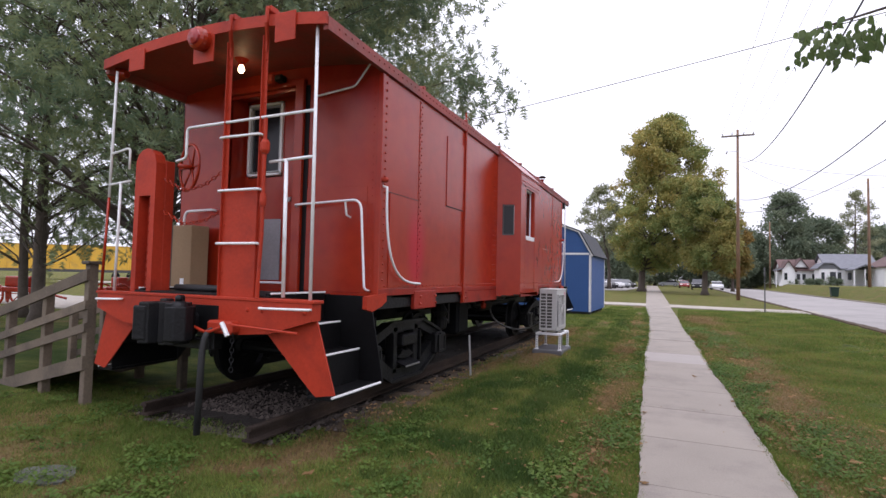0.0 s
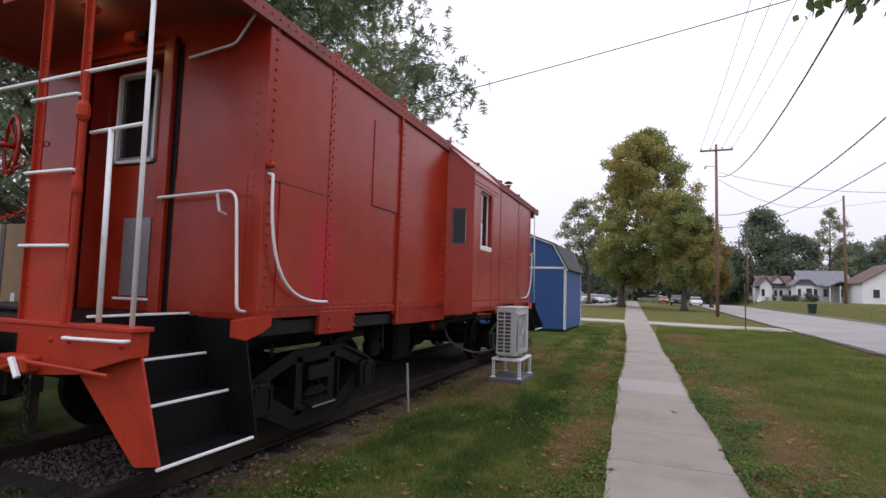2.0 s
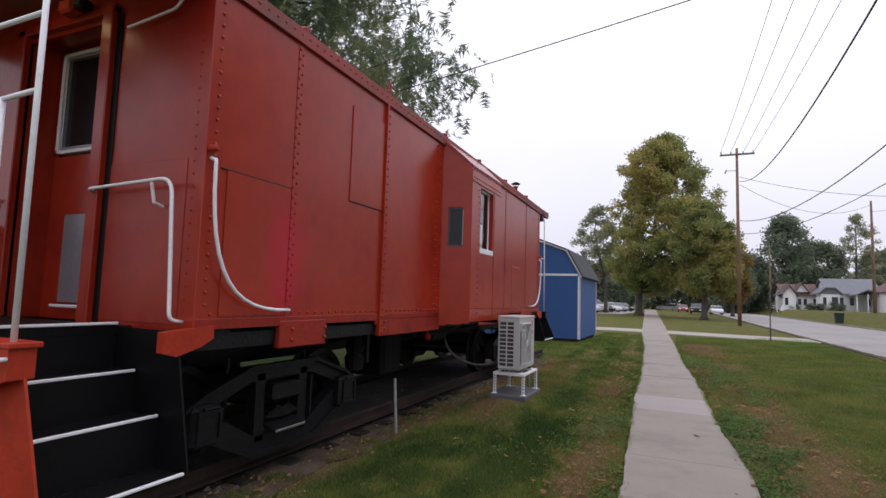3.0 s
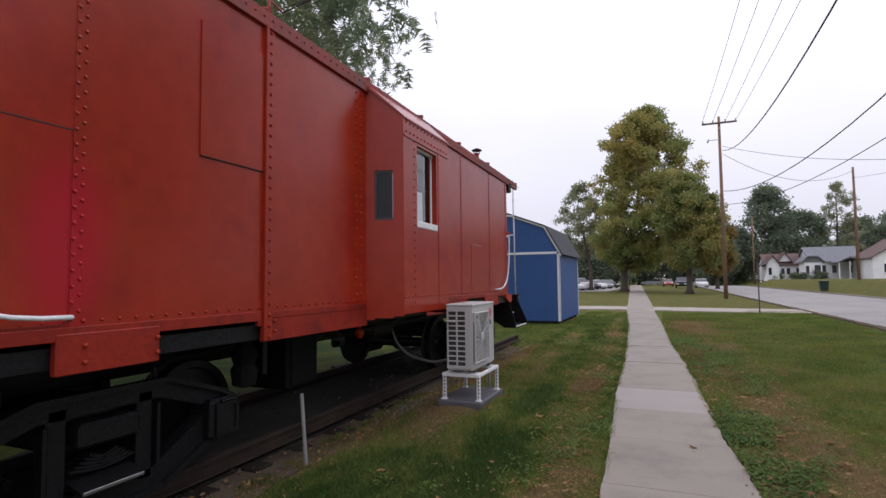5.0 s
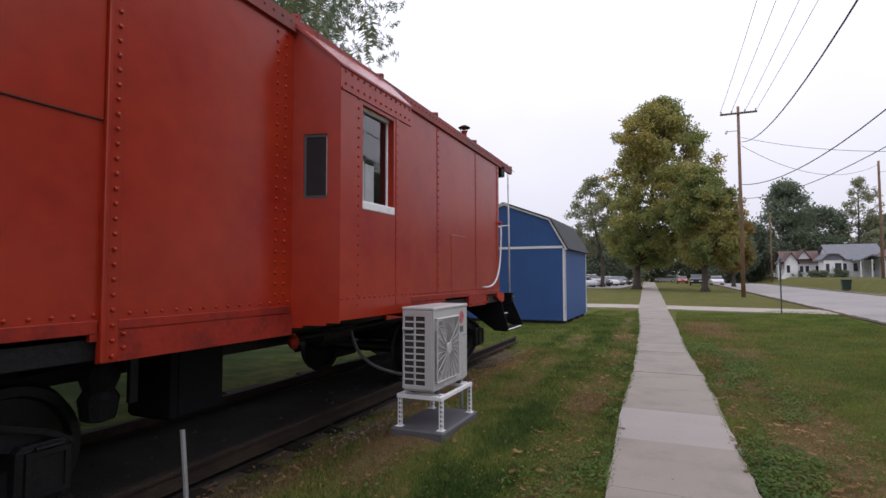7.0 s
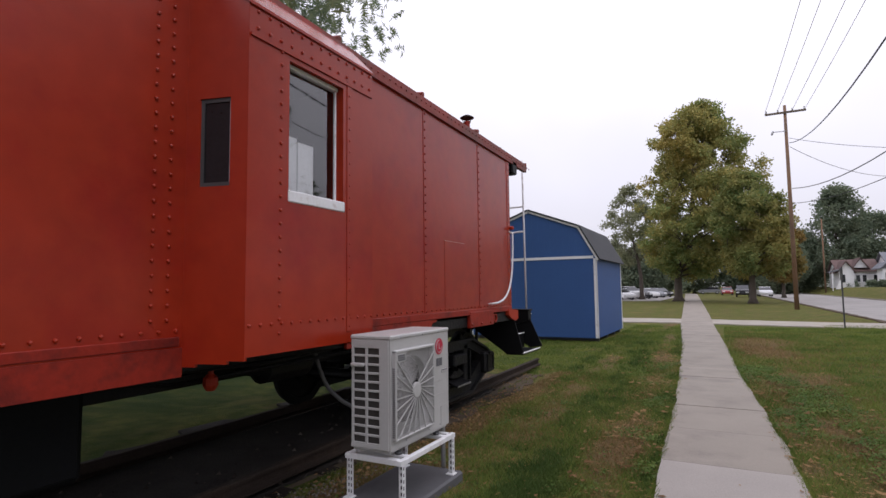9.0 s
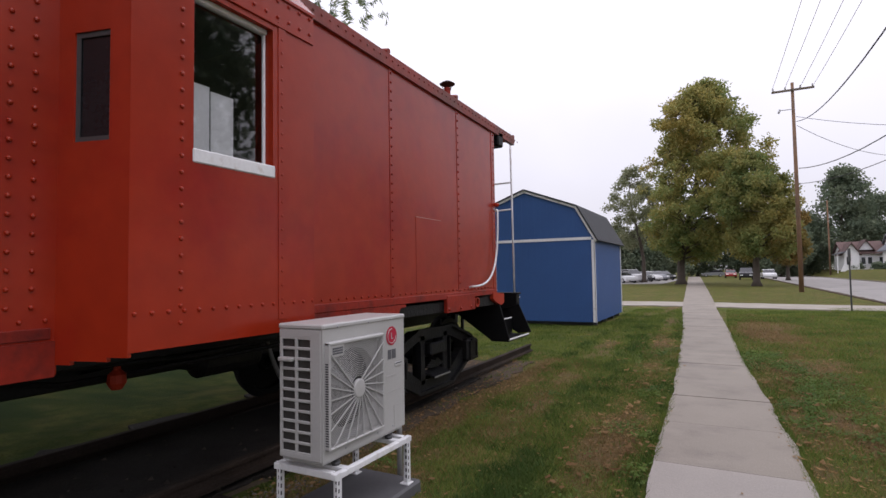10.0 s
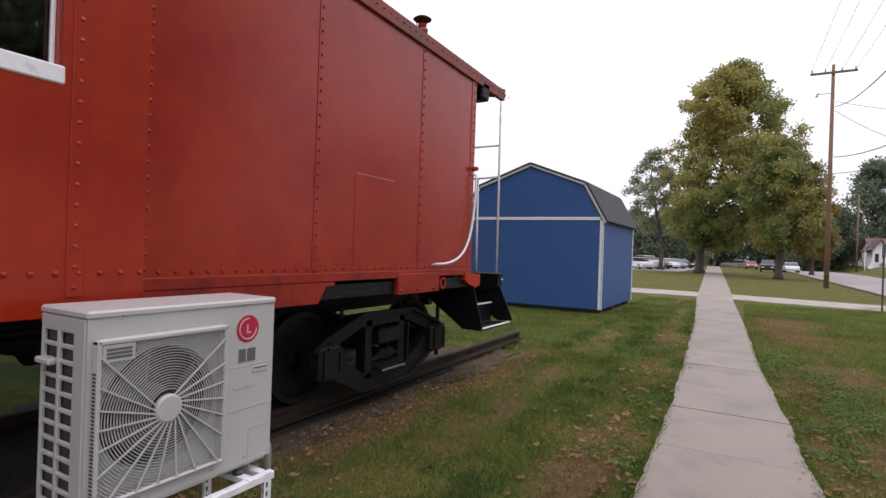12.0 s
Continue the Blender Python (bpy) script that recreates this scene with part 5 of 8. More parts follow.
# trucks
def build_truck(yc):
    tr = part("truck_bolster", Shape().box(CX - 1.02, CX + 1.02, yc - 0.20, yc + 0.20, 0.58, 0.84, 0.03), IRON, caboose, "black cast steel truck")
    half = 0.93
    for side in (1, -1):
        x = CX + side * 1.08

        def slab(pts, t=0.06, lift=0.0):
            return Shape().prism([(yc + a, b) for a, b in pts], "x", x - t + lift * side, x + t + lift * side)
        # the cast frame: arched top chord, two sloped legs, bottom bar, two columns
        arch = [(-1.10, 0.56), (-1.10, 0.70), (-0.94, 0.78), (-0.44, 0.95), (0.44, 0.95), (0.94, 0.78), (1.10, 0.70), (1.10, 0.56), (0.90, 0.66), (0.40, 0.83), (-0.40, 0.83), (-0.90, 0.66)]
        leg = [(-1.0, 0.60), (-0.84, 0.64), (-0.34, 0.36), (0.34, 0.36), (0.84, 0.64), (1.0, 0.60), (0.90, 0.46), (0.40, 0.23), (-0.40, 0.23), (-0.90, 0.46)]
        sf = part("side_frame", slab(arch), IRON, tr, "black cast side frame with three openings")
        part("lower_chord", slab(leg), IRON, sf)
        for yy in (-0.29, 0.29):
            part("column", Shape().box(x - 0.06, x + 0.06, yc + yy - 0.06, yc + yy + 0.06, 0.30, 0.90, 0.012), IRON, sf)
        # raised lips round the casting's edges
        part("flange", slab([(-1.10, 0.68), (-1.10, 0.715), (-0.94, 0.80), (-0.44, 0.97), (0.44, 0.97), (0.94, 0.80), (1.10, 0.715), (1.10, 0.68), (0.94, 0.765), (0.44, 0.935), (-0.44, 0.935), (-0.94, 0.765)], 0.035, 0.07), IRON, sf)
        part("flange", slab([(-0.92, 0.44), (-0.41, 0.205), (0.41, 0.205), (0.92, 0.44), (0.90, 0.475), (0.40, 0.24), (-0.40, 0.24), (-0.90, 0.475)], 0.035, 0.07), IRON, sf)
        for sg in (-1, 1):
            part("flange", slab([(sg * 0.36, 0.40), (sg * 0.36, 0.80), (sg * 0.385, 0.81), (sg * 0.385, 0.39)] if sg > 0 else [(-0.385, 0.39), (-0.385, 0.81), (-0.36, 0.80), (-0.36, 0.40)], 0.03, 0.06), IRON, sf)
        # leaf spring, its seat and the bolster's end in the middle opening
        for k in range(5):
            w = 0.21 - 0.03 * k
            part("spring_leaf", Shape().prism([(yc - w, 0.470 + 0.018 * k + 0.03), (yc - w * 0.5, 0.470 + 0.018 * k + 0.008), (yc, 0.470 + 0.018 * k), (yc + w * 0.5, 0.470 + 0.018 * k + 0.008), (yc + w, 0.470 + 0.018 * k + 0.03),
                                               (yc + w, 0.483 + 0.018 * k + 0.03), (yc, 0.483 + 0.018 * k), (yc - w, 0.483 + 0.018 * k + 0.03)], "x", x - 0.05, x + 0.06), IRON, sf)
        seat = part("spring_plank", Shape().add([tuple(Vector((x + side * (0.0 if j < 2 else 0.17), yc + (-0.21 if j in (0, 3) else 0.21), (0.455 if j < 2 else 0.40) - dz))) for dz in (0.0, 0.025) for j in range(4)],
                                                [(0, 1, 2, 3), (7, 6, 5, 4), (0, 4, 5, 1), (1, 5, 6, 2), (2, 6, 7, 3), (3, 7, 4, 0)]), IRON, sf)
        part("worn_edge", Shape().box(x + side * 0.168, x + side * 0.176, yc - 0.20, yc + 0.20, 0.378, 0.400, 0.003), STEEL, seat, "edge rubbed to bright steel")
        part("bolster_end", Shape().box(x - 0.02, x + side * 0.13, yc - 0.20, yc + 0.20, 0.64, 0.79, 0.02), IRON, sf)
        for yy in (yc - half, yc + half):
            jb = part("journal_box", Shape().box(x - 0.10, x + 0.15 * side, yy - 0.14, yy + 0.14, 0.42, 0.73, 0.03), IRON, tr)
            part("journal_lid", Shape().frame_x(x + 0.15 * side, x + 0.175 * side, (yy - 0.115, yy + 0.115, 0.45, 0.70), (yy - 0.085, yy + 0.085, 0.48, 0.67)).box(x + 0.14 * side, x + 0.16 * side, yy - 0.09, yy + 0.09, 0.475, 0.675, 0.004)
                 .tube([(x + 0.17 * side, yy - 0.07, 0.715), (x + 0.17 * side, yy + 0.07, 0.715)], 0.014, 6), IRON, jb)
        for sg in (-1, 1):
            part("brake_hanger", Shape().tube(bent([(x - 0.12 * side, yc + sg * 0.50, 1.02), (x - 0.12 * side, yc + sg * 0.52, 0.62), (x - 0.20 * side, yc + sg * 0.46, 0.44)], 0.05), 0.018, 6), IRON, tr)
            part("brake_shoe", Shape().prism([(yc + sg * 0.44, 0.36), (yc + sg * 0.50, 0.38), (yc + sg * 0.47, 0.55), (yc + sg * 0.52, 0.72), (yc + sg * 0.46, 0.72), (yc + sg * 0.41, 0.55)], "x", x - 0.34 * side, x - 0.22 * side), IRON, tr)
    for yy in (yc - half, yc + half):
        for x, side in ((CX + 0.80, 1), (CX - 0.80, -1)):
            part("wheel", Shape().lathe([(0.06, -0.09), (0.10, -0.09), (0.13, -0.03), (0.34, -0.02), (0.36, -0.065), (0.415, -0.065), (0.42, 0.03), (0.455, 0.045), (0.45, 0.07), (0.36, 0.07), (0.34, 0.02), (0.13, 0.02), (0.10, 0.07), (0.06, 0.07)],
                                        pose(x, yy, 0.585, 0, -90 * side, 0), 40), IRON, tr)
        part("axle", Shape().tube([(CX - 1.1, yy, 0.585), (CX + 1.1, yy, 0.585)], 0.07, 12), IRON, tr)
    part("brake_beam", Shape().tube([(CX - 0.85, yc - 0.38, 0.45), (CX + 0.85, yc - 0.38, 0.45)], 0.035, 8), IRON, tr)
    part("brake_beam", Shape().tube([(CX - 0.85, yc + 0.38, 0.45), (CX + 0.85, yc + 0.38, 0.45)], 0.035, 8), IRON, tr)


build_truck(6.70)
build_truck(13.74)

# underframe
part("centre_sill", Shape().box(CX - 0.30, CX + 0.30, 4.6, 15.7, 0.86, 1.30, 0.01), IRON, caboose, "black centre sill under the floor")
part("side_sill", Shape().box(XR - 0.14, XR - 0.03, YN, YF, 1.18, 1.34, 0.006).box(XL + 0.03, XL + 0.14, YN, YF, 1.18, 1.34, 0.006), IRON, caboose)
for y in (8.0, 9.0, 10.1, 11.2, 12.2):
    part("cross_bearer", Shape().prism([(XL + 0.1, 1.30), (XL + 0.1, 1.18), (CX - 0.3, 0.95), (CX + 0.3, 0.95), (XR - 0.1, 1.18), (XR - 0.1, 1.30)], "y", y - 0.03, y + 0.03), IRON, caboose)
part("battery_box", Shape().box(-2.72, -2.22, 8.52, 9.0, 0.60, 1.20, 0.03).box(-2.23, -2.205, 8.56, 8.96, 0.64, 1.12, 0.006), BOX_GREY, caboose, "dark grey underfloor battery box")
part("brake_valve", Shape().lathe([(0.05, -0.2), (0.10, -0.18), (0.12, -0.05), (0.09, 0.0), (0.12, 0.08), (0.06, 0.2)], pose(-2.32, 8.05, 0.92), 12).tube([(-2.32, 8.05, 1.1), (-2.32, 8.05, 1.3)], 0.03, 6), IRON, caboose)
for y in (8.25,):
    part("hanger_strap", Shape().box(-2.3, -2.26, y - 0.03, y + 0.03, 0.80, 1.22, 0.004), IRON, caboose)
part("air_reservoir", Shape().lathe([(0.05, -0.55), (0.16, -0.50), (0.2, -0.4), (0.2, 0.4), (0.16, 0.50), (0.05, 0.55)], pose(-4.2, 9.6, 0.98, 90, 0, 0), 16), IRON, caboose, smooth=True)
part("brake_cylinder", Shape().lathe([(0.14, -0.3), (0.15, -0.28), (0.15, 0.25), (0.08, 0.3), (0.03, 0.5)], pose(-2.7, 11.0, 0.98, 90, 0, 0), 16), IRON, caboose)
part("brake_pipe", Shape().tube(bent([(-2.2, 7.9, 1.16), (-2.2, 9.3, 1.10), (-2.35, 9.6, 1.02), (-2.35, 12.3, 1.06)], 0.1), 0.018, 6)
     .tube(bent([(-2.05, 8.9, 1.18), (-2.0, 10.2, 1.13), (-2.3, 11.4, 1.12)], 0.1), 0.014, 6), IRON, caboose)
part("drain_valve", Shape().tube([(-2.25, 9.86, 1.16), (-2.25, 9.86, 1.05)], 0.02, 6).lathe([(0.02, 0.06), (0.05, 0.03), (0.055, -0.02), (0.03, -0.06)], pose(-2.25, 9.86, 1.02), 10), RED_ORANGE, caboose, "red drain valve hanging below the floor")
pts = bent([(-2.74, 11.46, 1.20), (-2.72, 11.56, 0.88), (-2.66, 11.62, 0.66), (-2.48, 11.70, 0.49), (-2.12, 11.72, 0.41), (-1.75, 11.5, 0.50), (-1.34, 11.0, 0.74)], 0.14, 5)
part("line_set_loop", Shape().tube(pts, 0.021, 8), LINE_GREY, caboose, "grey looped refrigerant line", smooth=True)

# things on the near platform
bx = thing("cardboard_box", "tall brown cardboard box with white labels on the platform", "cardboard box", (-4.5, 5.05, 1.335))
part("carton", Shape().box(-4.74, -4.22, 4.98, 5.24, 1.335, 2.10, 0.008), CARD, bx)
part("shipping_label", Shape().box(-4.72, -4.64, 4.975, 4.979, 1.88, 2.04).box(-4.38, -4.32, 4.975, 4.979, 1.36, 1.46), PLASTIC_WHITE, bx)
part("tape", Shape().box(-4.60, -4.54, 4.974, 4.979, 1.335, 2.10), DARK_GREY, bx)
hs = thing("coiled_hose", "black hose lying along the platform edge", "hose", (-3.5, 4.62, 1.335))
part("hose_coil", Shape().tube([(-4.0, 4.62, 1.37), (-3.6, 4.60, 1.37), (-3.2, 4.63, 1.37)], 0.034, 8).tube([(-3.95, 4.70, 1.37), (-3.5, 4.69, 1.37), (-3.15, 4.70, 1.37)], 0.034, 8), RUBBER, hs, smooth=True)
# service mast for the power line, above the joint
mast = part("service_mast", Shape().tube([(-1.84, 7.77, 3.70), (-1.84, 7.77, 4.02)], 0.013, 8).tube([(-1.84, 7.77, 3.99), (-1.86, 7.97, 3.97)], 0.008, 6), RED, caboose)


# ---- the outdoor unit of the air conditioner ----
AC_FAN = mat("grey_fan", (0.085, 0.085, 0.088), 0.5, vary=0.1)
AC_SHROUD = mat("pale_grey_shroud", (0.36, 0.36, 0.36), 0.5, vary=0.08)


def build_ac():
    ac = thing("air_conditioner", "white outdoor air-conditioner unit with a large round fan grille", "air conditioner", (-1.15, 10.62, 0.50))
    x0, x1, y0, y1, z0, z1 = -1.275, -0.955, 10.215, 11.055, 0.58, 1.355
    t = 0.012
    part("base_pan", Shape().box(x0 + 0.01, x1 - 0.013, y0 + 0.013, y1 - 0.013, z0, z0 + 0.05, 0.004), AC_WHITE, ac)
    part("back_panel", Shape().box(x0, x0 + t, y0 + 0.05, y1 - 0.013, z0 + 0.04, z1 - 0.03, 0.002), AC_WHITE, ac)
    part("end_panel", Shape().box(x0, x1 - 0.013, y1 - t, y1, z0 + 0.03, z1 - 0.02, 0.004), AC_WHITE, ac)
    fy0, fy1, fz0, fz1 = y0 + 0.040, y1 - 0.300, z0 + 0.095, z1 - 0.120                        # fan opening
    case = part("front_panel", Shape().frame_x(x1 - t, x1, (y0, y1, z0 + 0.02, z1 - 0.02), (fy0, fy1, fz0, fz1)), AC_WHITE, ac)
    part("lid", Shape().box(x0 - 0.006, x1 + 0.008, y0 - 0.006, y1 + 0.006, z1 - 0.030, z1, 0.008), AC_WHITE, ac)
    part("coil", Shape().box(x0 + 0.006, x1 - 0.04, y0 + 0.016, y0 + 0.03, z0 + 0.045, z1 - 0.04).box(x0 + 0.02, x0 + 0.04, y0 + 0.031, y1 - 0.1, z0 + 0.05, z1 - 0.05), COIL, ac, "dark condenser coil behind the side grille")
    part("fan_chamber", Shape().box(x0 + 0.05, x0 + 0.06, y0 + 0.05, fy1 + 0.03, z0 + 0.05, z1 - 0.06).box(x0 + 0.05, x1 - t, fy1 + 0.02, fy1 + 0.03, z0 + 0.05, z1 - 0.06), AC_DARK, ac)
    # side grille: two columns of windows
    g = Shape()
    rows = 11
    ya, yb = y0 - 0.002, y0 + 0.012
    cols = (x0 + 0.013, x0 + 0.128, x0 + 0.242)
    zs = [z0 + 0.05 + (z1 - 0.08 - z0 - 0.05) * i / rows for i in range(rows + 1)]
    for z in zs:
        g.box(x0 + 0.004, x1 - 0.016, ya, yb, z - 0.008, z + 0.008, 0.003)
    for x in cols:
        g.box(x - 0.0095, x + 0.0095, ya - 0.0015, yb - 0.001, zs[0], zs[-1], 0.003)
    g.box(x0 + 0.002, x1 - 0.014, ya - 0.001, yb - 0.002, zs[-1] + 0.005, z1 - 0.031, 0.003).box(x0 + 0.002, x1 - 0.014, ya - 0.001, yb - 0.002, z0 + 0.02, zs[0], 0.003).box(x0 + 0.238, x1 - 0.013, ya - 0.002, yb - 0.003, z0 + 0.022, z1 - 0.032, 0.003)
    part("side_grille", g, AC_WHITE, ac)
    part("lift_handle", Shape().box(x0 + 0.01, x0 + 0.115, y0 - 0.028, y0, zs[9] - 0.016, zs[9] + 0.008, 0.006), AC_WHITE, ac)
    # fan guard: raised square frame, rings, curved spokes, hub
    cy, cz, R = (fy0 + fy1) / 2 + 0.0, (fz0 + fz1) / 2, (fy1 - fy0) / 2
    xf = x1 + 0.03
    gy0, gy1, gz0, gz1 = fy0 - 0.022, fy1 + 0.018, fz0 - 0.015, fz1 + 0.02
    fr = Shape().box(x1 - 0.002, xf + 0.005, gy0, gy0 + 0.016, gz0, gz1, 0.005).box(x1 - 0.002, xf + 0.005, gy1 - 0.018, gy1, gz0, gz1, 0.006) \
        .box(x1 - 0.002, xf + 0.005, gy0, gy1, gz0, gz0 + 0.016, 0.006).box(x1 - 0.002, xf + 0.005, gy0, gy1, gz1 - 0.022, gz1, 0.006)
    guard = part("fan_guard", fr, AC_WHITE, ac, "white square fan guard with rings and spokes")
    ribs = Shape()
    for k in range(34):
        z = gz0 + 0.03 + (gz1 - gz0 - 0.15) * k / 33
        ribs.box(x1 + 0.006, xf - 0.004, gy0 - 0.0015, gy0 + 0.001, z - 0.0035, z + 0.0035)
    tagged(part("guard_slot", ribs, AC_DARK, guard, "row of dark slots along the guard's edge"), kind="stuff")
    badge = part("guard_badge", Shape().box(xf - 0.006, xf + 0.0, gy0 + 0.018, gy0 + 0.135, gz1 - 0.085, gz1 - 0.02, 0.002), AC_WHITE, guard)
    for k in range(3):
        part("badge_bar", Shape().box(xf, xf + 0.0015, gy0 + 0.032, gy0 + 0.122, gz1 - 0.072 + k * 0.014, gz1 - 0.062 + k * 0.014), INK, badge)
    rings = Shape()
    k = 0.075
    while k < R * 1.62:
        run = []
        for i in range(145):
            a = 2 * math.pi * i / 144
            y, z = cy + k * math.cos(a), cz + k * math.sin(a)
            inside = gy0 + 0.010 < y < gy1 - 0.010 and gz0 + 0.010 < z < gz1 - 0.012 and not (y < gy0 + 0.135 and z > gz1 - 0.08)
            if inside:
                run.append((xf - 0.006, y, z))
            else:
                if len(run) > 1:
                    rings.tube(run, 0.0021, 4, close=False)
                run = []
        if len(run) > 1:
            rings.tube(run, 0.0021, 4, close=False)
        k += 0.0108
    tagged(part("guard_wire", rings, AC_GRILLE, guard), kind="stuff")
    sp = Shape()
    for i in range(23):
        a0 = 2 * math.pi * i / 23 + 0.10
        if 1.15 < a0 < 2.45:
            continue
        a1 = a0 - 0.16
        reach = min((gy1 - 0.012 - cy if math.cos(a1) > 0 else cy - gy0 - 0.012) / max(abs(math.cos(a1)), 1e-6), (gz1 - 0.014 - cz if math.sin(a1) > 0 else cz - gz0 - 0.012) / max(abs(math.sin(a1)), 1e-6))
        p, q = Vector((xf - 0.002, cy + 0.05 * math.cos(a0 + 0.25), cz + 0.05 * math.sin(a0 + 0.25))), Vector((xf - 0.002, cy + reach * math.cos(a1), cz + reach * math.sin(a1)))
        w = Vector((0, -(q - p).z, (q - p).y)).normalized() * 0.0030
        d = Vector((0.007, 0, 0))
        sp.add([p - w, p + w, q + w, q - w, p - w + d, p + w + d, q + w + d, q - w + d], [(3, 2, 1, 0), (4, 5, 6, 7), (0, 1, 5, 4), (1, 2, 6, 5), (2, 3, 7, 6), (3, 0, 4, 7)])
    part("guard_spokes", sp, AC_WHITE, guard)
    part("guard_hub", Shape().lathe([(0.056, -0.01), (0.056, 0.004), (0.048, 0.01), (0.0, 0.012)], pose(xf, cy, cz, 0, 90, 0), 24), AC_WHITE, guard)
    # the shroud round the fan: a plate with a round mouth and a short rolled lip
    sh, m = Shape(), 64
    for i in range(m):
        a = 2 * math.pi * i / m
        u, w = math.cos(a), math.sin(a)
        far = min((fy1 - cy + 0.01) / max(abs(u), 1e-6), (fz1 - cz + 0.01) / max(abs(w), 1e-6))
        sh.v += [(x1 - 0.016, cy + far * u, cz + far * w), (x1 - 0.016, cy + 0.240 * u, cz + 0.240 * w), (x1 - 0.075, cy + 0.232 * u, cz + 0.232 * w)]
    for i in range(m):
        j = (i + 1) % m
        sh.f += [(3 * i, 3 * j, 3 * j + 1, 3 * i + 1), (3 * i + 1, 3 * j + 1, 3 * j + 2, 3 * i + 2)]
    part("fan_shroud", sh, AC_SHROUD, ac, "pale grey shroud with a round mouth")
    # fan behind the guard
    fan = Shape().lathe([(0.07, -0.05), (0.08, 0.0), (0.07, 0.04)], pose(x1 - 0.09, cy, cz, 0, 90, 0), 18)
    for b in range(3):
        a = 2 * math.pi * b / 3 + 2.1
        vs = []
        for r in (0.07, 0.225):
            for da, dx in ((-0.6, -0.04), (0.75, 0.04)):
                vs.append((x1 - 0.09 + dx, cy + r * math.cos(a + da), cz + r * math.sin(a + da)))
        vs += [(p[0] + 0.006, p[1], p[2]) for p in vs]
        fan.add(vs, [(0, 1, 3, 2), (6, 7, 5, 4), (0, 4, 5, 1), (1, 5, 7, 3), (3, 7, 6, 2), (2, 6, 4, 0)])
    part("fan", fan, AC_FAN, ac, "grey three-bladed fan")
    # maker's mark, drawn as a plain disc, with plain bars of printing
    lx = x1 + 0.0015
    part("logo_disc", Shape().lathe([(0.062, 0), (0.062, 0.002)], pose(lx, y1 - 0.155, z1 - 0.135, 0, 90, 0), 28), LOGO_RED, case, "round red maker's mark")
    part("logo_line", Shape().tube([(lx + 0.003, y1 - 0.155 + 0.047 * math.cos(a), z1 - 0.135 + 0.047 * math.sin(a)) for a in [0.0 - 0.28 * k for k in range(18)]], 0.003, 5), AC_WHITE, case)
    part("logo_bar", Shape().box(lx, lx + 0.004, y1 - 0.162, y1 - 0.155, z1 - 0.155, z1 - 0.115).box(lx, lx + 0.004, y1 - 0.155, y1 - 0.138, z1 - 0.155, z1 - 0.149), AC_WHITE, case)
    part("name_bar", Shape().box(lx, lx + 0.002, y1 - 0.200, y1 - 0.163, z1 - 0.285, z1 - 0.225).box(lx, lx + 0.002, y1 - 0.153, y1 - 0.108, z1 - 0.285, z1 - 0.225), INK, case)
    part("small_print", Shape().box(lx, lx + 0.002, y1 - 0.225, y1 - 0.165, z1 - 0.405, z1 - 0.392).box(lx, lx + 0.002, y1 - 0.158, y1 - 0.105, z1 - 0.405, z1 - 0.393), PALE_INK, case)
    part("service_handle", Shape().box(x1 - 0.003, x1 + 0.006, y1 - 0.12, y1 - 0.035, z1 - 0.345, z1 - 0.315, 0.004), AC_WHITE, case)
    part("handle_recess", Shape().box(x1 + 0.004, x1 + 0.0075, y1 - 0.115, y1 - 0.04, z1 - 0.325, z1 - 0.318), INK, case)
    for ya, yb, za, zb in ((0.245, 0.01, 0.305, 0.302), (0.245, 0.01, 0.5, 0.497), (0.13, 0.02, 0.60, 0.597), (0.133, 0.13, 0.74, 0.60)):
        part("panel_line", Shape().box(x1 - 0.001, x1 + 0.0025, y1 - ya, y1 - yb, z1 - za, z1 - zb), PALE_INK, case)
    for y, z in ((y0 + 0.12, z1 - 0.02), (y0 + 0.42, z1 - 0.02), (y0 + 0.66, z1 - 0.02), (y0 + 0.20, z0 + 0.05), (y0 + 0.52, z0 + 0.05), (y1 - 0.15, z0 + 0.05)):
        part("screw", Shape().dome((x1 + 0.009 if z > 1 else x1, y, z), "x", 0.007), GALV, case)
    # stand
    st = thing("equipment_stand", "white slotted steel stand on a grey pad under the outdoor unit", "stand", (-1.15, 10.62, 0.235))
    xa, xb, zp, zt = -1.33, -0.905, 0.235, 0.545
    for y in (10.27, 10.99):
        part("bearer", Shape().box(xa + 0.022, xb - 0.022, y - 0.02, y + 0.02, zt - 0.043, zt - 0.002, 0.004), WHITE, st)
    for y in (10.36, 10.90):
        for x in (x0 + 0.04, x1 - 0.03):
            part("rubber_mount", Shape().lathe([(0.024, 0.0), (0.028, 0.012), (0.020, 0.02), (0.026, 0.035)], pose(x, y, zt), 12), DARK_GREY, st)
        part("cross_channel", Shape().box(xa + 0.022, xb + 0.02, y - 0.022, y + 0.022, zt - 0.03, zt, 0.004), WHITE, st)
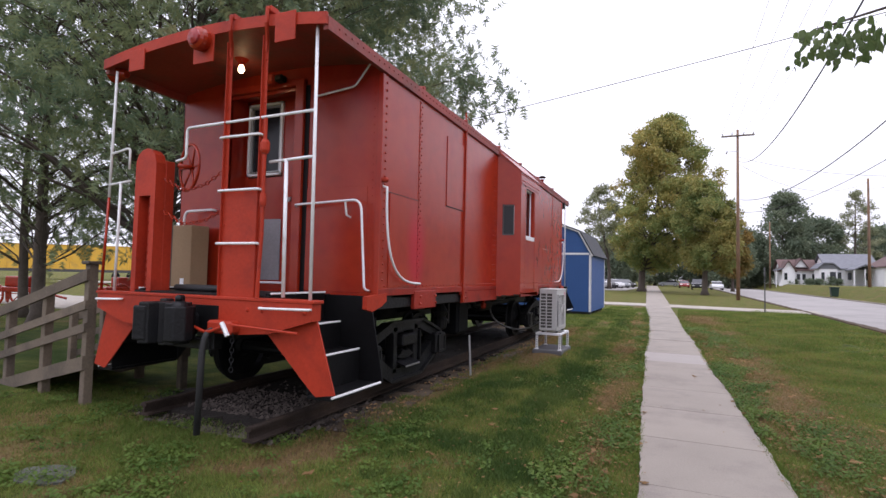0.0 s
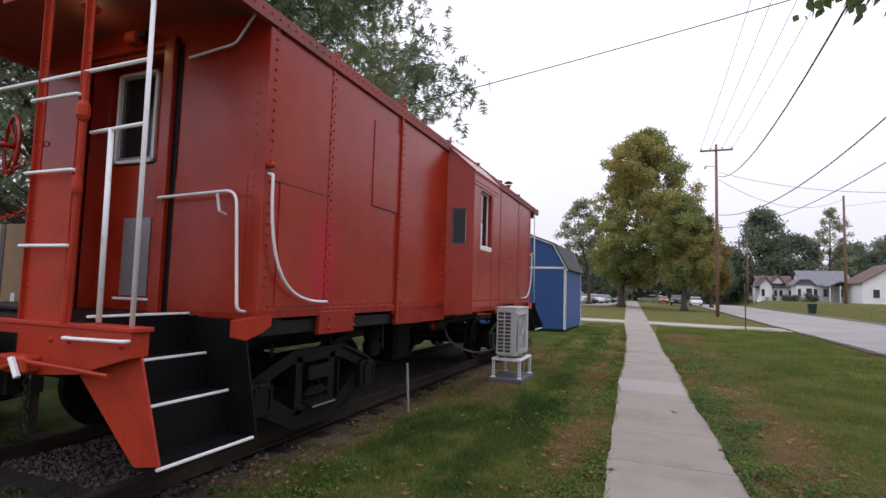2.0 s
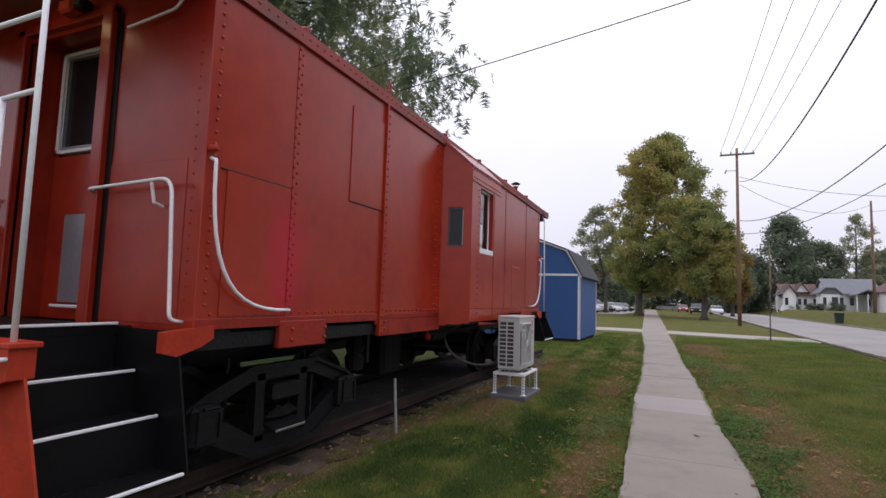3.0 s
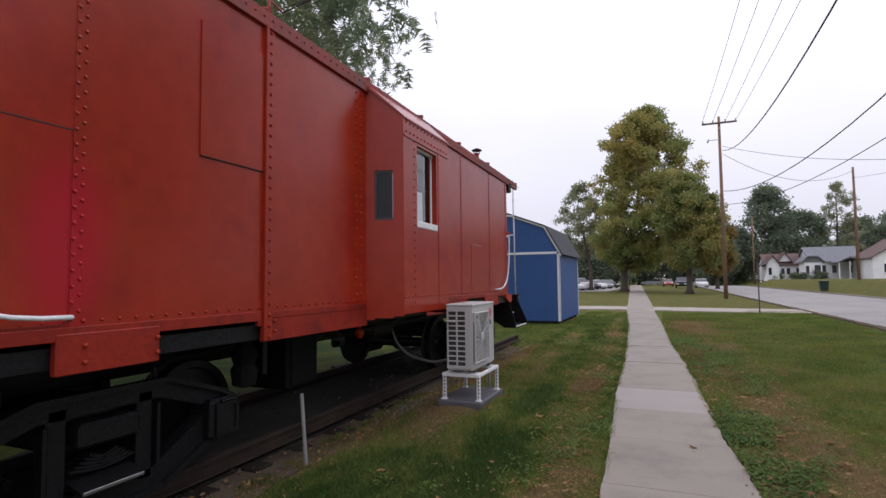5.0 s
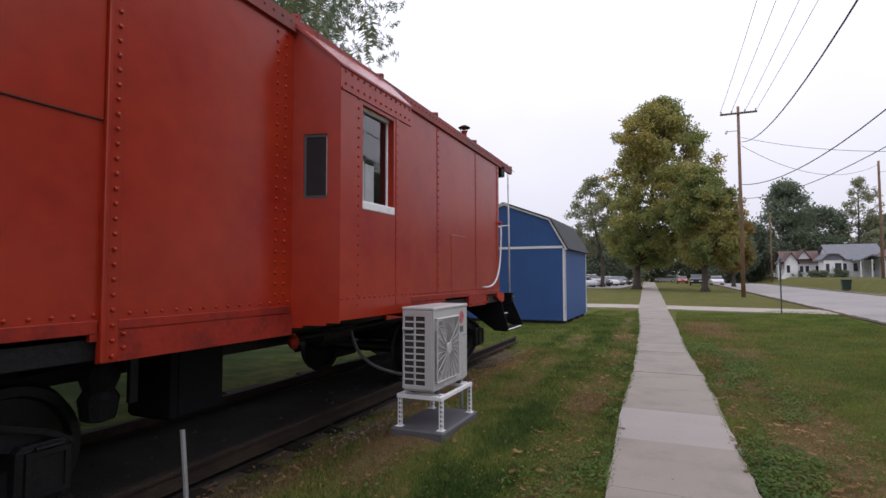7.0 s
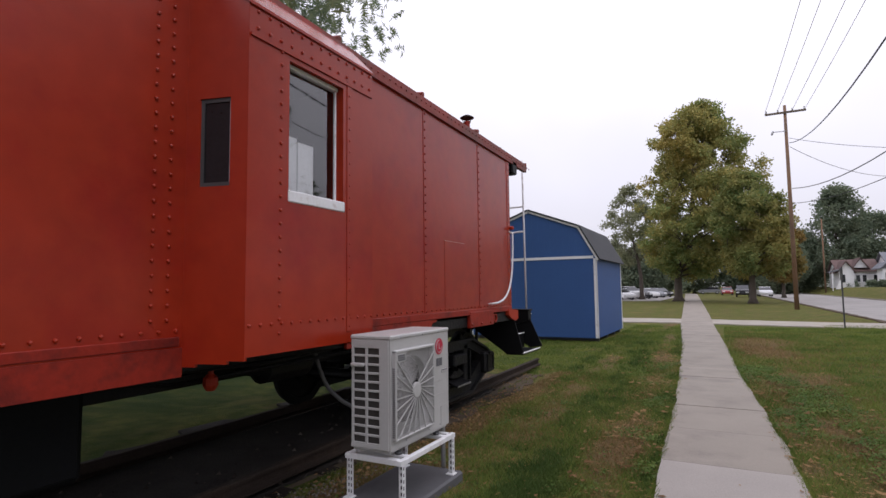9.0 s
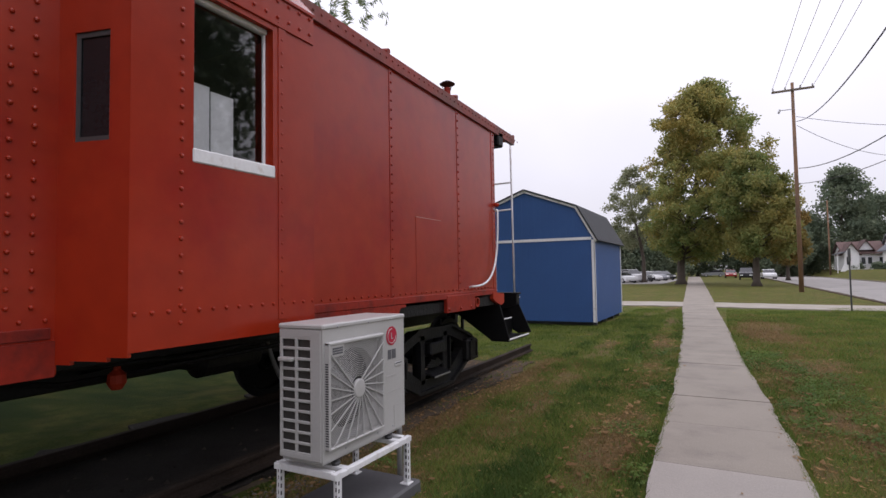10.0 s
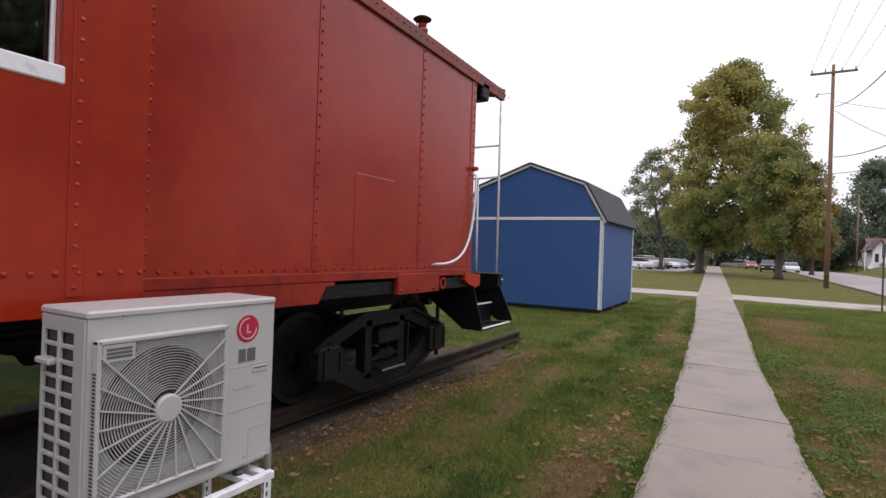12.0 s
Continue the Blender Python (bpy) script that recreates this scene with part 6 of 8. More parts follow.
    for x in (xa, xb):
        part("rail", Shape().box(x - 0.019, x + 0.019, 10.24, 11.03, zt - 0.040, zt - 0.004, 0.004), WHITE, st)
        for y in (10.27, 10.99):
            lg = part("leg", Shape().box(x - 0.021, x + 0.021, y - 0.004, y + 0.0, zp + 0.002, zt - 0.002, 0.001).box(x + 0.017, x + 0.021, y - 0.024, y + 0.018, zp + 0.002, zt - 0.002, 0.001)
                      .box(x - 0.034, x + 0.034, y - 0.034, y + 0.034, zp, zp + 0.008, 0.002), WHITE, st)
            sl = Shape()
            for k in range(6):
                z = zp + 0.035 + 0.042 * k
                sl.box(x - 0.006, x + 0.006, y - 0.0055, y - 0.004, z, z + 0.022).box(x + 0.021, x + 0.0222, y - 0.014, y - 0.004, z, z + 0.022)
            tagged(part("slot", sl, DARK_GREY, lg), kind="stuff")
    solid("equipment_pad", Shape().box(-1.40, -0.855, 10.20, 11.10, -0.05, 0.235, 0.014), mat("grey_plastic_pad", (0.085, 0.085, 0.09), 0.7, vary=0.12, scale=5), "grey pad on the ground under the outdoor unit's stand", "equipment pad")
    c = thing("conduit_pipe", "grey electrical conduit rising beside the outdoor unit", "conduit", (-1.12, 11.12, 0))
    part("pipe", Shape().tube(bent([(-1.05, 11.14, 0.0), (-1.05, 11.13, 0.62), (-1.10, 11.06, 0.70)], 0.06), 0.02, 8), GALV, c, smooth=True)


build_ac()


# ---- the blue shed ----
def build_shed():
    x1, x0, y0, y1 = -2.44, -6.75, 24.14, 28.6
    cx = (x0 + x1) / 2
    zb, ze, zk, zp = 0.10, 2.58, 3.58, 4.18
    kx = 1.62
    shed = thing("garden_shed", "blue barn-style shed with white trim and a dark shingle roof", "shed", (cx, 26.3, 0))
    prof = [(x0, zb), (x0, ze), (cx - kx, zk), (cx, zp), (cx + kx, zk), (x1, ze), (x1, zb)]
    part("front_wall", Shape().prism(prof, "y", y0, y0 + 0.05), SHED_BLUE, shed)
    part("back_wall", Shape().prism(prof, "y", y1 - 0.05, y1), SHED_BLUE, shed)
    part("side_wall", Shape().box(x1 - 0.05, x1, y0 + 0.05, y1 - 0.05, zb, ze), SHED_BLUE, shed)
    part("side_wall", Shape().box(x0, x0 + 0.05, y0 + 0.05, y1 - 0.05, zb, ze), SHED_BLUE, shed)
    # grooves of the siding as thin battens
    s = Shape()
    for i in range(1, 21):
        x = x0 + (x1 - x0) * i / 21
        u = abs(x - cx)
        top = zp - (zp - zk) * u / kx if u < kx else zk - (zk - ze) * (u - kx) / (x1 - cx - kx)
        s.box(x - 0.005, x + 0.005, y0 - 0.003, y0, zb + 0.02, top - 0.03)
    for i in range(1, 22):
        y = y0 + (y1 - y0) * i / 22
        s.box(x1, x1 + 0.003, y - 0.005, y + 0.005, zb + 0.02, ze - 0.05)
    tagged(part("siding_groove", s, SHED_BLUE, shed), kind="stuff")
    tw = 0.075
    part("corner_trim", Shape().box(x1 - tw, x1 + 0.015, y0 - 0.02, y0 - 0.002, zb, ze), WHITE, shed)
    part("corner_trim", Shape().box(x1 + 0.0, x1 + 0.018, y0 - 0.02, y0 + 0.07, zb, ze - 0.03), WHITE, shed)
    part("corner_trim", Shape().box(x0 - 0.015, x0 + tw, y0 - 0.02, y0 - 0.002, zb, ze), WHITE, shed)
    part("corner_trim", Shape().box(x1 + 0.002, x1 + 0.018, y1 - 0.08, y1, zb, ze - 0.03), WHITE, shed)
    part("band_trim", Shape().box(x0 + tw, x1 - tw, y0 - 0.018, y0 - 0.002, ze + 0.0, ze + 0.085), WHITE, shed, "white band across the gable")
    edge = [(x0 - 0.10, ze - 0.05), (cx - kx - 0.03, zk + 0.03), (cx, zp + 0.05), (cx + kx + 0.03, zk + 0.03), (x1 + 0.10, ze - 0.05)]
    for (ax, az), (bx_, bz) in zip(edge, edge[1:]):
        d = Vector((bx_ - ax, bz - az)).normalized()
        n = Vector((-d.y, d.x)) * (1 if d.x * 1 > 0 else -1)
        part("gable_trim", Shape().prism([(ax, az), (bx_, bz), (bx_ - n.x * 0.06, bz - n.y * 0.06), (ax - n.x * 0.06, az - n.y * 0.06)], "y", y0 - 0.05, y0 - 0.021), WHITE, shed)
        part("roof_slope", Shape().prism([(ax + n.x * 0.004, az + n.y * 0.004), (bx_ + n.x * 0.004, bz + n.y * 0.004), (bx_ + n.x * 0.05, bz + n.y * 0.05), (ax + n.x * 0.05, az + n.y * 0.05)], "y", y0 - 0.08, y1 + 0.08), SHINGLE, shed, "dark grey shingle roof slope")
    for y in (24.5, 25.9, 27.2, 28.3):
        part("skid", Shape().box(x0 + 0.1, x1 - 0.05, y - 0.06, y + 0.06, -0.02, zb, 0.005), DARK_GREY, shed)


build_shed()


# ---- wooden ramp beside the caboose ----
def build_ramp():
    r = thing("wooden_ramp", "weathered wooden access ramp with board railings", "ramp", (-6.2, 4.6, 0))
    def zr(x):
        return 0.60 + (x + 5.0) * 0.24       # deck height along the ramp
    for row, y in ((0, 4.45), (1, 5.65)):
        for x, top in ((-5.2, 1.60), (-6.22, zr(-6.22) + 1.0), (-7.25, zr(-7.25) + 1.0), (-8.2, zr(-8.2) + 1.0)):
            part("post", Shape().box(x - 0.05, x + 0.05, y - 0.05, y + 0.05, -0.05, top, 0.006), WOOD, r)
            if x == -5.2:
                part("post_cap", Shape().box(x - 0.075, x + 0.075, y - 0.08, y + 0.08, top, top + 0.04, 0.008), WOOD, r)
        for dz, h in ((0.98, 0.13), (0.62, 0.10), (0.36, 0.10), (-0.02, 0.16)):
            yo = y - 0.06 if row == 0 else y + 0.06
            s = Shape()
            a, b = -8.25, -5.15
            s.add([(a, yo - 0.018, zr(a) + dz - h), (b, yo - 0.018, zr(b) + dz - h), (b, yo - 0.018, zr(b) + dz), (a, yo - 0.018, zr(a) + dz),
                   (a, yo + 0.018, zr(a) + dz - h), (b, yo + 0.018, zr(b) + dz - h), (b, yo + 0.018, zr(b) + dz), (a, yo + 0.018, zr(a) + dz)],
                  [(0, 1, 2, 3), (7, 6, 5, 4), (0, 4, 5, 1), (1, 5, 6, 2), (2, 6, 7, 3), (3, 7, 4, 0)])
            part("rail_board", s, WOOD, r)
    n = 32
    for i in range(n):
        x = -8.2 + 3.05 * i / n
        part("deck_board", Shape().box(x + 0.003, x + 0.092, 4.45, 5.65, zr(x) - 0.035, zr(x), 0.004), WOOD, r)
    # it runs off at a slant from the platform
    r.matrix_basis = Matrix.Translation((-5.2, 4.45, 0)) @ pose(0, 0, 0, 0, 0, -7) @ Matrix.Translation((5.2, -4.45, 0)) @ r.matrix_basis


build_ramp()

st = thing("marker_stake", "thin pale stake standing in the gravel", "stake", (-1.93, 8.4, 0))
part("rod", Shape().tube([(-1.93, 8.42, -0.05), (-1.955, 8.38, 0.62)], 0.017, 8), GALV, st)
solid("flat_stone", Shape().prism([(-3.56, 2.98), (-3.50, 2.86), (-3.34, 2.77), (-3.10, 2.84), (-3.03, 2.92), (-3.10, 3.06), (-3.26, 3.17), (-3.45, 3.10)], "z", -0.08, -0.008), mat("dark_flat_stone", (0.090, 0.094, 0.078), 0.9, vary=0.3, scale=5, fine=40, bump=0.4), "flat grey stone slab lying in the grass", "stone")


# ---- trees ----
def tree(name, base, height, radius, leaf, count, size, label, trunk=0.3, bare=0.25, seed=1, lean=(0, 0), top=0.35, droop=0.0, long=1.6, clumps=60, wide=0.13, spray=0, favour=None):
    """A tapered trunk that forks into limbs, and a crown of many small leaves in clumps along the limbs."""
    rnd = random.Random(seed)
    rng = np.random.default_rng(seed)
    t = thing(name, label, "tree", base)
    bx_, by_, bz_ = base
    wood = Shape()
    fork = height * bare
    crown_mid = Vector((bx_ + lean[0], by_ + lean[1], bz_ + height * 0.62))
    trunk_top = Vector((bx_ + lean[0] * 0.7, by_ + lean[1] * 0.7, bz_ + height * 0.88))
    base_v = Vector((bx_, by_, bz_ - 0.1))
    mid = base_v.lerp(trunk_top, 0.4) + Vector((rnd.uniform(-0.2, 0.2), rnd.uniform(-0.2, 0.2), 0))
    line = [base_v, base_v + Vector((0, 0, 0.4)), base_v.lerp(mid, 0.6), mid, mid.lerp(trunk_top, 0.5), trunk_top]
    k = len(wood.v)
    wood.tube(line, trunk, 9, trunk * 0.12)
    for i in range(9):
        p = Vector(wood.v[k + i])
        wood.v[k + i] = tuple(base_v + (p - base_v) * 1.45)
    centres = []
    for i in range(clumps):
        h = rnd.random() ** 0.85
        z = bz_ + fork + (height - fork) * h
        u = (z - bz_ - fork) / (height - fork)
        ring = radius * (top + (1 - top) * math.sin(min(1.0, (1.0 - u) * 1.25) * math.pi / 2)) * (0.55 + 0.45 * min(1, u * 4))
        a = rnd.uniform(0, 2 * math.pi)
        q = ring * math.sqrt(rnd.uniform(0.12, 1.0)) * rnd.uniform(0.85, 1.12)
        axis = base_v.lerp(trunk_top, min(1, (z - bz_) / (height * 0.88)))
        c = Vector((axis.x + q * math.cos(a), axis.y + q * math.sin(a), z))
        centres.append(c)
        f = max(0.12, min(0.92, (z - bz_) / (height * 0.88) - 0.12 - 0.10 * q / radius))
        root = base_v.lerp(trunk_top, f)
        bend = root.lerp(c, 0.5) + Vector((0, 0, 0.10 * (c - root).length))
        rr = trunk * (0.26 - 0.18 * f) * rnd.uniform(0.5, 1.2) * (1.0 if i % 4 == 0 else 0.35)
        jog = [Vector((rnd.uniform(-1, 1), rnd.uniform(-1, 1), rnd.uniform(-0.6, 0.6))) * 0.07 * (c - root).length for _ in range(3)]
        wood.tube([root, root.lerp(bend, 0.5) + jog[0], bend + jog[1], bend.lerp(c, 0.6) + jog[2], c], rr, 5, rr * 0.2, close=False)
    part("trunk", wood, BARK, t, smooth=True)
    C = np.array([tuple(c) for c in centres])
    share = np.ones(len(C))
    if favour:
        # the sunnier side carries more leaves
        share = 0.6 + 2.4 * np.clip(((C[:, :2] - np.array([bx_, by_])) @ np.array(favour)) / radius, 0, 1)
    per = rng.choice(len(C), count, p=share / share.sum())
    spread = radius * wide * (1 + 0.5 * rng.random(len(C)))
    off = np.clip(rng.normal(0, 1, (count, 3)), -1.7, 1.7) * spread[per][:, None] * np.array([1.0, 1.0, 0.62])
    P = C[per] + off
    if droop:
        P[:, 2] -= droop * (np.hypot(off[:, 0], off[:, 1]) / spread[per]) * rng.random(count)
    U = rng.normal(0, 1, (count, 3))
    U[:, 2] -= 0.5 + droop
    U /= np.linalg.norm(U, axis=1)[:, None]
    W = np.cross(U, rng.normal(0, 1, (count, 3)))
    W /= np.linalg.norm(W, axis=1)[:, None] + 1e-9
    if spray:
        # compound leaves: leaflets stand out on both sides of a drooping stalk
        stalk, step = (np.arange(count) // spray) * spray, (np.arange(count) % spray) / spray
        way, across = U[stalk], W[stalk]
        side = np.where(np.arange(count) % 2, 1.0, -1.0)[:, None]
        P = P[stalk] + way * (step * size * 6.5)[:, None] + rng.normal(0, size * 0.12, (count, 3))
        U = across * side + 0.35 * way + rng.normal(0, 0.22, (count, 3))
        U /= np.linalg.norm(U, axis=1)[:, None]
        W = np.cross(U, np.cross(way, across) + rng.normal(0, 0.3, (count, 3)))
        W /= np.linalg.norm(W, axis=1)[:, None] + 1e-9
    sz = size * (0.6 + 0.8 * rng.random(count))[:, None]
    if spray:
        V, n = np.stack([P - W * sz * 0.36, P + W * sz * 0.36, P + U * sz * long], 1).reshape(-1, 3), 3
    else:
        V, n = np.stack([P, P + U * sz * long * 0.5 + W * sz * 0.5, P + U * sz * long, P + U * sz * long * 0.5 - W * sz * 0.5], 1).reshape(-1, 3), 4
    me = bpy.data.meshes.new("crown")
    me.vertices.add(len(V))
    me.vertices.foreach_set("co", V.ravel())
    me.loops.add(n * count)
    me.loops.foreach_set("vertex_index", np.arange(n * count, dtype=np.int32))
    me.polygons.add(count)
    me.polygons.foreach_set("loop_start", np.arange(0, n * count, n, dtype=np.int32))
    me.materials.append(leaf)
    me.update(calc_edges=True)
    ob = new("crown", me)
    ob.parent, ob.matrix_parent_inverse = t, t.matrix_basis.inverted()
    return t


tree("honey_locust_tree", (-15.2, 9.4, 0), 15.0, 8.0, LEAF_LOCUST, 130000, 0.048, "large green honey locust with feathery leaves", 0.21, 0.19, 3, droop=0.5, long=2.4, clumps=200, wide=0.085, spray=18)
tree("honey_locust_tree", (-10.4, 8.9, 0), 14.0, 7.5, LEAF_LOCUST, 350000, 0.043, "tall green honey locust reaching over the caboose", 0.33, 0.27, 5, lean=(1.3, 1.8), droop=0.6, long=2.4, clumps=300, wide=0.068, spray=18, favour=(0.9, 0.43))
tree("honey_locust_tree", (-17.4, 10.2, 0), 12.5, 4.5, LEAF_LOCUST, 60000, 0.048, "slender honey locust behind the ramp", 0.17, 0.20, 41, droop=0.5, long=2.4, clumps=90, wide=0.1, spray=18)
tree("honey_locust_tree", (-17.0, 21.0, 0), 15.0, 5.6, LEAF_LOCUST, 180000, 0.058, "tall green honey locust with drooping branches behind the caboose", 0.34, 0.3, 8, lean=(0.3, -1.0), droop=0.7, long=2.4, clumps=150, wide=0.09, spray=18)


def broad_tree(name, base, outline, leaf, count, size, label, trunk, fork, seed, clumps=200, puff=(0.5, 1.0), rough=0.22):
    """A spreading tree: outline gives (height, offset of the crown's middle, radius) from the bottom of the crown to its top."""
    rnd, rng = random.Random(seed), np.random.default_rng(seed)
    t = thing(name, label, "tree", base)
    bx_, by_, bz_ = base
    mids, radii = [(z, o) for z, o, r in outline], [(z, r) for z, o, r in outline]
    top = outline[-1][0]
    wood = Shape()
    spine = [Vector((bx_, by_, bz_ - 0.1)), Vector((bx_, by_, bz_ + 0.5)), Vector((bx_ + 0.05 * between(mids, fork), by_, bz_ + fork))]
    for k in range(1, 6):
        z = fork + (top * 0.93 - fork) * k / 5
        spine.append(Vector((bx_ + between(mids, z) * min(1.0, 0.3 + 0.2 * k) + rnd.uniform(-0.2, 0.2), by_ + rnd.uniform(-0.3, 0.3), bz_ + z)))
    wood.tube(spine, trunk, 10, trunk * 0.1)
    for i in range(10):
        p = Vector(wood.v[i])
        wood.v[i] = tuple(spine[0] + (p - spine[0]) * 1.5)

    def on_spine(z):
        for a, b in zip(spine, spine[1:]):
            if z <= b.z:
                return a.lerp(b, max(0.0, (z - a.z) / (b.z - a.z)))
        return spine[-1]
    boughs = []
    for i in range(max(10, clumps // 12)):
        z = outline[0][0] + (top - outline[0][0]) * ((i + rnd.random()) / max(10, clumps // 12)) ** 0.9
        a = i * 2.4 + rnd.uniform(-0.4, 0.4)
        r = between(radii, z) * rnd.uniform(0.55, 0.8)
        tip = Vector((bx_ + between(mids, z) + r * math.cos(a), by_ + r * math.sin(a), bz_ + z))
        root = on_spine(bz_ + max(fork, z - 0.45 * r - 0.8))
        mid = root.lerp(tip, 0.5) + Vector((rnd.uniform(-0.3, 0.3), rnd.uniform(-0.3, 0.3), 0.08 * r))
        w = trunk * 0.30 * (1 - 0.7 * z / top)
        wood.tube([root, mid, tip], w, 6, w * 0.25, close=False)
        boughs.append((mid, tip))
    C = []
    for i in range(clumps):
        z = outline[0][0] + (top - outline[0][0]) * rnd.random()
        a = rnd.uniform(0, 2 * math.pi)
        lump = 1 + rough * noise.noise((math.cos(a) * 1.5 + seed, math.sin(a) * 1.5, z * 0.32)) * 2 + rough * 0.6 * noise.noise((math.cos(a) * 4, math.sin(a) * 4 + seed, z * 0.8))
        r = max(0.2, between(radii, z) * lump * math.sqrt(rnd.uniform(0.10, 1.0)))
        c = Vector((bx_ + between(mids, z) + r * math.cos(a), by_ + r * math.sin(a), bz_ + z))
        near = min((q for pair in boughs for q in pair), key=lambda q: (q - c).length)
        wood.tube([near, near.lerp(c, 0.55) + Vector((rnd.uniform(-0.2, 0.2), rnd.uniform(-0.2, 0.2), 0.12)), c], 0.035, 4, 0.012, close=False)
        C.append(tuple(c))
    part("trunk", wood, BARK, t, smooth=True)
    C = np.array(C)
    reach = rng.uniform(puff[0], puff[1], len(C))
    per = rng.choice(len(C), count, p=reach ** 2 / (reach ** 2).sum())
    D = rng.normal(0, 1, (count, 3))
    D /= np.linalg.norm(D, axis=1)[:, None]
    P = C[per] + D * (reach[per] * rng.random(count) ** 0.55)[:, None] * np.array([1.0, 1.0, 0.75]) + rng.normal(0, 0.13, (count, 3))
    U = D + rng.normal(0, 0.7, (count, 3))
    U[:, 2] -= 0.55
    U /= np.linalg.norm(U, axis=1)[:, None]
    W = np.cross(U, rng.normal(0, 1, (count, 3)))
    W /= np.linalg.norm(W, axis=1)[:, None] + 1e-9
    sz = size * (0.6 + 0.8 * rng.random(count))[:, None]
    V = np.stack([P, P + U * sz * 0.55 + W * sz * 0.5, P + U * sz * 1.15, P + U * sz * 0.55 - W * sz * 0.5], 1).reshape(-1, 3)
    me = bpy.data.meshes.new("crown")
    me.vertices.add(len(V))
    me.vertices.foreach_set("co", V.ravel())
    me.loops.add(4 * count)
    me.loops.foreach_set("vertex_index", np.arange(4 * count, dtype=np.int32))
    me.polygons.add(count)
    me.polygons.foreach_set("loop_start", np.arange(0, 4 * count, 4, dtype=np.int32))
    me.materials.append(leaf)
    me.update(calc_edges=True)
    ob = new("crown", me)
    ob.parent, ob.matrix_parent_inverse = t, t.matrix_basis.inverted()
    return t


broad_tree("maple_tree", (3.55, 66.0, 0), ((2.9, 0.3, 1.9), (4.2, 0.2, 3.0), (6.5, 0.1, 3.3), (9.0, 0.0, 2.8), (11.0, -0.1, 1.9), (12.3, -0.4, 0.8)), LEAF_GREEN_MAPLE, 48000, 0.165,
           "broad maple with green and yellow autumn leaves by the sidewalk", 0.36, 2.4, 11, 230, (0.4, 0.9), 0.3)
broad_tree("maple_tree", (-3.55, 75.0, 0), ((2.9, 1.2, 2.4), (4.6, 1.5, 4.2), (7.5, 2.2, 5.9), (11.0, 2.7, 6.6), (13.5, 2.6, 6.0), (15.5, 2.4, 4.9), (17.5, 2.3, 4.4), (19.8, 2.4, 3.8), (21.3, 2.8, 2.6), (22.5, 3.2, 1.0)), LEAF_MAPLE, 88000, 0.21,
           "tall maple with yellowing leaves beside the sidewalk", 0.52, 2.8, 12, 520, (0.45, 1.05), 0.36)
broad_tree("maple_tree", (-8.7, 84.0, 0), ((5.0, -0.8, 1.8), (8.0, -1.2, 3.2), (11.0, -1.5, 3.3), (13.5, -1.5, 2.6), (15.5, -1.0, 1.0)), LEAF_PALE, 12000, 0.20,
           "thin yellow-green tree with bare limbs showing", 0.32, 3.0, 19, 90, (0.4, 0.9))
broad_tree("small_tree", (8.3, 92.0, 0), ((2.6, 0, 1.6), (4.5, 0, 2.6), (8.0, -0.3, 2.5), (11.0, -0.4, 1.6), (12.0, -0.4, 0.5)), LEAF_ORANGE, 17000, 0.22, "orange-brown autumn tree behind the maple", 0.26, 2.2, 14, 70, (0.45, 0.9))
rnd = random.Random(21)
for x, y, h, r, lf, lb in ((13.5, 140, 13.5, 4.5, LEAF_DARK, "dark green tree behind the houses"), (21.0, 134, 20.0, 4.6, LEAF_DARK, "tall dark tree behind the houses"), (27.4, 138, 14.5, 5.5, LEAF_DARK, "dark green tree behind the houses"),
                           (34.2, 136, 20.5, 3.9, LEAF_PALE, "tall pale thinly leaved tree behind the houses"), (41, 148, 13, 6, LEAF_DARK, "dark green tree behind the houses"), (50, 150, 16, 8, LEAF_DARK, "dark green tree behind the houses"), (62, 150, 17, 9, LEAF_DARK, "dark green tree behind the houses"), (-22, 130, 9.5, 6, LEAF_DARK, "dark green tree past the parked cars"),
                           (-32, 130, 9, 7, LEAF_DARK, "dark green tree past the parked cars"), (-14, 128, 11, 5.5, LEAF_DARK, "dark green tree at the end of the walk"), (-5, 150, 13, 7, LEAF_DARK, "dark green tree at the end of the walk"), (6.5, 150, 12, 6, LEAF_DARK, "dark green tree at the end of the street"),
                           (-42, 120, 9, 7, LEAF_DARK, "dark green tree past the parked cars"), (10.5, 128, 11, 4.5, LEAF_DARK, "dark green tree down the street"), (16.5, 150, 13, 5, LEAF_DARK, "dark green tree behind the houses"), (-18, 110, 9, 5, LEAF_DARK, "dark green tree past the parked cars"), (-11, 112, 8, 4.5, LEAF_DARK, "dark green tree past the parked cars")):
    seed = rnd.randrange(999)
    dense = lf == LEAF_DARK
    broad_tree("background_tree", (x, y, 1.2 if x > 17 else 0), ((h * 0.10, 0, r * 0.55), (h * 0.28, 0, r), (h * 0.62, 0.04 * r, r * 0.95), (h * 0.85, 0.1 * r, r * 0.6), (h * 0.97, 0.1 * r, r * 0.15)), lf, 17000 if dense else 9000, 0.36 if dense else 0.22, lb, 0.4, h * 0.09, seed, 170 if dense else 120, (1.1, 2.1) if dense else (0.4, 0.9), 0.2)
for x, y, h, r in ((20.5, 23, 17, 7), (30, 14, 14, 7), (24, 48, 12, 5)):
    tree("street_tree", (x, y, 0.4), h, r, LEAF_DARK, 14000, 0.28, "green tree on the lots across the street", 0.35, 0.2, rnd.randrange(999), clumps=50)


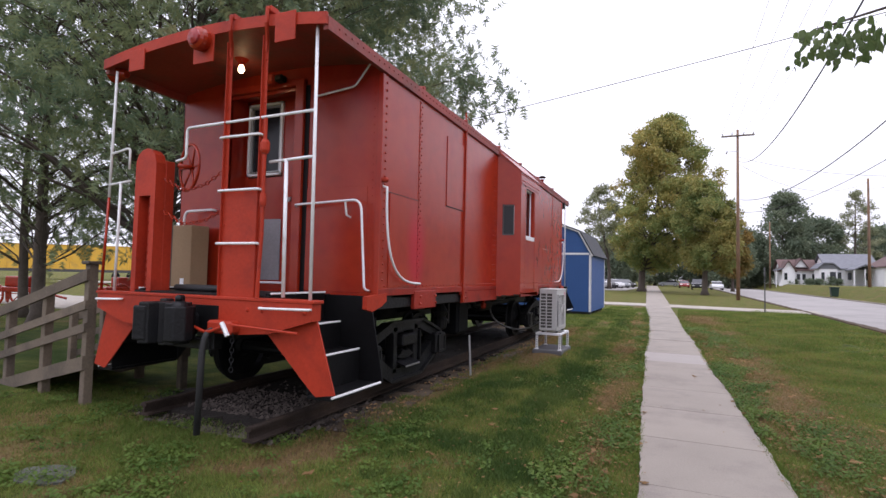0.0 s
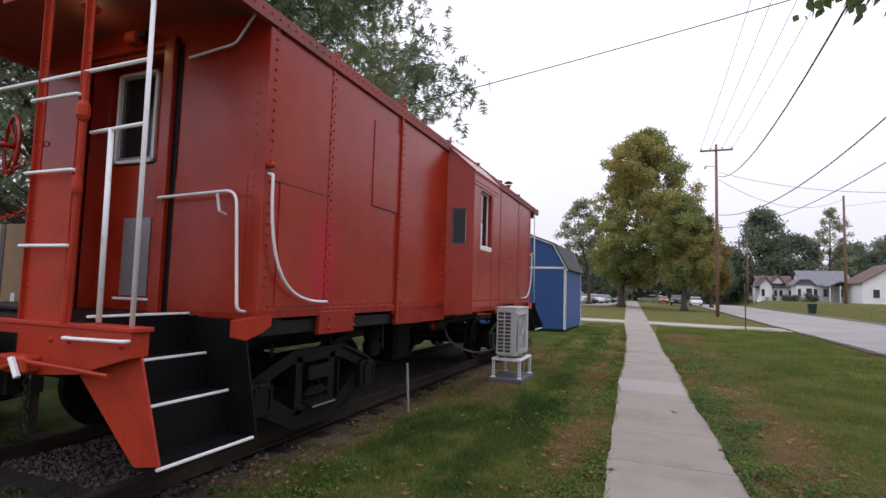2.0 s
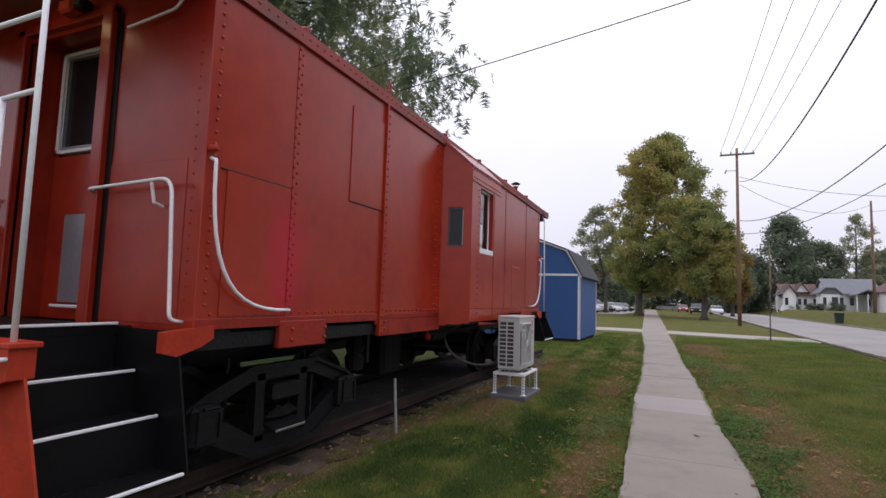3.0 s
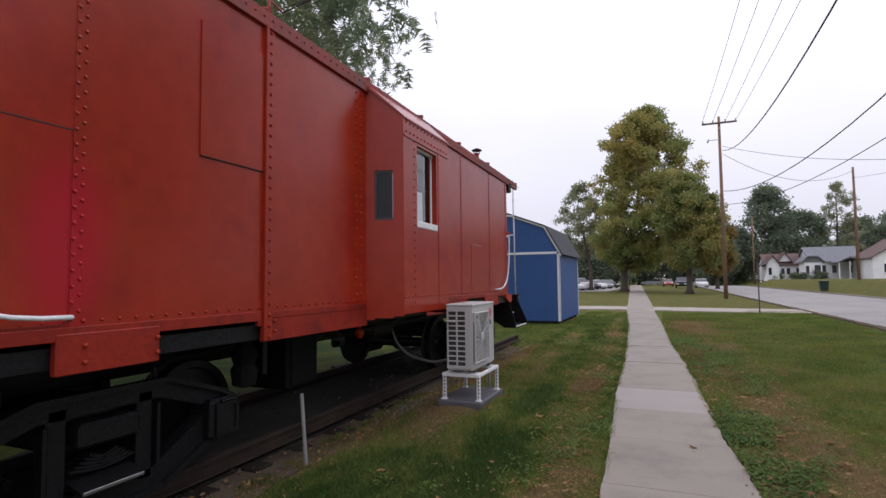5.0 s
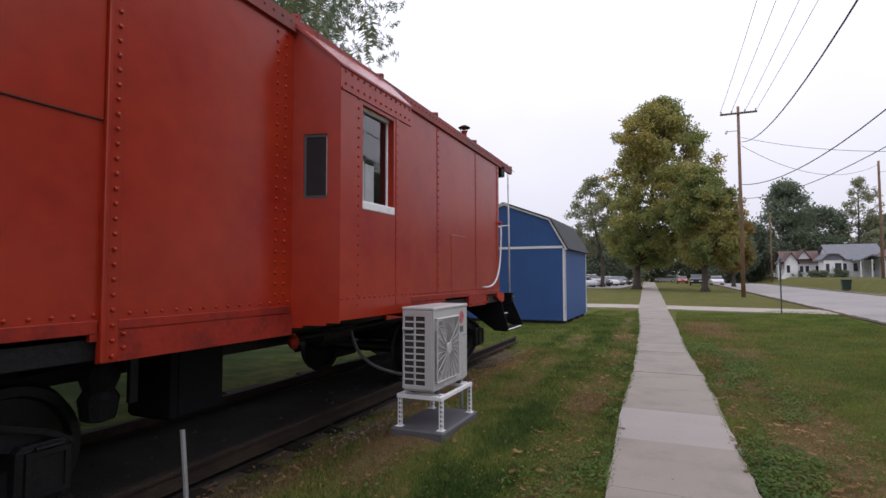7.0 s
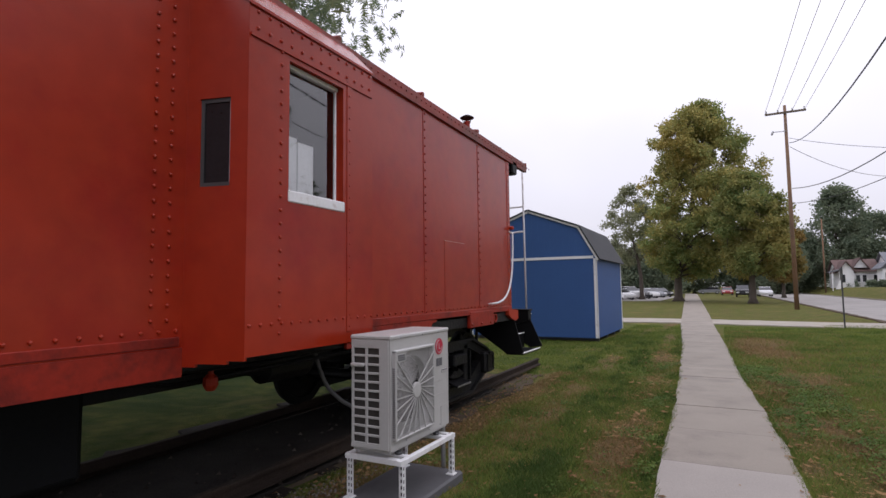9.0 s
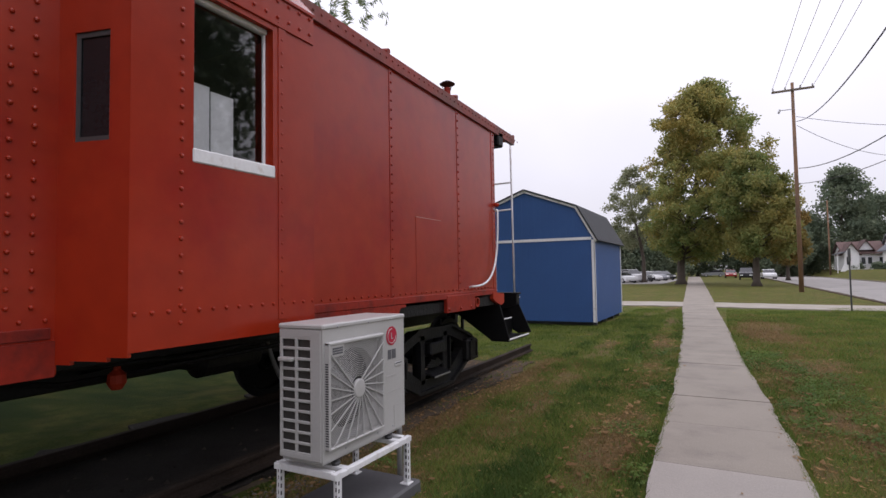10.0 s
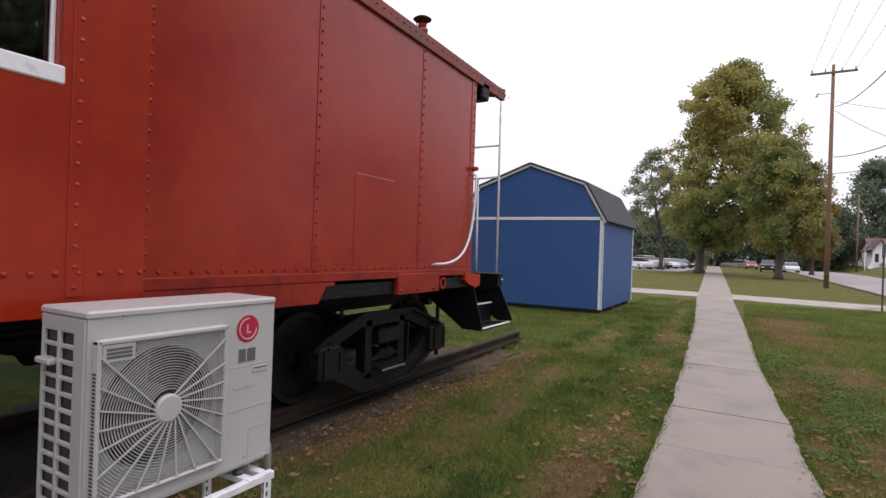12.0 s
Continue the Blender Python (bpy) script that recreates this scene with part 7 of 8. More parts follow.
# ---- poles, wires ----
def utility_pole(x, y, h, arm, label, r=0.16):
    p = thing("utility_pole", label, "utility pole", (x, y, 0))
    part("post", Shape().tube([(x, y, -0.3), (x, y, h * 0.5), (x, y, h)], r, 12, r * 0.62), POLE_WOOD, p, smooth=True)
    if arm:
        part("crossarm", Shape().box(x - arm, x + arm, y - 0.20, y - 0.09, h - 0.62, h - 0.48, 0.01), WOOD, p)
        for dx in (-arm + 0.1, -arm * 0.35, arm * 0.35, arm - 0.1):
            part("insulator", Shape().lathe([(0.03, 0), (0.06, 0.05), (0.04, 0.1), (0.06, 0.14), (0.03, 0.2)], pose(x + dx, y - 0.14, h - 0.48), 8), GALV, p)
        part("fuse_cutout", Shape().lathe([(0.05, 0), (0.08, 0.1), (0.05, 0.3)], pose(x - 0.9, y - 0.2, h - 2.1, 0, 20, 0), 8).tube([(x, y - 0.15, h - 1.9), (x - 0.9, y - 0.2, h - 1.9)], 0.03, 5), GALV, p)
    return p


utility_pole(5.55, 51.6, 14.5, 1.25, "brown wooden utility pole with a crossarm by the street", 0.155)
utility_pole(20.6, 75.0, 13.6, 0, "plain brown utility pole on the far side of the street", 0.17)
utility_pole(16.6, 118.0, 13.0, 0, "slim brown utility pole down the street", 0.15)
utility_pole(6.6, -9.0, 15.1, 1.32, "brown wooden utility pole with a crossarm", 0.24)


def wire(a, b, sag, r, label="thin black overhead cable along the street"):
    a, b = Vector(a), Vector(b)
    pts = []
    for i in range(25):
        t = i / 24
        p = a.lerp(b, t)
        p.z -= sag * 4 * t * (1 - t)
        pts.append(p)
    return solid("overhead_cable", Shape().tube(pts, r, 5, close=False), WIRE, label, "cable", "overhead cables")


for dx in (-1.22, -0.46, 0.46, 1.22):
    wire((5.55 + dx, 51.46, 14.12), (6.0 + dx, -9.14, 14.7), 0.9, 0.014)
wire((5.7, 51.4, 11.71), (4.1, -9.0, 9.8), 3.0, 0.024, "thick black overhead cable along the street")
wire((5.7, 51.4, 8.45), (11.0, 4.0, 14.05), 3.4, 0.026, "thick black overhead cable crossing to the houses")
wire((5.7, 51.4, 11.42), (20.6, 75.0, 13.2), 1.6, 0.018, "black overhead cable between two poles")
wire((5.7, 51.6, 12.1), (24, 40, 9.0), 1.6, 0.016)
wire((5.7, 51.4, 7.39), (13.4, 10.0, 12.2), 2.6, 0.020)
wire((20.6, 75.0, 12.4), (24, 20.0, 9.5), 1.0, 0.015)
wire((-1.86, 7.97, 3.97), (15.0, 6.6, 6.55), 0.22, 0.006, "thin black service cable from the caboose over the lawn")

# post with a small sign by the drive
sg = thing("sign_post", "thin dark steel sign post seen edge on", "sign post", (5.14, 32.8, 0))
part("post", Shape().box(5.12, 5.17, 32.78, 32.83, -0.05, 2.3, 0.004), DARK_GREY, sg)
part("sign_plate", Shape().box(5.125, 5.165, 32.62, 32.99, 1.85, 2.33, 0.004), DARK_GREY, sg)


# ---- houses across the street ----
def house(x0, x1, y0, y1, eave, ridge, along, roof, label, windows=(), base=0.85, porch=None):
    h = thing("house", label, "house", ((x0 + x1) / 2, (y0 + y1) / 2, base))
    part("wall", Shape().box(x0, x1, y0, y1, base - 0.9, eave), WHITE_WALL, h)
    o, t = 0.45, 0.18
    if along == "x":
        ym = (y0 + y1) / 2
        part("gable", Shape().prism([(y0, eave), (y1, eave), (ym, ridge - 0.05)], "x", x0 + 0.02, x1 - 0.02), WHITE_WALL, h)
        for ya in (y0, y1):
            d = (ya - ym)
            yo = ya + math.copysign(o, d)
            zo = eave - (ridge - eave) * o / abs(d)
            part("roof", Shape().prism([(ym, ridge), (yo, zo), (yo, zo + t), (ym, ridge + t)], "x", x0 - o, x1 + o), roof, h)
    else:
        xm = (x0 + x1) / 2
        part("gable", Shape().prism([(x0, eave), (x1, eave), (xm, ridge - 0.05)], "y", y0 + 0.02, y1 - 0.02), WHITE_WALL, h)
        for xa in (x0, x1):
            d = xa - xm
            xo = xa + math.copysign(o, d)
            zo = eave - (ridge - eave) * o / abs(d)
            part("roof", Shape().prism([(xm, ridge), (xo, zo), (xo, zo + t), (xm, ridge + t)], "y", y0 - o, y1 + o), roof, h)
    for face, u, z, w, hh in windows:
        if face == "y":
            wn_ = part("window", Shape().box(u - w / 2, u + w / 2, y0 - 0.06, y0 + 0.02, z, z + hh, 0.02), PLASTIC_WHITE, h)
            part("window_pane", Shape().box(u - w / 2 + 0.12, u + w / 2 - 0.12, y0 - 0.075, y0 - 0.05, z + 0.1, z + hh - 0.1), CAR_GLASS, wn_)
        else:
            wn_ = part("window", Shape().box(x0 - 0.06, x0 + 0.02, u - w / 2, u + w / 2, z, z + hh, 0.02), PLASTIC_WHITE, h)
            part("window_pane", Shape().box(x0 - 0.075, x0 - 0.05, u - w / 2 + 0.12, u + w / 2 - 0.12, z + 0.1, z + hh - 0.1), CAR_GLASS, wn_)
    return h


h1 = house(18.6, 25.6, 120, 129, 4.2, 6.3, "x", ROOF_BROWN, "white single-storey house with a brown shingle roof and front gables", (("y", 21.9, 2.1, 0.9, 1.4), ("y", 23.0, 2.1, 0.9, 1.4), ("y", 24.9, 2.0, 0.9, 1.5)), 1.35)
part("porch_wall", Shape().box(18.2, 20.7, 117.6, 120, 0.6, 4.15), WHITE_WALL, h1)
part("gable", Shape().prism([(18.2, 4.15), (20.7, 4.15), (19.45, 5.8)], "y", 117.65, 121), WHITE_WALL, h1)
for x0, x1 in ((17.8, 19.45), (21.1, 19.45)):
    part("porch_roof", Shape().prism([(x0, 3.75), (x1, 5.85), (x1, 6.08), (x0, 3.98)], "y", 117.2, 124), ROOF_BROWN, h1)
part("gable", Shape().prism([(21.2, 4.75), (23.6, 4.75), (22.4, 6.35)], "y", 119.9, 122), WHITE_WALL, h1)
for x0, x1 in ((20.9, 22.4), (23.9, 22.4)):
    part("dormer_roof", Shape().prism([(x0, 4.45), (x1, 6.4), (x1, 6.62), (x0, 4.67)], "y", 119.5, 124), ROOF_BROWN, h1)
part("window", Shape().box(18.6, 19.2, 117.5, 117.7, 2.1, 3.5, 0.02), CAR_GLASS, h1)
part("porch_canopy", Shape().prism([(16.6, 3.9), (18.3, 4.3), (18.3, 4.5), (16.6, 4.1)], "y", 116.6, 120), ROOF_GREY, h1)
part("porch_post", Shape().box(16.8, 16.95, 116.8, 116.95, 0.6, 4.0), WHITE_WALL, h1)
part("porch_step", Shape().prism([(17.3, 0.9), (18.1, 0.9), (18.1, 2.2), (17.9, 2.2)], "y", 116.4, 116.8), WHITE_WALL, h1)
h2 = house(25.9, 35.4, 116, 126, 4.5, 7.2, "x", ROOF_GREY, "white single-storey house with a grey shingle roof and small porch", (("y", 28.3, 2.2, 1.0, 1.6), ("y", 30.2, 2.2, 1.0, 1.6), ("y", 33.4, 2.2, 1.0, 1.5)), 1.35)
part("porch_wall", Shape().box(23.6, 27.0, 112.6, 116.2, 0.5, 4.3), WHITE_WALL, h2)
part("porch_roof", Shape().prism([(23.1, 4.15), (24.4, 5.2), (26.2, 5.2), (27.5, 4.15), (27.5, 4.35), (26.2, 5.4), (24.4, 5.4), (23.1, 4.35)], "y", 112.2, 118), ROOF_GREY, h2)
part("porch_slope", Shape().prism([(23.3, 4.25), (24.45, 5.25), (26.15, 5.25), (27.3, 4.25)], "y", 112.5, 116.3), ROOF_GREY, h2)
part("window", Shape().box(25.6, 26.7, 112.5, 112.7, 2.1, 3.7, 0.02), CAR_GLASS, h2)
part("window", Shape().box(24.0, 24.6, 112.5, 112.7, 2.1, 3.6, 0.02), CAR_GLASS, h2)
part("porch_canopy", Shape().prism([(29.4, 4.0), (31.6, 4.9), (34.2, 4.3), (34.2, 4.5), (31.6, 5.15), (29.4, 4.2)], "y", 111.2, 116), ROOF_GREY, h2)
for x in (29.7, 31.6, 33.9):
    part("porch_post", Shape().box(x - 0.09, x + 0.09, 111.4, 111.6, 0.9, 4.3), WHITE_WALL, h2)
h3 = house(34.6, 45.0, 106, 116, 4.9, 8.2, "y", ROOF_BROWN, "pale house with a steep brown roof", (("y", 36.6, 2.2, 1.2, 1.6), ("y", 41.0, 2.2, 1.4, 1.6)), 1.3)
def settle(h, x_from, x_to, wide, tall):
    """Sets a house down on its lot: its place along the street, width and height."""
    h.matrix_basis = Matrix.Translation((x_to, 0, 1.2)) @ Matrix.Diagonal((wide, 1, tall, 1)) @ Matrix.Translation((-x_from, 0, -1.2)) @ h.matrix_basis


settle(h1, 17.8, 18.2, 0.80, 0.93)
settle(h2, 23.1, 22.9, 0.78, 0.95)
settle(h3, 34.6, 31.0, 0.9, 0.92)
house(19.0, 26.0, 168, 178, 5.4, 8.2, "x", ROOF_BROWN, "white house far down the street", (), 1.3)
for x, y, r in ((20.2, 118.4, 0.9), (21.6, 110.9, 0.8), (22.8, 110.7, 0.7), (24.6, 112.6, 1.0), (25.8, 112.2, 0.8)):
    tree("shrub", (x, y, 1.15), r * 1.5, r, LEAF_DARK, 900, 0.14, "low dark green shrub before a house", 0.06, 0.05, int(x * 10), clumps=14, wide=0.25)
bn = thing("wheeled_bin", "dark green wheeled rubbish bin at the kerb", "bin", (16.0, 69.0, 0.12))
part("bin_body", Shape().prism([(15.70, 0.20), (16.30, 0.20), (16.38, 1.12), (15.62, 1.12)], "y", 68.7, 69.3), BIN_GREEN, bn)
part("bin_lid", Shape().box(15.58, 16.42, 68.62, 69.38, 1.12, 1.20, 0.03), BIN_GREEN, bn)
for x in (15.76, 16.24):
    part("wheel", Shape().lathe([(0.12, -0.04), (0.14, -0.03), (0.14, 0.03), (0.12, 0.04)], pose(x, 69.26, 0.26, 0, 90, 0), 14), RUBBER, bn)


# ---- parked cars ----
def car_paint(name, c):
    return mat(name, c, 0.25, vary=0.03)


CAR_WHITE, CAR_BLACK, CAR_GREY, CAR_RED = car_paint("white_car_paint", (0.68, 0.68, 0.69)), car_paint("black_car_paint", (0.02, 0.021, 0.025)), car_paint("grey_car_paint", (0.25, 0.26, 0.28)), car_paint("dark_red_car_paint", (0.25, 0.02, 0.02))


def car(paint, label, tall=0.0):
    """A saloon or, when tall, a sport utility car; nose towards +x, standing on z = 0."""
    c = thing("parked_car", label, "car", group="parked cars")
    L, W, b = 4.5, 1.78, 0.32
    low = [(-L / 2, b + 0.1), (-L / 2 + 0.05, 0.95 + tall * 0.2), (-1.5, 1.0 + tall * 0.2), (1.0, 0.98 + tall * 0.2), (L / 2 - 0.15, 0.80 + tall * 0.2), (L / 2, 0.55), (L / 2 - 0.05, b), (-L / 2 + 0.1, b)]
    body = part("body", Shape().prism(low, "y", -W / 2, W / 2), paint, c)
    z = 0.97 + tall * 0.2
    cab = [(-1.95 + (0.0 if not tall else -0.2), z), (-1.35 - tall * 0.5, 1.42 + tall * 0.3), (0.1, 1.45 + tall * 0.3), (1.05, z)]
    part("cabin_glass", Shape().prism(cab, "y", -W / 2 + 0.1, W / 2 - 0.1), CAR_GLASS, c)
    part("roof", Shape().prism([(-1.36 - tall * 0.5, 1.41 + tall * 0.3), (-1.3 - tall * 0.4, 1.46 + tall * 0.3), (0.05, 1.49 + tall * 0.3), (0.14, 1.44 + tall * 0.3)], "y", -W / 2 + 0.09, W / 2 - 0.09), paint, c)
    for x in (-1.4, 1.38):
        for y in (-W / 2 + 0.08, W / 2 - 0.08):
            w = part("wheel", Shape().lathe([(0.28, -0.11), (0.33, -0.09), (0.33, 0.09), (0.28, 0.11)], pose(x, y, 0.33, 90, 0, 0), 18), RUBBER, c)
            part("rim", Shape().lathe([(0.21, -0.115), (0.19, 0.115)], pose(x, y, 0.33, 90, 0, 0), 12), GALV, w)
    for y in (-0.6, 0.6):
        part("headlight", Shape().box(L / 2 - 0.14, L / 2 - 0.03, y - 0.2, y + 0.2, 0.62, 0.76, 0.02), PLASTIC_WHITE, c)
        part("tail_light", Shape().box(-L / 2 - 0.01, -L / 2 + 0.08, y - 0.16, y + 0.16, 0.72, 0.86, 0.02), TAIL_RED, c)
    return c


made = {}
for x, y, rz, key in ((-11.1, 82, -50, "white"), (-10.5, 85.6, -50, "white_suv"), (-9.9, 89.4, -50, "black"), (-9.3, 93.4, -50, "white"), (-8.7, 97.6, -50, "grey"), (-8.1, 102, -50, "black"), (-15.4, 86, -50, "grey"), (-14.8, 91, -50, "white_suv"), (-13.9, 97, -50, "black"),
                      (3.7, 100, 268, "dark_suv"), (6.8, 104, 272, "white"), (1.75, 119, 272, "red"), (-1.5, 138, 185, "grey")):
    if key not in made:
        paint, lb, tall = {"white": (CAR_WHITE, "white parked saloon car", 0), "black": (CAR_BLACK, "black parked saloon car", 0), "white_suv": (CAR_WHITE, "white parked sport utility car", 1),
                           "grey": (CAR_GREY, "grey parked saloon car", 0), "dark_suv": (CAR_BLACK, "dark parked sport utility car on the street", 1), "red": (CAR_RED, "dark red parked car", 0)}[key]
        made[key] = car(paint, lb, tall)
        made[key].matrix_basis = pose(x, y, 0, 0, 0, rz)
    else:
        copy_thing(made[key], pose(x, y, 0, 0, 0, rz))
strip("parking_lot", [(-60, 93), (-5.6, 93)], 17.0, 0.012, ASPHALT, "grey car park behind the shed", "parking lot")


# ---- far side of the caboose: old rolling stock, red machines ----
def rail_car(x0, x1, y, mt, label, zt=3.9):
    c = thing("old_rail_car", label, "rail car", ((x0 + x1) / 2, y, 0))
    part("body", Shape().box(x0, x1, y, y + 2.9, 1.25, zt, 0.05), mt, c)
    part("roof", Shape().prism([(y - 0.05, zt), (y + 0.6, zt + 0.4), (y + 1.45, zt + 0.55), (y + 2.3, zt + 0.4), (y + 2.95, zt)], "x", x0, x1), SILVER, c)
    part("sill", Shape().box(x0, x1, y - 0.02, y + 0.1, 1.05, 1.3, 0.01), DARK_GREY, c)
    for k in range(int((x1 - x0) / 1.6)):
        x = x0 + 0.8 + k * 1.6
        part("rib", Shape().box(x - 0.04, x + 0.04, y - 0.05, y, 1.3, zt - 0.1), mt, c)
    for xa in (x0 + 1.6, x0 + 3.2, x1 - 3.2, x1 - 1.6):
        part("wheel", Shape().lathe([(0.1, -0.07), (0.45, -0.06), (0.45, 0.06), (0.1, 0.07)], pose(xa, y + 0.5, 0.5, 90, 0, 0), 20), IRON, c)
    return c


for x, y, rz, mt, lb, zt in ((-51.0, 30.5, 42, YELLOW, "faded yellow boxcar on a siding behind the trees", 3.55), (-66.0, 17.0, 42, YELLOW, "faded yellow boxcar on a siding behind the trees", 3.55), (-36.5, 43.6, 42, YELLOW, "faded yellow boxcar on a siding behind the trees", 3.55),
                             (-66.0, 39.0, 42, SILVER, "silver-white passenger car far behind the trees", 5.0), (-52.0, 51.6, 42, SILVER, "silver-white passenger car far behind the trees", 5.0), (-80.0, 26.0, 42, SILVER, "silver-white passenger car far behind the trees", 5.0)):
    rail_car(-9.4, 9.4, -1.45, mt, lb, zt).matrix_basis = pose(x, y, 0, 0, 0, rz)


def red_machine(x, y, rz, mt, label):
    """A small old farm implement: frame, seat, two spoked wheels."""
    m = thing("farm_implement", label, "farm machine", (0, 0, 0), "row of old implements")
    part("frame", Shape().box(-0.9, 0.9, -0.35, 0.35, 0.55, 0.75, 0.03).box(-0.3, 0.5, -0.25, 0.25, 0.75, 1.15, 0.04), mt, m)
    part("draw_bar", Shape().tube([(0.9, 0, 0.6), (2.0, 0, 0.35)], 0.05, 6), mt, m)
    for yy in (-0.6, 0.6):
        w = Shape()
        ring(w, (-0.4, yy, 0.45), "y", 0.42, 0.04, 20)
        for k in range(4):
            a = k * math.pi / 4
            w.tube([(-0.4 - 0.42 * math.cos(a), yy, 0.45 - 0.42 * math.sin(a)), (-0.4 + 0.42 * math.cos(a), yy, 0.45 + 0.42 * math.sin(a))], 0.02, 5)
        part("wheel", w, mt, m)
    m.matrix_basis = pose(x, y, 0, 0, 0, rz)
    return m


imp = red_machine(-22, 12.4, 20, RED, "small red farm implement in a row behind the ramp")
for x, y, rz in ((-25.2, 13.0, 160), (-28.5, 13.6, 30), (-31.5, 14.2, 0), (-34.6, 15.0, 200), (-20.5, 15.5, 90), (-38, 15.6, 20), (-18.0, 16.6, 40)):
    copy_thing(imp, pose(x, y, 0, 0, 0, rz))
strip("gravel_lot", [(-75, 17.2), (-17, 15.5)], 2.6, 0.013, GRAVEL, "pale gravel lot behind the trees", "gravel lot", 0.2, 8)


# ---- maple over the walk: a trunk out past the lawn, one low branch reaching in ----
tree("maple_tree", (6.3, 3.2, 0), 9.0, 2.6, LEAF_DARK, 9000, 0.13, "young maple on the lawn beside the street", 0.16, 0.35, 31, clumps=45)


def leafy_branch():
    br = thing("maple_branch", "low maple branch with large drooping green leaves", "branch", (2.6, 5.6, 3.4))
    main = bent([(6.3, 3.2, 3.3), (5.4, 4.4, 3.9), (4.0, 5.4, 4.0), (2.2, 5.85, 3.78)], 0.5)
    part("bough", Shape().tube(main, 0.045, 7, 0.010), BARK, br, smooth=True)
    rnd = random.Random(12)
    rng = np.random.default_rng(5)
    s = Shape()
    for i in range(210):
        t = rnd.random() ** 1.3
        q = Vector((2.16, 5.85, 3.66)).lerp(Vector((3.0, 6.15, 3.78)), t)
        c = q + Vector((rnd.uniform(-0.2, 0.25), rnd.uniform(-0.25, 0.25), rnd.uniform(-0.13, 0.14)))
        a = rnd.uniform(0, 6.28)
        u = Vector((0.55 * math.cos(a), 0.55 * math.sin(a), -0.85)).normalized()
        w = u.cross(Vector((math.cos(a + 1.2), math.sin(a + 1.2), 0.2))).normalized()
        L = rnd.uniform(0.07, 0.115)
        pts = [(0, 0), (0.12, 0.16), (0.30, 0.30), (0.55, 0.26), (0.78, 0.12), (1.0, 0.0)]
        n = u.cross(w)
        ring_ = [c + u * L * k + w * L * h + n * L * 0.25 * abs(h) for k, h in pts] + [c + u * L * k - w * L * h + n * L * 0.25 * abs(h) for k, h in pts[-2:0:-1]]
        s.add(ring_, [tuple(range(len(ring_)))])
    part("leaves", s, LEAF_BROAD, br, "large drooping green leaves")


leafy_branch()


# ---- grass, clover, fallen leaves ----
def on_lawn(x, y):
    if between(WALK_LEFT, y) + 0.015 < x < between(WALK_RIGHT, y) - 0.015:
        return False
    if -4.5 < x < -2.25 and 4.75 + 0.5 * noise.noise((x * 2.3, 1.0, 0.0)) < y < 15.7 + noise.noise((x * 2.0, 0.0, 4.0)):
        return False
    if -2.3 < x < -1.4 and 4.9 < y < 17.6 and noise.noise((x * 5.1, y * 4.3, 1.7)) + 0.06 > (x + 2.12 + 0.2 * (y > 12)) * 1.9:
        return False
    if -1.44 < x < -0.88 and 10.12 < y < 11.18:
        return False
    return not (-6.8 < x < -2.4 and 24.1 < y < 28.6)


def blades(name, boxes, material, label, height, seed, thick=0.004, bare=0.13, dry=False, deep_green=False):
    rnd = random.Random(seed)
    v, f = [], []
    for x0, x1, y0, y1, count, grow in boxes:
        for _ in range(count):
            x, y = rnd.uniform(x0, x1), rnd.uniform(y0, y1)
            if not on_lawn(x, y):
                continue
            worn = wear_and_shade(x, y) + rnd.uniform(-0.16, 0.16)
            if not dry and (worn < -0.09) != deep_green:
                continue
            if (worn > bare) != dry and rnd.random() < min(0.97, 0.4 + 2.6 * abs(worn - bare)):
                continue
            h = height * rnd.uniform(0.45, 1.25) * grow
            a = rnd.uniform(0, 6.283)
            dx, dy = math.cos(a) * thick * grow, math.sin(a) * thick * grow
            lx, ly = rnd.uniform(-1.1, 1.1) * h, rnd.uniform(-1.1, 1.1) * h
            k = len(v)
            z = -0.03 + mound(x, y)
            v += [(x - dx, y - dy, z), (x + dx, y + dy, z), (x + lx, y + ly, z + h + 0.01)]
            f.append((k, k + 1, k + 2))
    if not dry and not deep_green:
        # longer tufts hang over the edges of the walk
        for _ in range(14000):
            y = rnd.uniform(4, 24)
            left = rnd.random() < 0.5
            edge = between(WALK_LEFT if left else WALK_RIGHT, y)
            if noise.noise((3.0 if left else 8.0, y * 1.7, 0.5)) + rnd.uniform(-0.25, 0.25) < 0.0:
                continue
            out = -1 if left else 1
            x = edge + out * rnd.uniform(-0.012, 0.05)
            h = rnd.uniform(0.03, 0.075)
            k = len(v)
            a = rnd.uniform(0, 3.14)
            dx, dy = 0.004 * math.cos(a), 0.004 * math.sin(a)
            v += [(x - dx, y - dy, -0.02), (x + dx, y + dy, -0.02), (x - out * rnd.uniform(-0.3, 0.9) * h, y + rnd.uniform(-0.5, 0.5) * h, -0.01 + h * 0.8)]
            f.append((k, k + 1, k + 2))
    s = Shape()
    s.v, s.f = v, f
    return solid(name, s, material, label, "grass", kind="stuff")


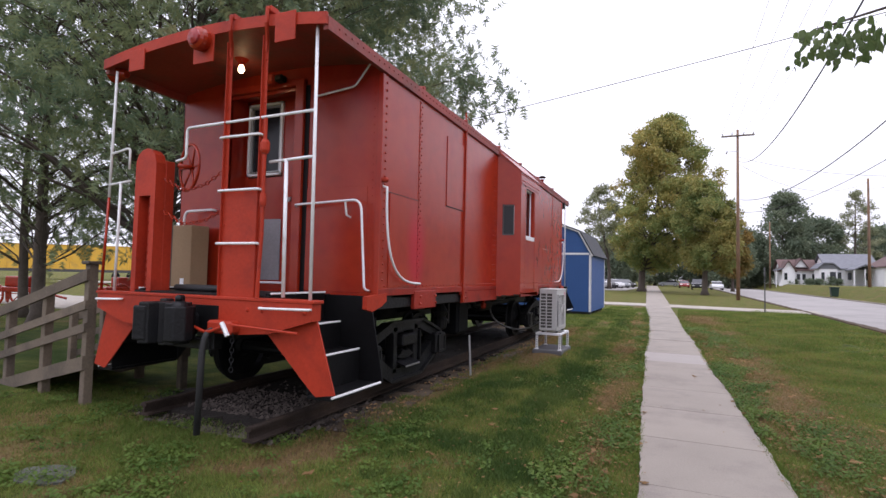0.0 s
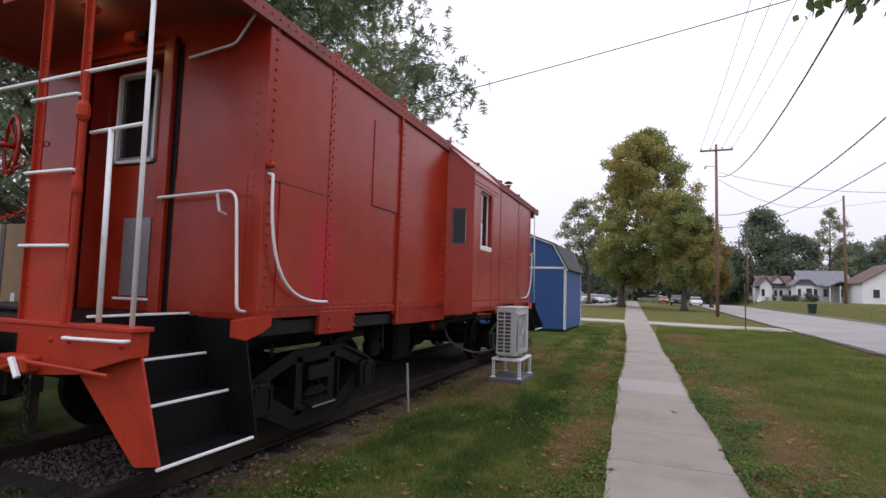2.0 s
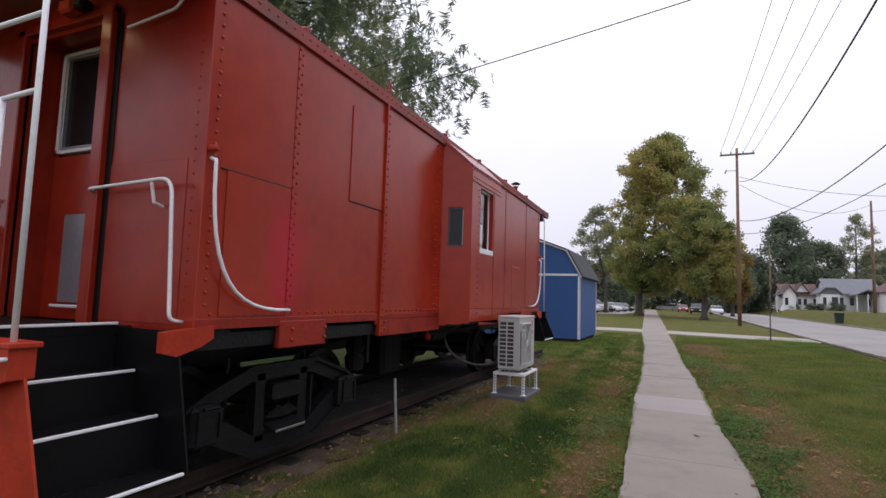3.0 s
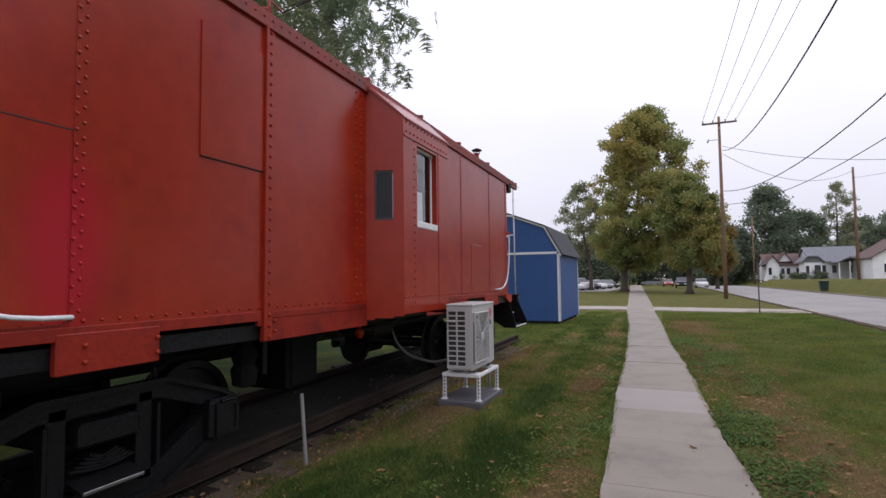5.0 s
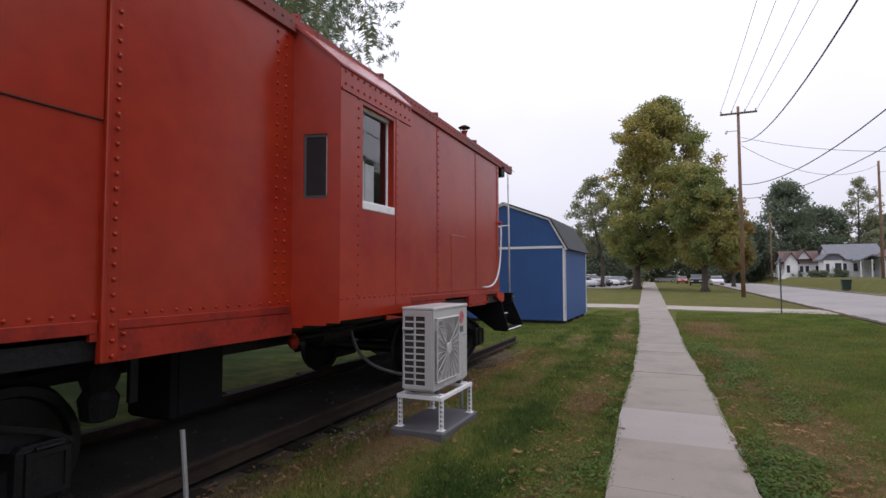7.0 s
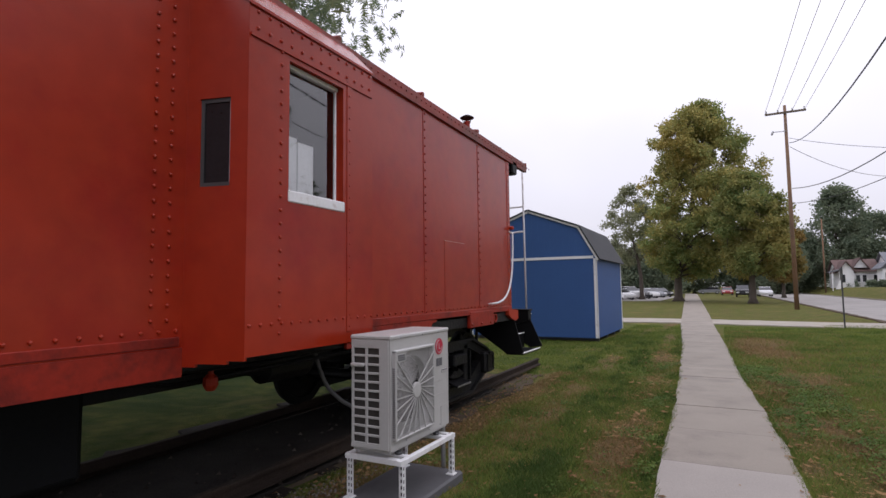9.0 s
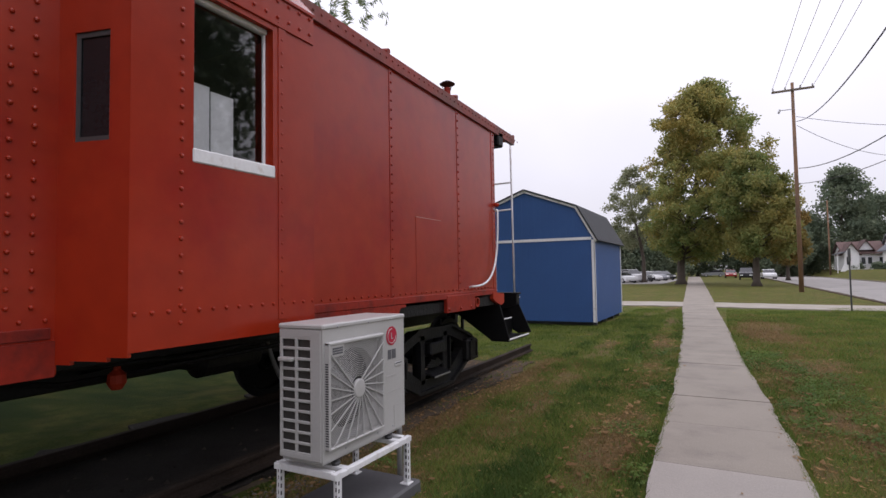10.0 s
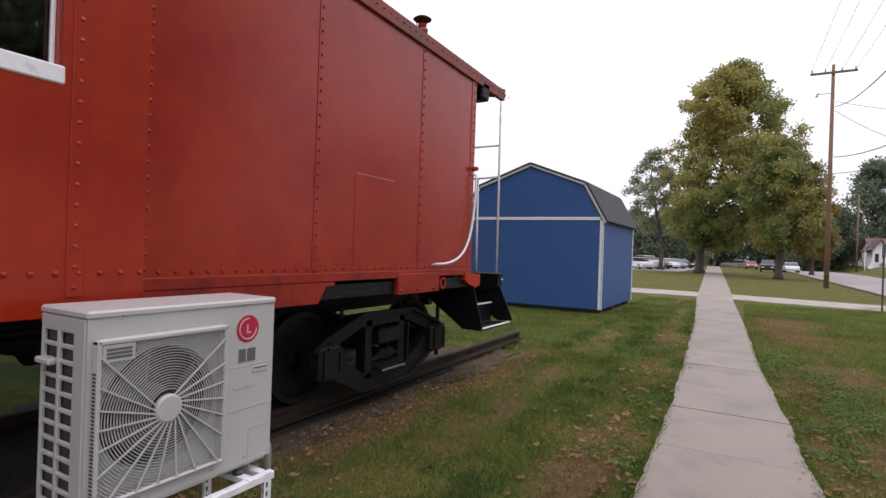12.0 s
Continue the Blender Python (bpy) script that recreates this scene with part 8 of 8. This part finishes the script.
blades("grass", ((-2.2, 0.8, 2.6, 12, 120000, 1.0), (-2.0, 0.6, 12, 18, 50000, 1.3), (1.5, 4.5, 4, 13, 90000, 1.0), (1.2, 5.0, 13, 20, 50000, 1.4), (-6.5, -2.0, 2.2, 5.2, 50000, 1.1), (-5.5, 0.4, 17.6, 24.1, 34000, 1.7), (-2.4, 0.2, 24, 32, 20000, 2.0), (-2.35, -1.4, 4, 17.5, 16000, 1.0), (-4.6, -1.8, 3.4, 5.3, 16000, 1.1), (4.5, 7.0, 9, 34, 62000, 1.8), (1.0, 4.5, 20, 32, 30000, 2.0)),
       GRASS, "short mown grass with thin and worn patches", 0.036, 17)


blades("deep_green_grass", ((-2.2, 0.4, 4.0, 12, 130000, 1.0), (-2.0, 0.4, 12, 18, 50000, 1.3), (-1.9, 0.2, 18, 25, 22000, 1.7)),
       DEEP_GREEN_GRASS, "thick dark green grass between the caboose and the worn edge of the walk", 0.042, 19, thick=0.005, deep_green=True)


blades("dry_grass", ((-2.2, 0.8, 2.6, 12, 60000, 1.0), (-2.0, 0.6, 12, 18, 25000, 1.3), (1.5, 4.5, 4, 13, 50000, 1.0), (1.2, 5.0, 13, 20, 28000, 1.4), (-6.5, -2.0, 2.2, 5.2, 20000, 1.1), (4.5, 7.3, 9, 26, 20000, 1.8), (1.0, 4.5, 20, 30, 14000, 2.0)),
       DRY_GRASS, "tan dry grass in worn patches of the lawn", 0.026, 18, dry=True)


def clover_patch():
    """Clover and small broad-leaved weeds in patches along both edges of the walk."""
    rnd = random.Random(6)
    s = Shape()
    for _ in range(130000):
        y = rnd.uniform(3.5, 20)
        side = rnd.random()
        if side > 0.74:
            x = rnd.uniform(-1.5, between(WALK_LEFT, y))
            if noise.noise((x * 2.6, y * 2.1, 8.8)) < 0.18 or not on_lawn(x, y):
                continue
        elif side < 0.20:
            x = between(WALK_LEFT, y) - abs(rnd.gauss(0, 0.34))
        else:
            x = between(WALK_RIGHT, y) + abs(rnd.gauss(0, 0.60))
        if noise.noise((x * 1.5, y * 0.8, 4.4)) + 0.5 * noise.noise((x * 4.1, y * 3.3, 1.4)) + rnd.uniform(-0.25, 0.25) < (0.06 if 0.20 <= side <= 0.74 else 0.26):
            continue
        r = rnd.uniform(0.006, 0.015)
        z = rnd.uniform(-0.005, 0.045) + mound(x, y)
        a = rnd.uniform(0, 6.283)
        tx, ty = rnd.uniform(-0.6, 0.6), rnd.uniform(-0.6, 0.6)
        pts = []
        for k in range(5):
            b = a + k * 1.2566
            px, py = r * math.cos(b), r * math.sin(b)
            pts.append((x + px, y + py, z + px * tx + py * ty))
        s.add(pts, [(0, 1, 2, 3, 4)])
    for _ in range(60000):
        x, y = rnd.uniform(-6.5, 0.4), rnd.uniform(2.0, 5.4)
        if not on_lawn(x, y) or noise.noise((x * 1.9, y * 1.6, 2.8)) + 0.6 * noise.noise((x * 6.0, y * 5.0, 0.4)) + rnd.uniform(-0.2, 0.2) < 0.12:
            continue
        r, a = rnd.uniform(0.006, 0.016), rnd.uniform(0, 6.283)
        z, tx, ty = rnd.uniform(-0.01, 0.03), rnd.uniform(-0.6, 0.6), rnd.uniform(-0.6, 0.6)
        s.add([(x + r * math.cos(a + k * 1.2566), y + r * math.sin(a + k * 1.2566), z + r * (tx * math.cos(a + k * 1.2566) + ty * math.sin(a + k * 1.2566))) for k in range(5)], [(0, 1, 2, 3, 4)])
    solid("clover", s, CLOVER, "low green clover along the sidewalk's edges", "clover", kind="stuff")


clover_patch()


def fallen_leaves():
    """Dry brown leaves, most of them crumbled, gathered in the worn patches; a few lie on the walk."""
    rnd = random.Random(8)
    s = Shape()
    for _ in range(85000):
        y = rnd.uniform(3.0, 24)
        x = rnd.uniform(-2.3, 6.0)
        if rnd.random() < 0.5:
            x = between(WALK_LEFT, y) - abs(rnd.gauss(0.35, 0.35)) if rnd.random() < 0.5 else between(WALK_RIGHT, y) + abs(rnd.gauss(0.7, 0.6))
        if not on_lawn(x, y):
            edge = min(abs(x - between(WALK_LEFT, y)), abs(x - between(WALK_RIGHT, y)))
            if not between(WALK_LEFT, y) < x < between(WALK_RIGHT, y) or rnd.random() > (0.2 if edge < 0.06 else 0.004):
                continue
        elif rnd.random() > min(0.36, 0.10 + 1.1 * max(0.0, wear_and_shade(x, y) - 0.05)):
            continue
        r = rnd.uniform(0.006, 0.018) * (rnd.uniform(1.8, 3.4) if rnd.random() < 0.08 else 1)
        a = rnd.uniform(0, 6.283)
        z = rnd.uniform(0.0, 0.03) + mound(x, y) if on_lawn(x, y) else 0.016
        u, w = (math.cos(a), math.sin(a)), (-math.sin(a), math.cos(a))
        pts = []
        for k, h, lift in ((-1, 0, 0.2), (-0.3, 0.6, 0.5), (0.4, 0.5, 0.3), (1.1, 0, 0.7), (0.4, -0.5, 0.1), (-0.3, -0.6, 0.4)):
            pts.append((x + r * (u[0] * k + w[0] * h * rnd.uniform(0.6, 1.3)), y + r * (u[1] * k + w[1] * h), z + r * lift * rnd.uniform(0.2, 1.0)))
        s.add(pts, [(0, 1, 2), (0, 2, 3), (0, 3, 4), (0, 4, 5)])
    for _ in range(2600):
        y = rnd.uniform(5.2, 17.4)
        x = rnd.uniform(-2.3, -1.6) if y < 15.6 else rnd.uniform(-4.3, -1.4)
        if rnd.random() > (0.25 if y < 12.5 else 0.9):
            continue
        r, a = rnd.uniform(0.008, 0.03), rnd.uniform(0, 6.283)
        u, w = Vector((math.cos(a), math.sin(a), 0.2)) * r, Vector((-math.sin(a), math.cos(a), 0.1)) * r * 0.6
        c = Vector((x, y, 0.0 + mound(x, y)))
        s.add([c - u, c + w + Vector((0, 0, r * 0.4)), c + u, c - w], [(0, 1, 2), (0, 2, 3)])
    solid("fallen_leaves", s, DRY_LEAF, "scattered dry brown leaves on the lawn", "leaves", kind="stuff")


fallen_leaves()
build_walk()
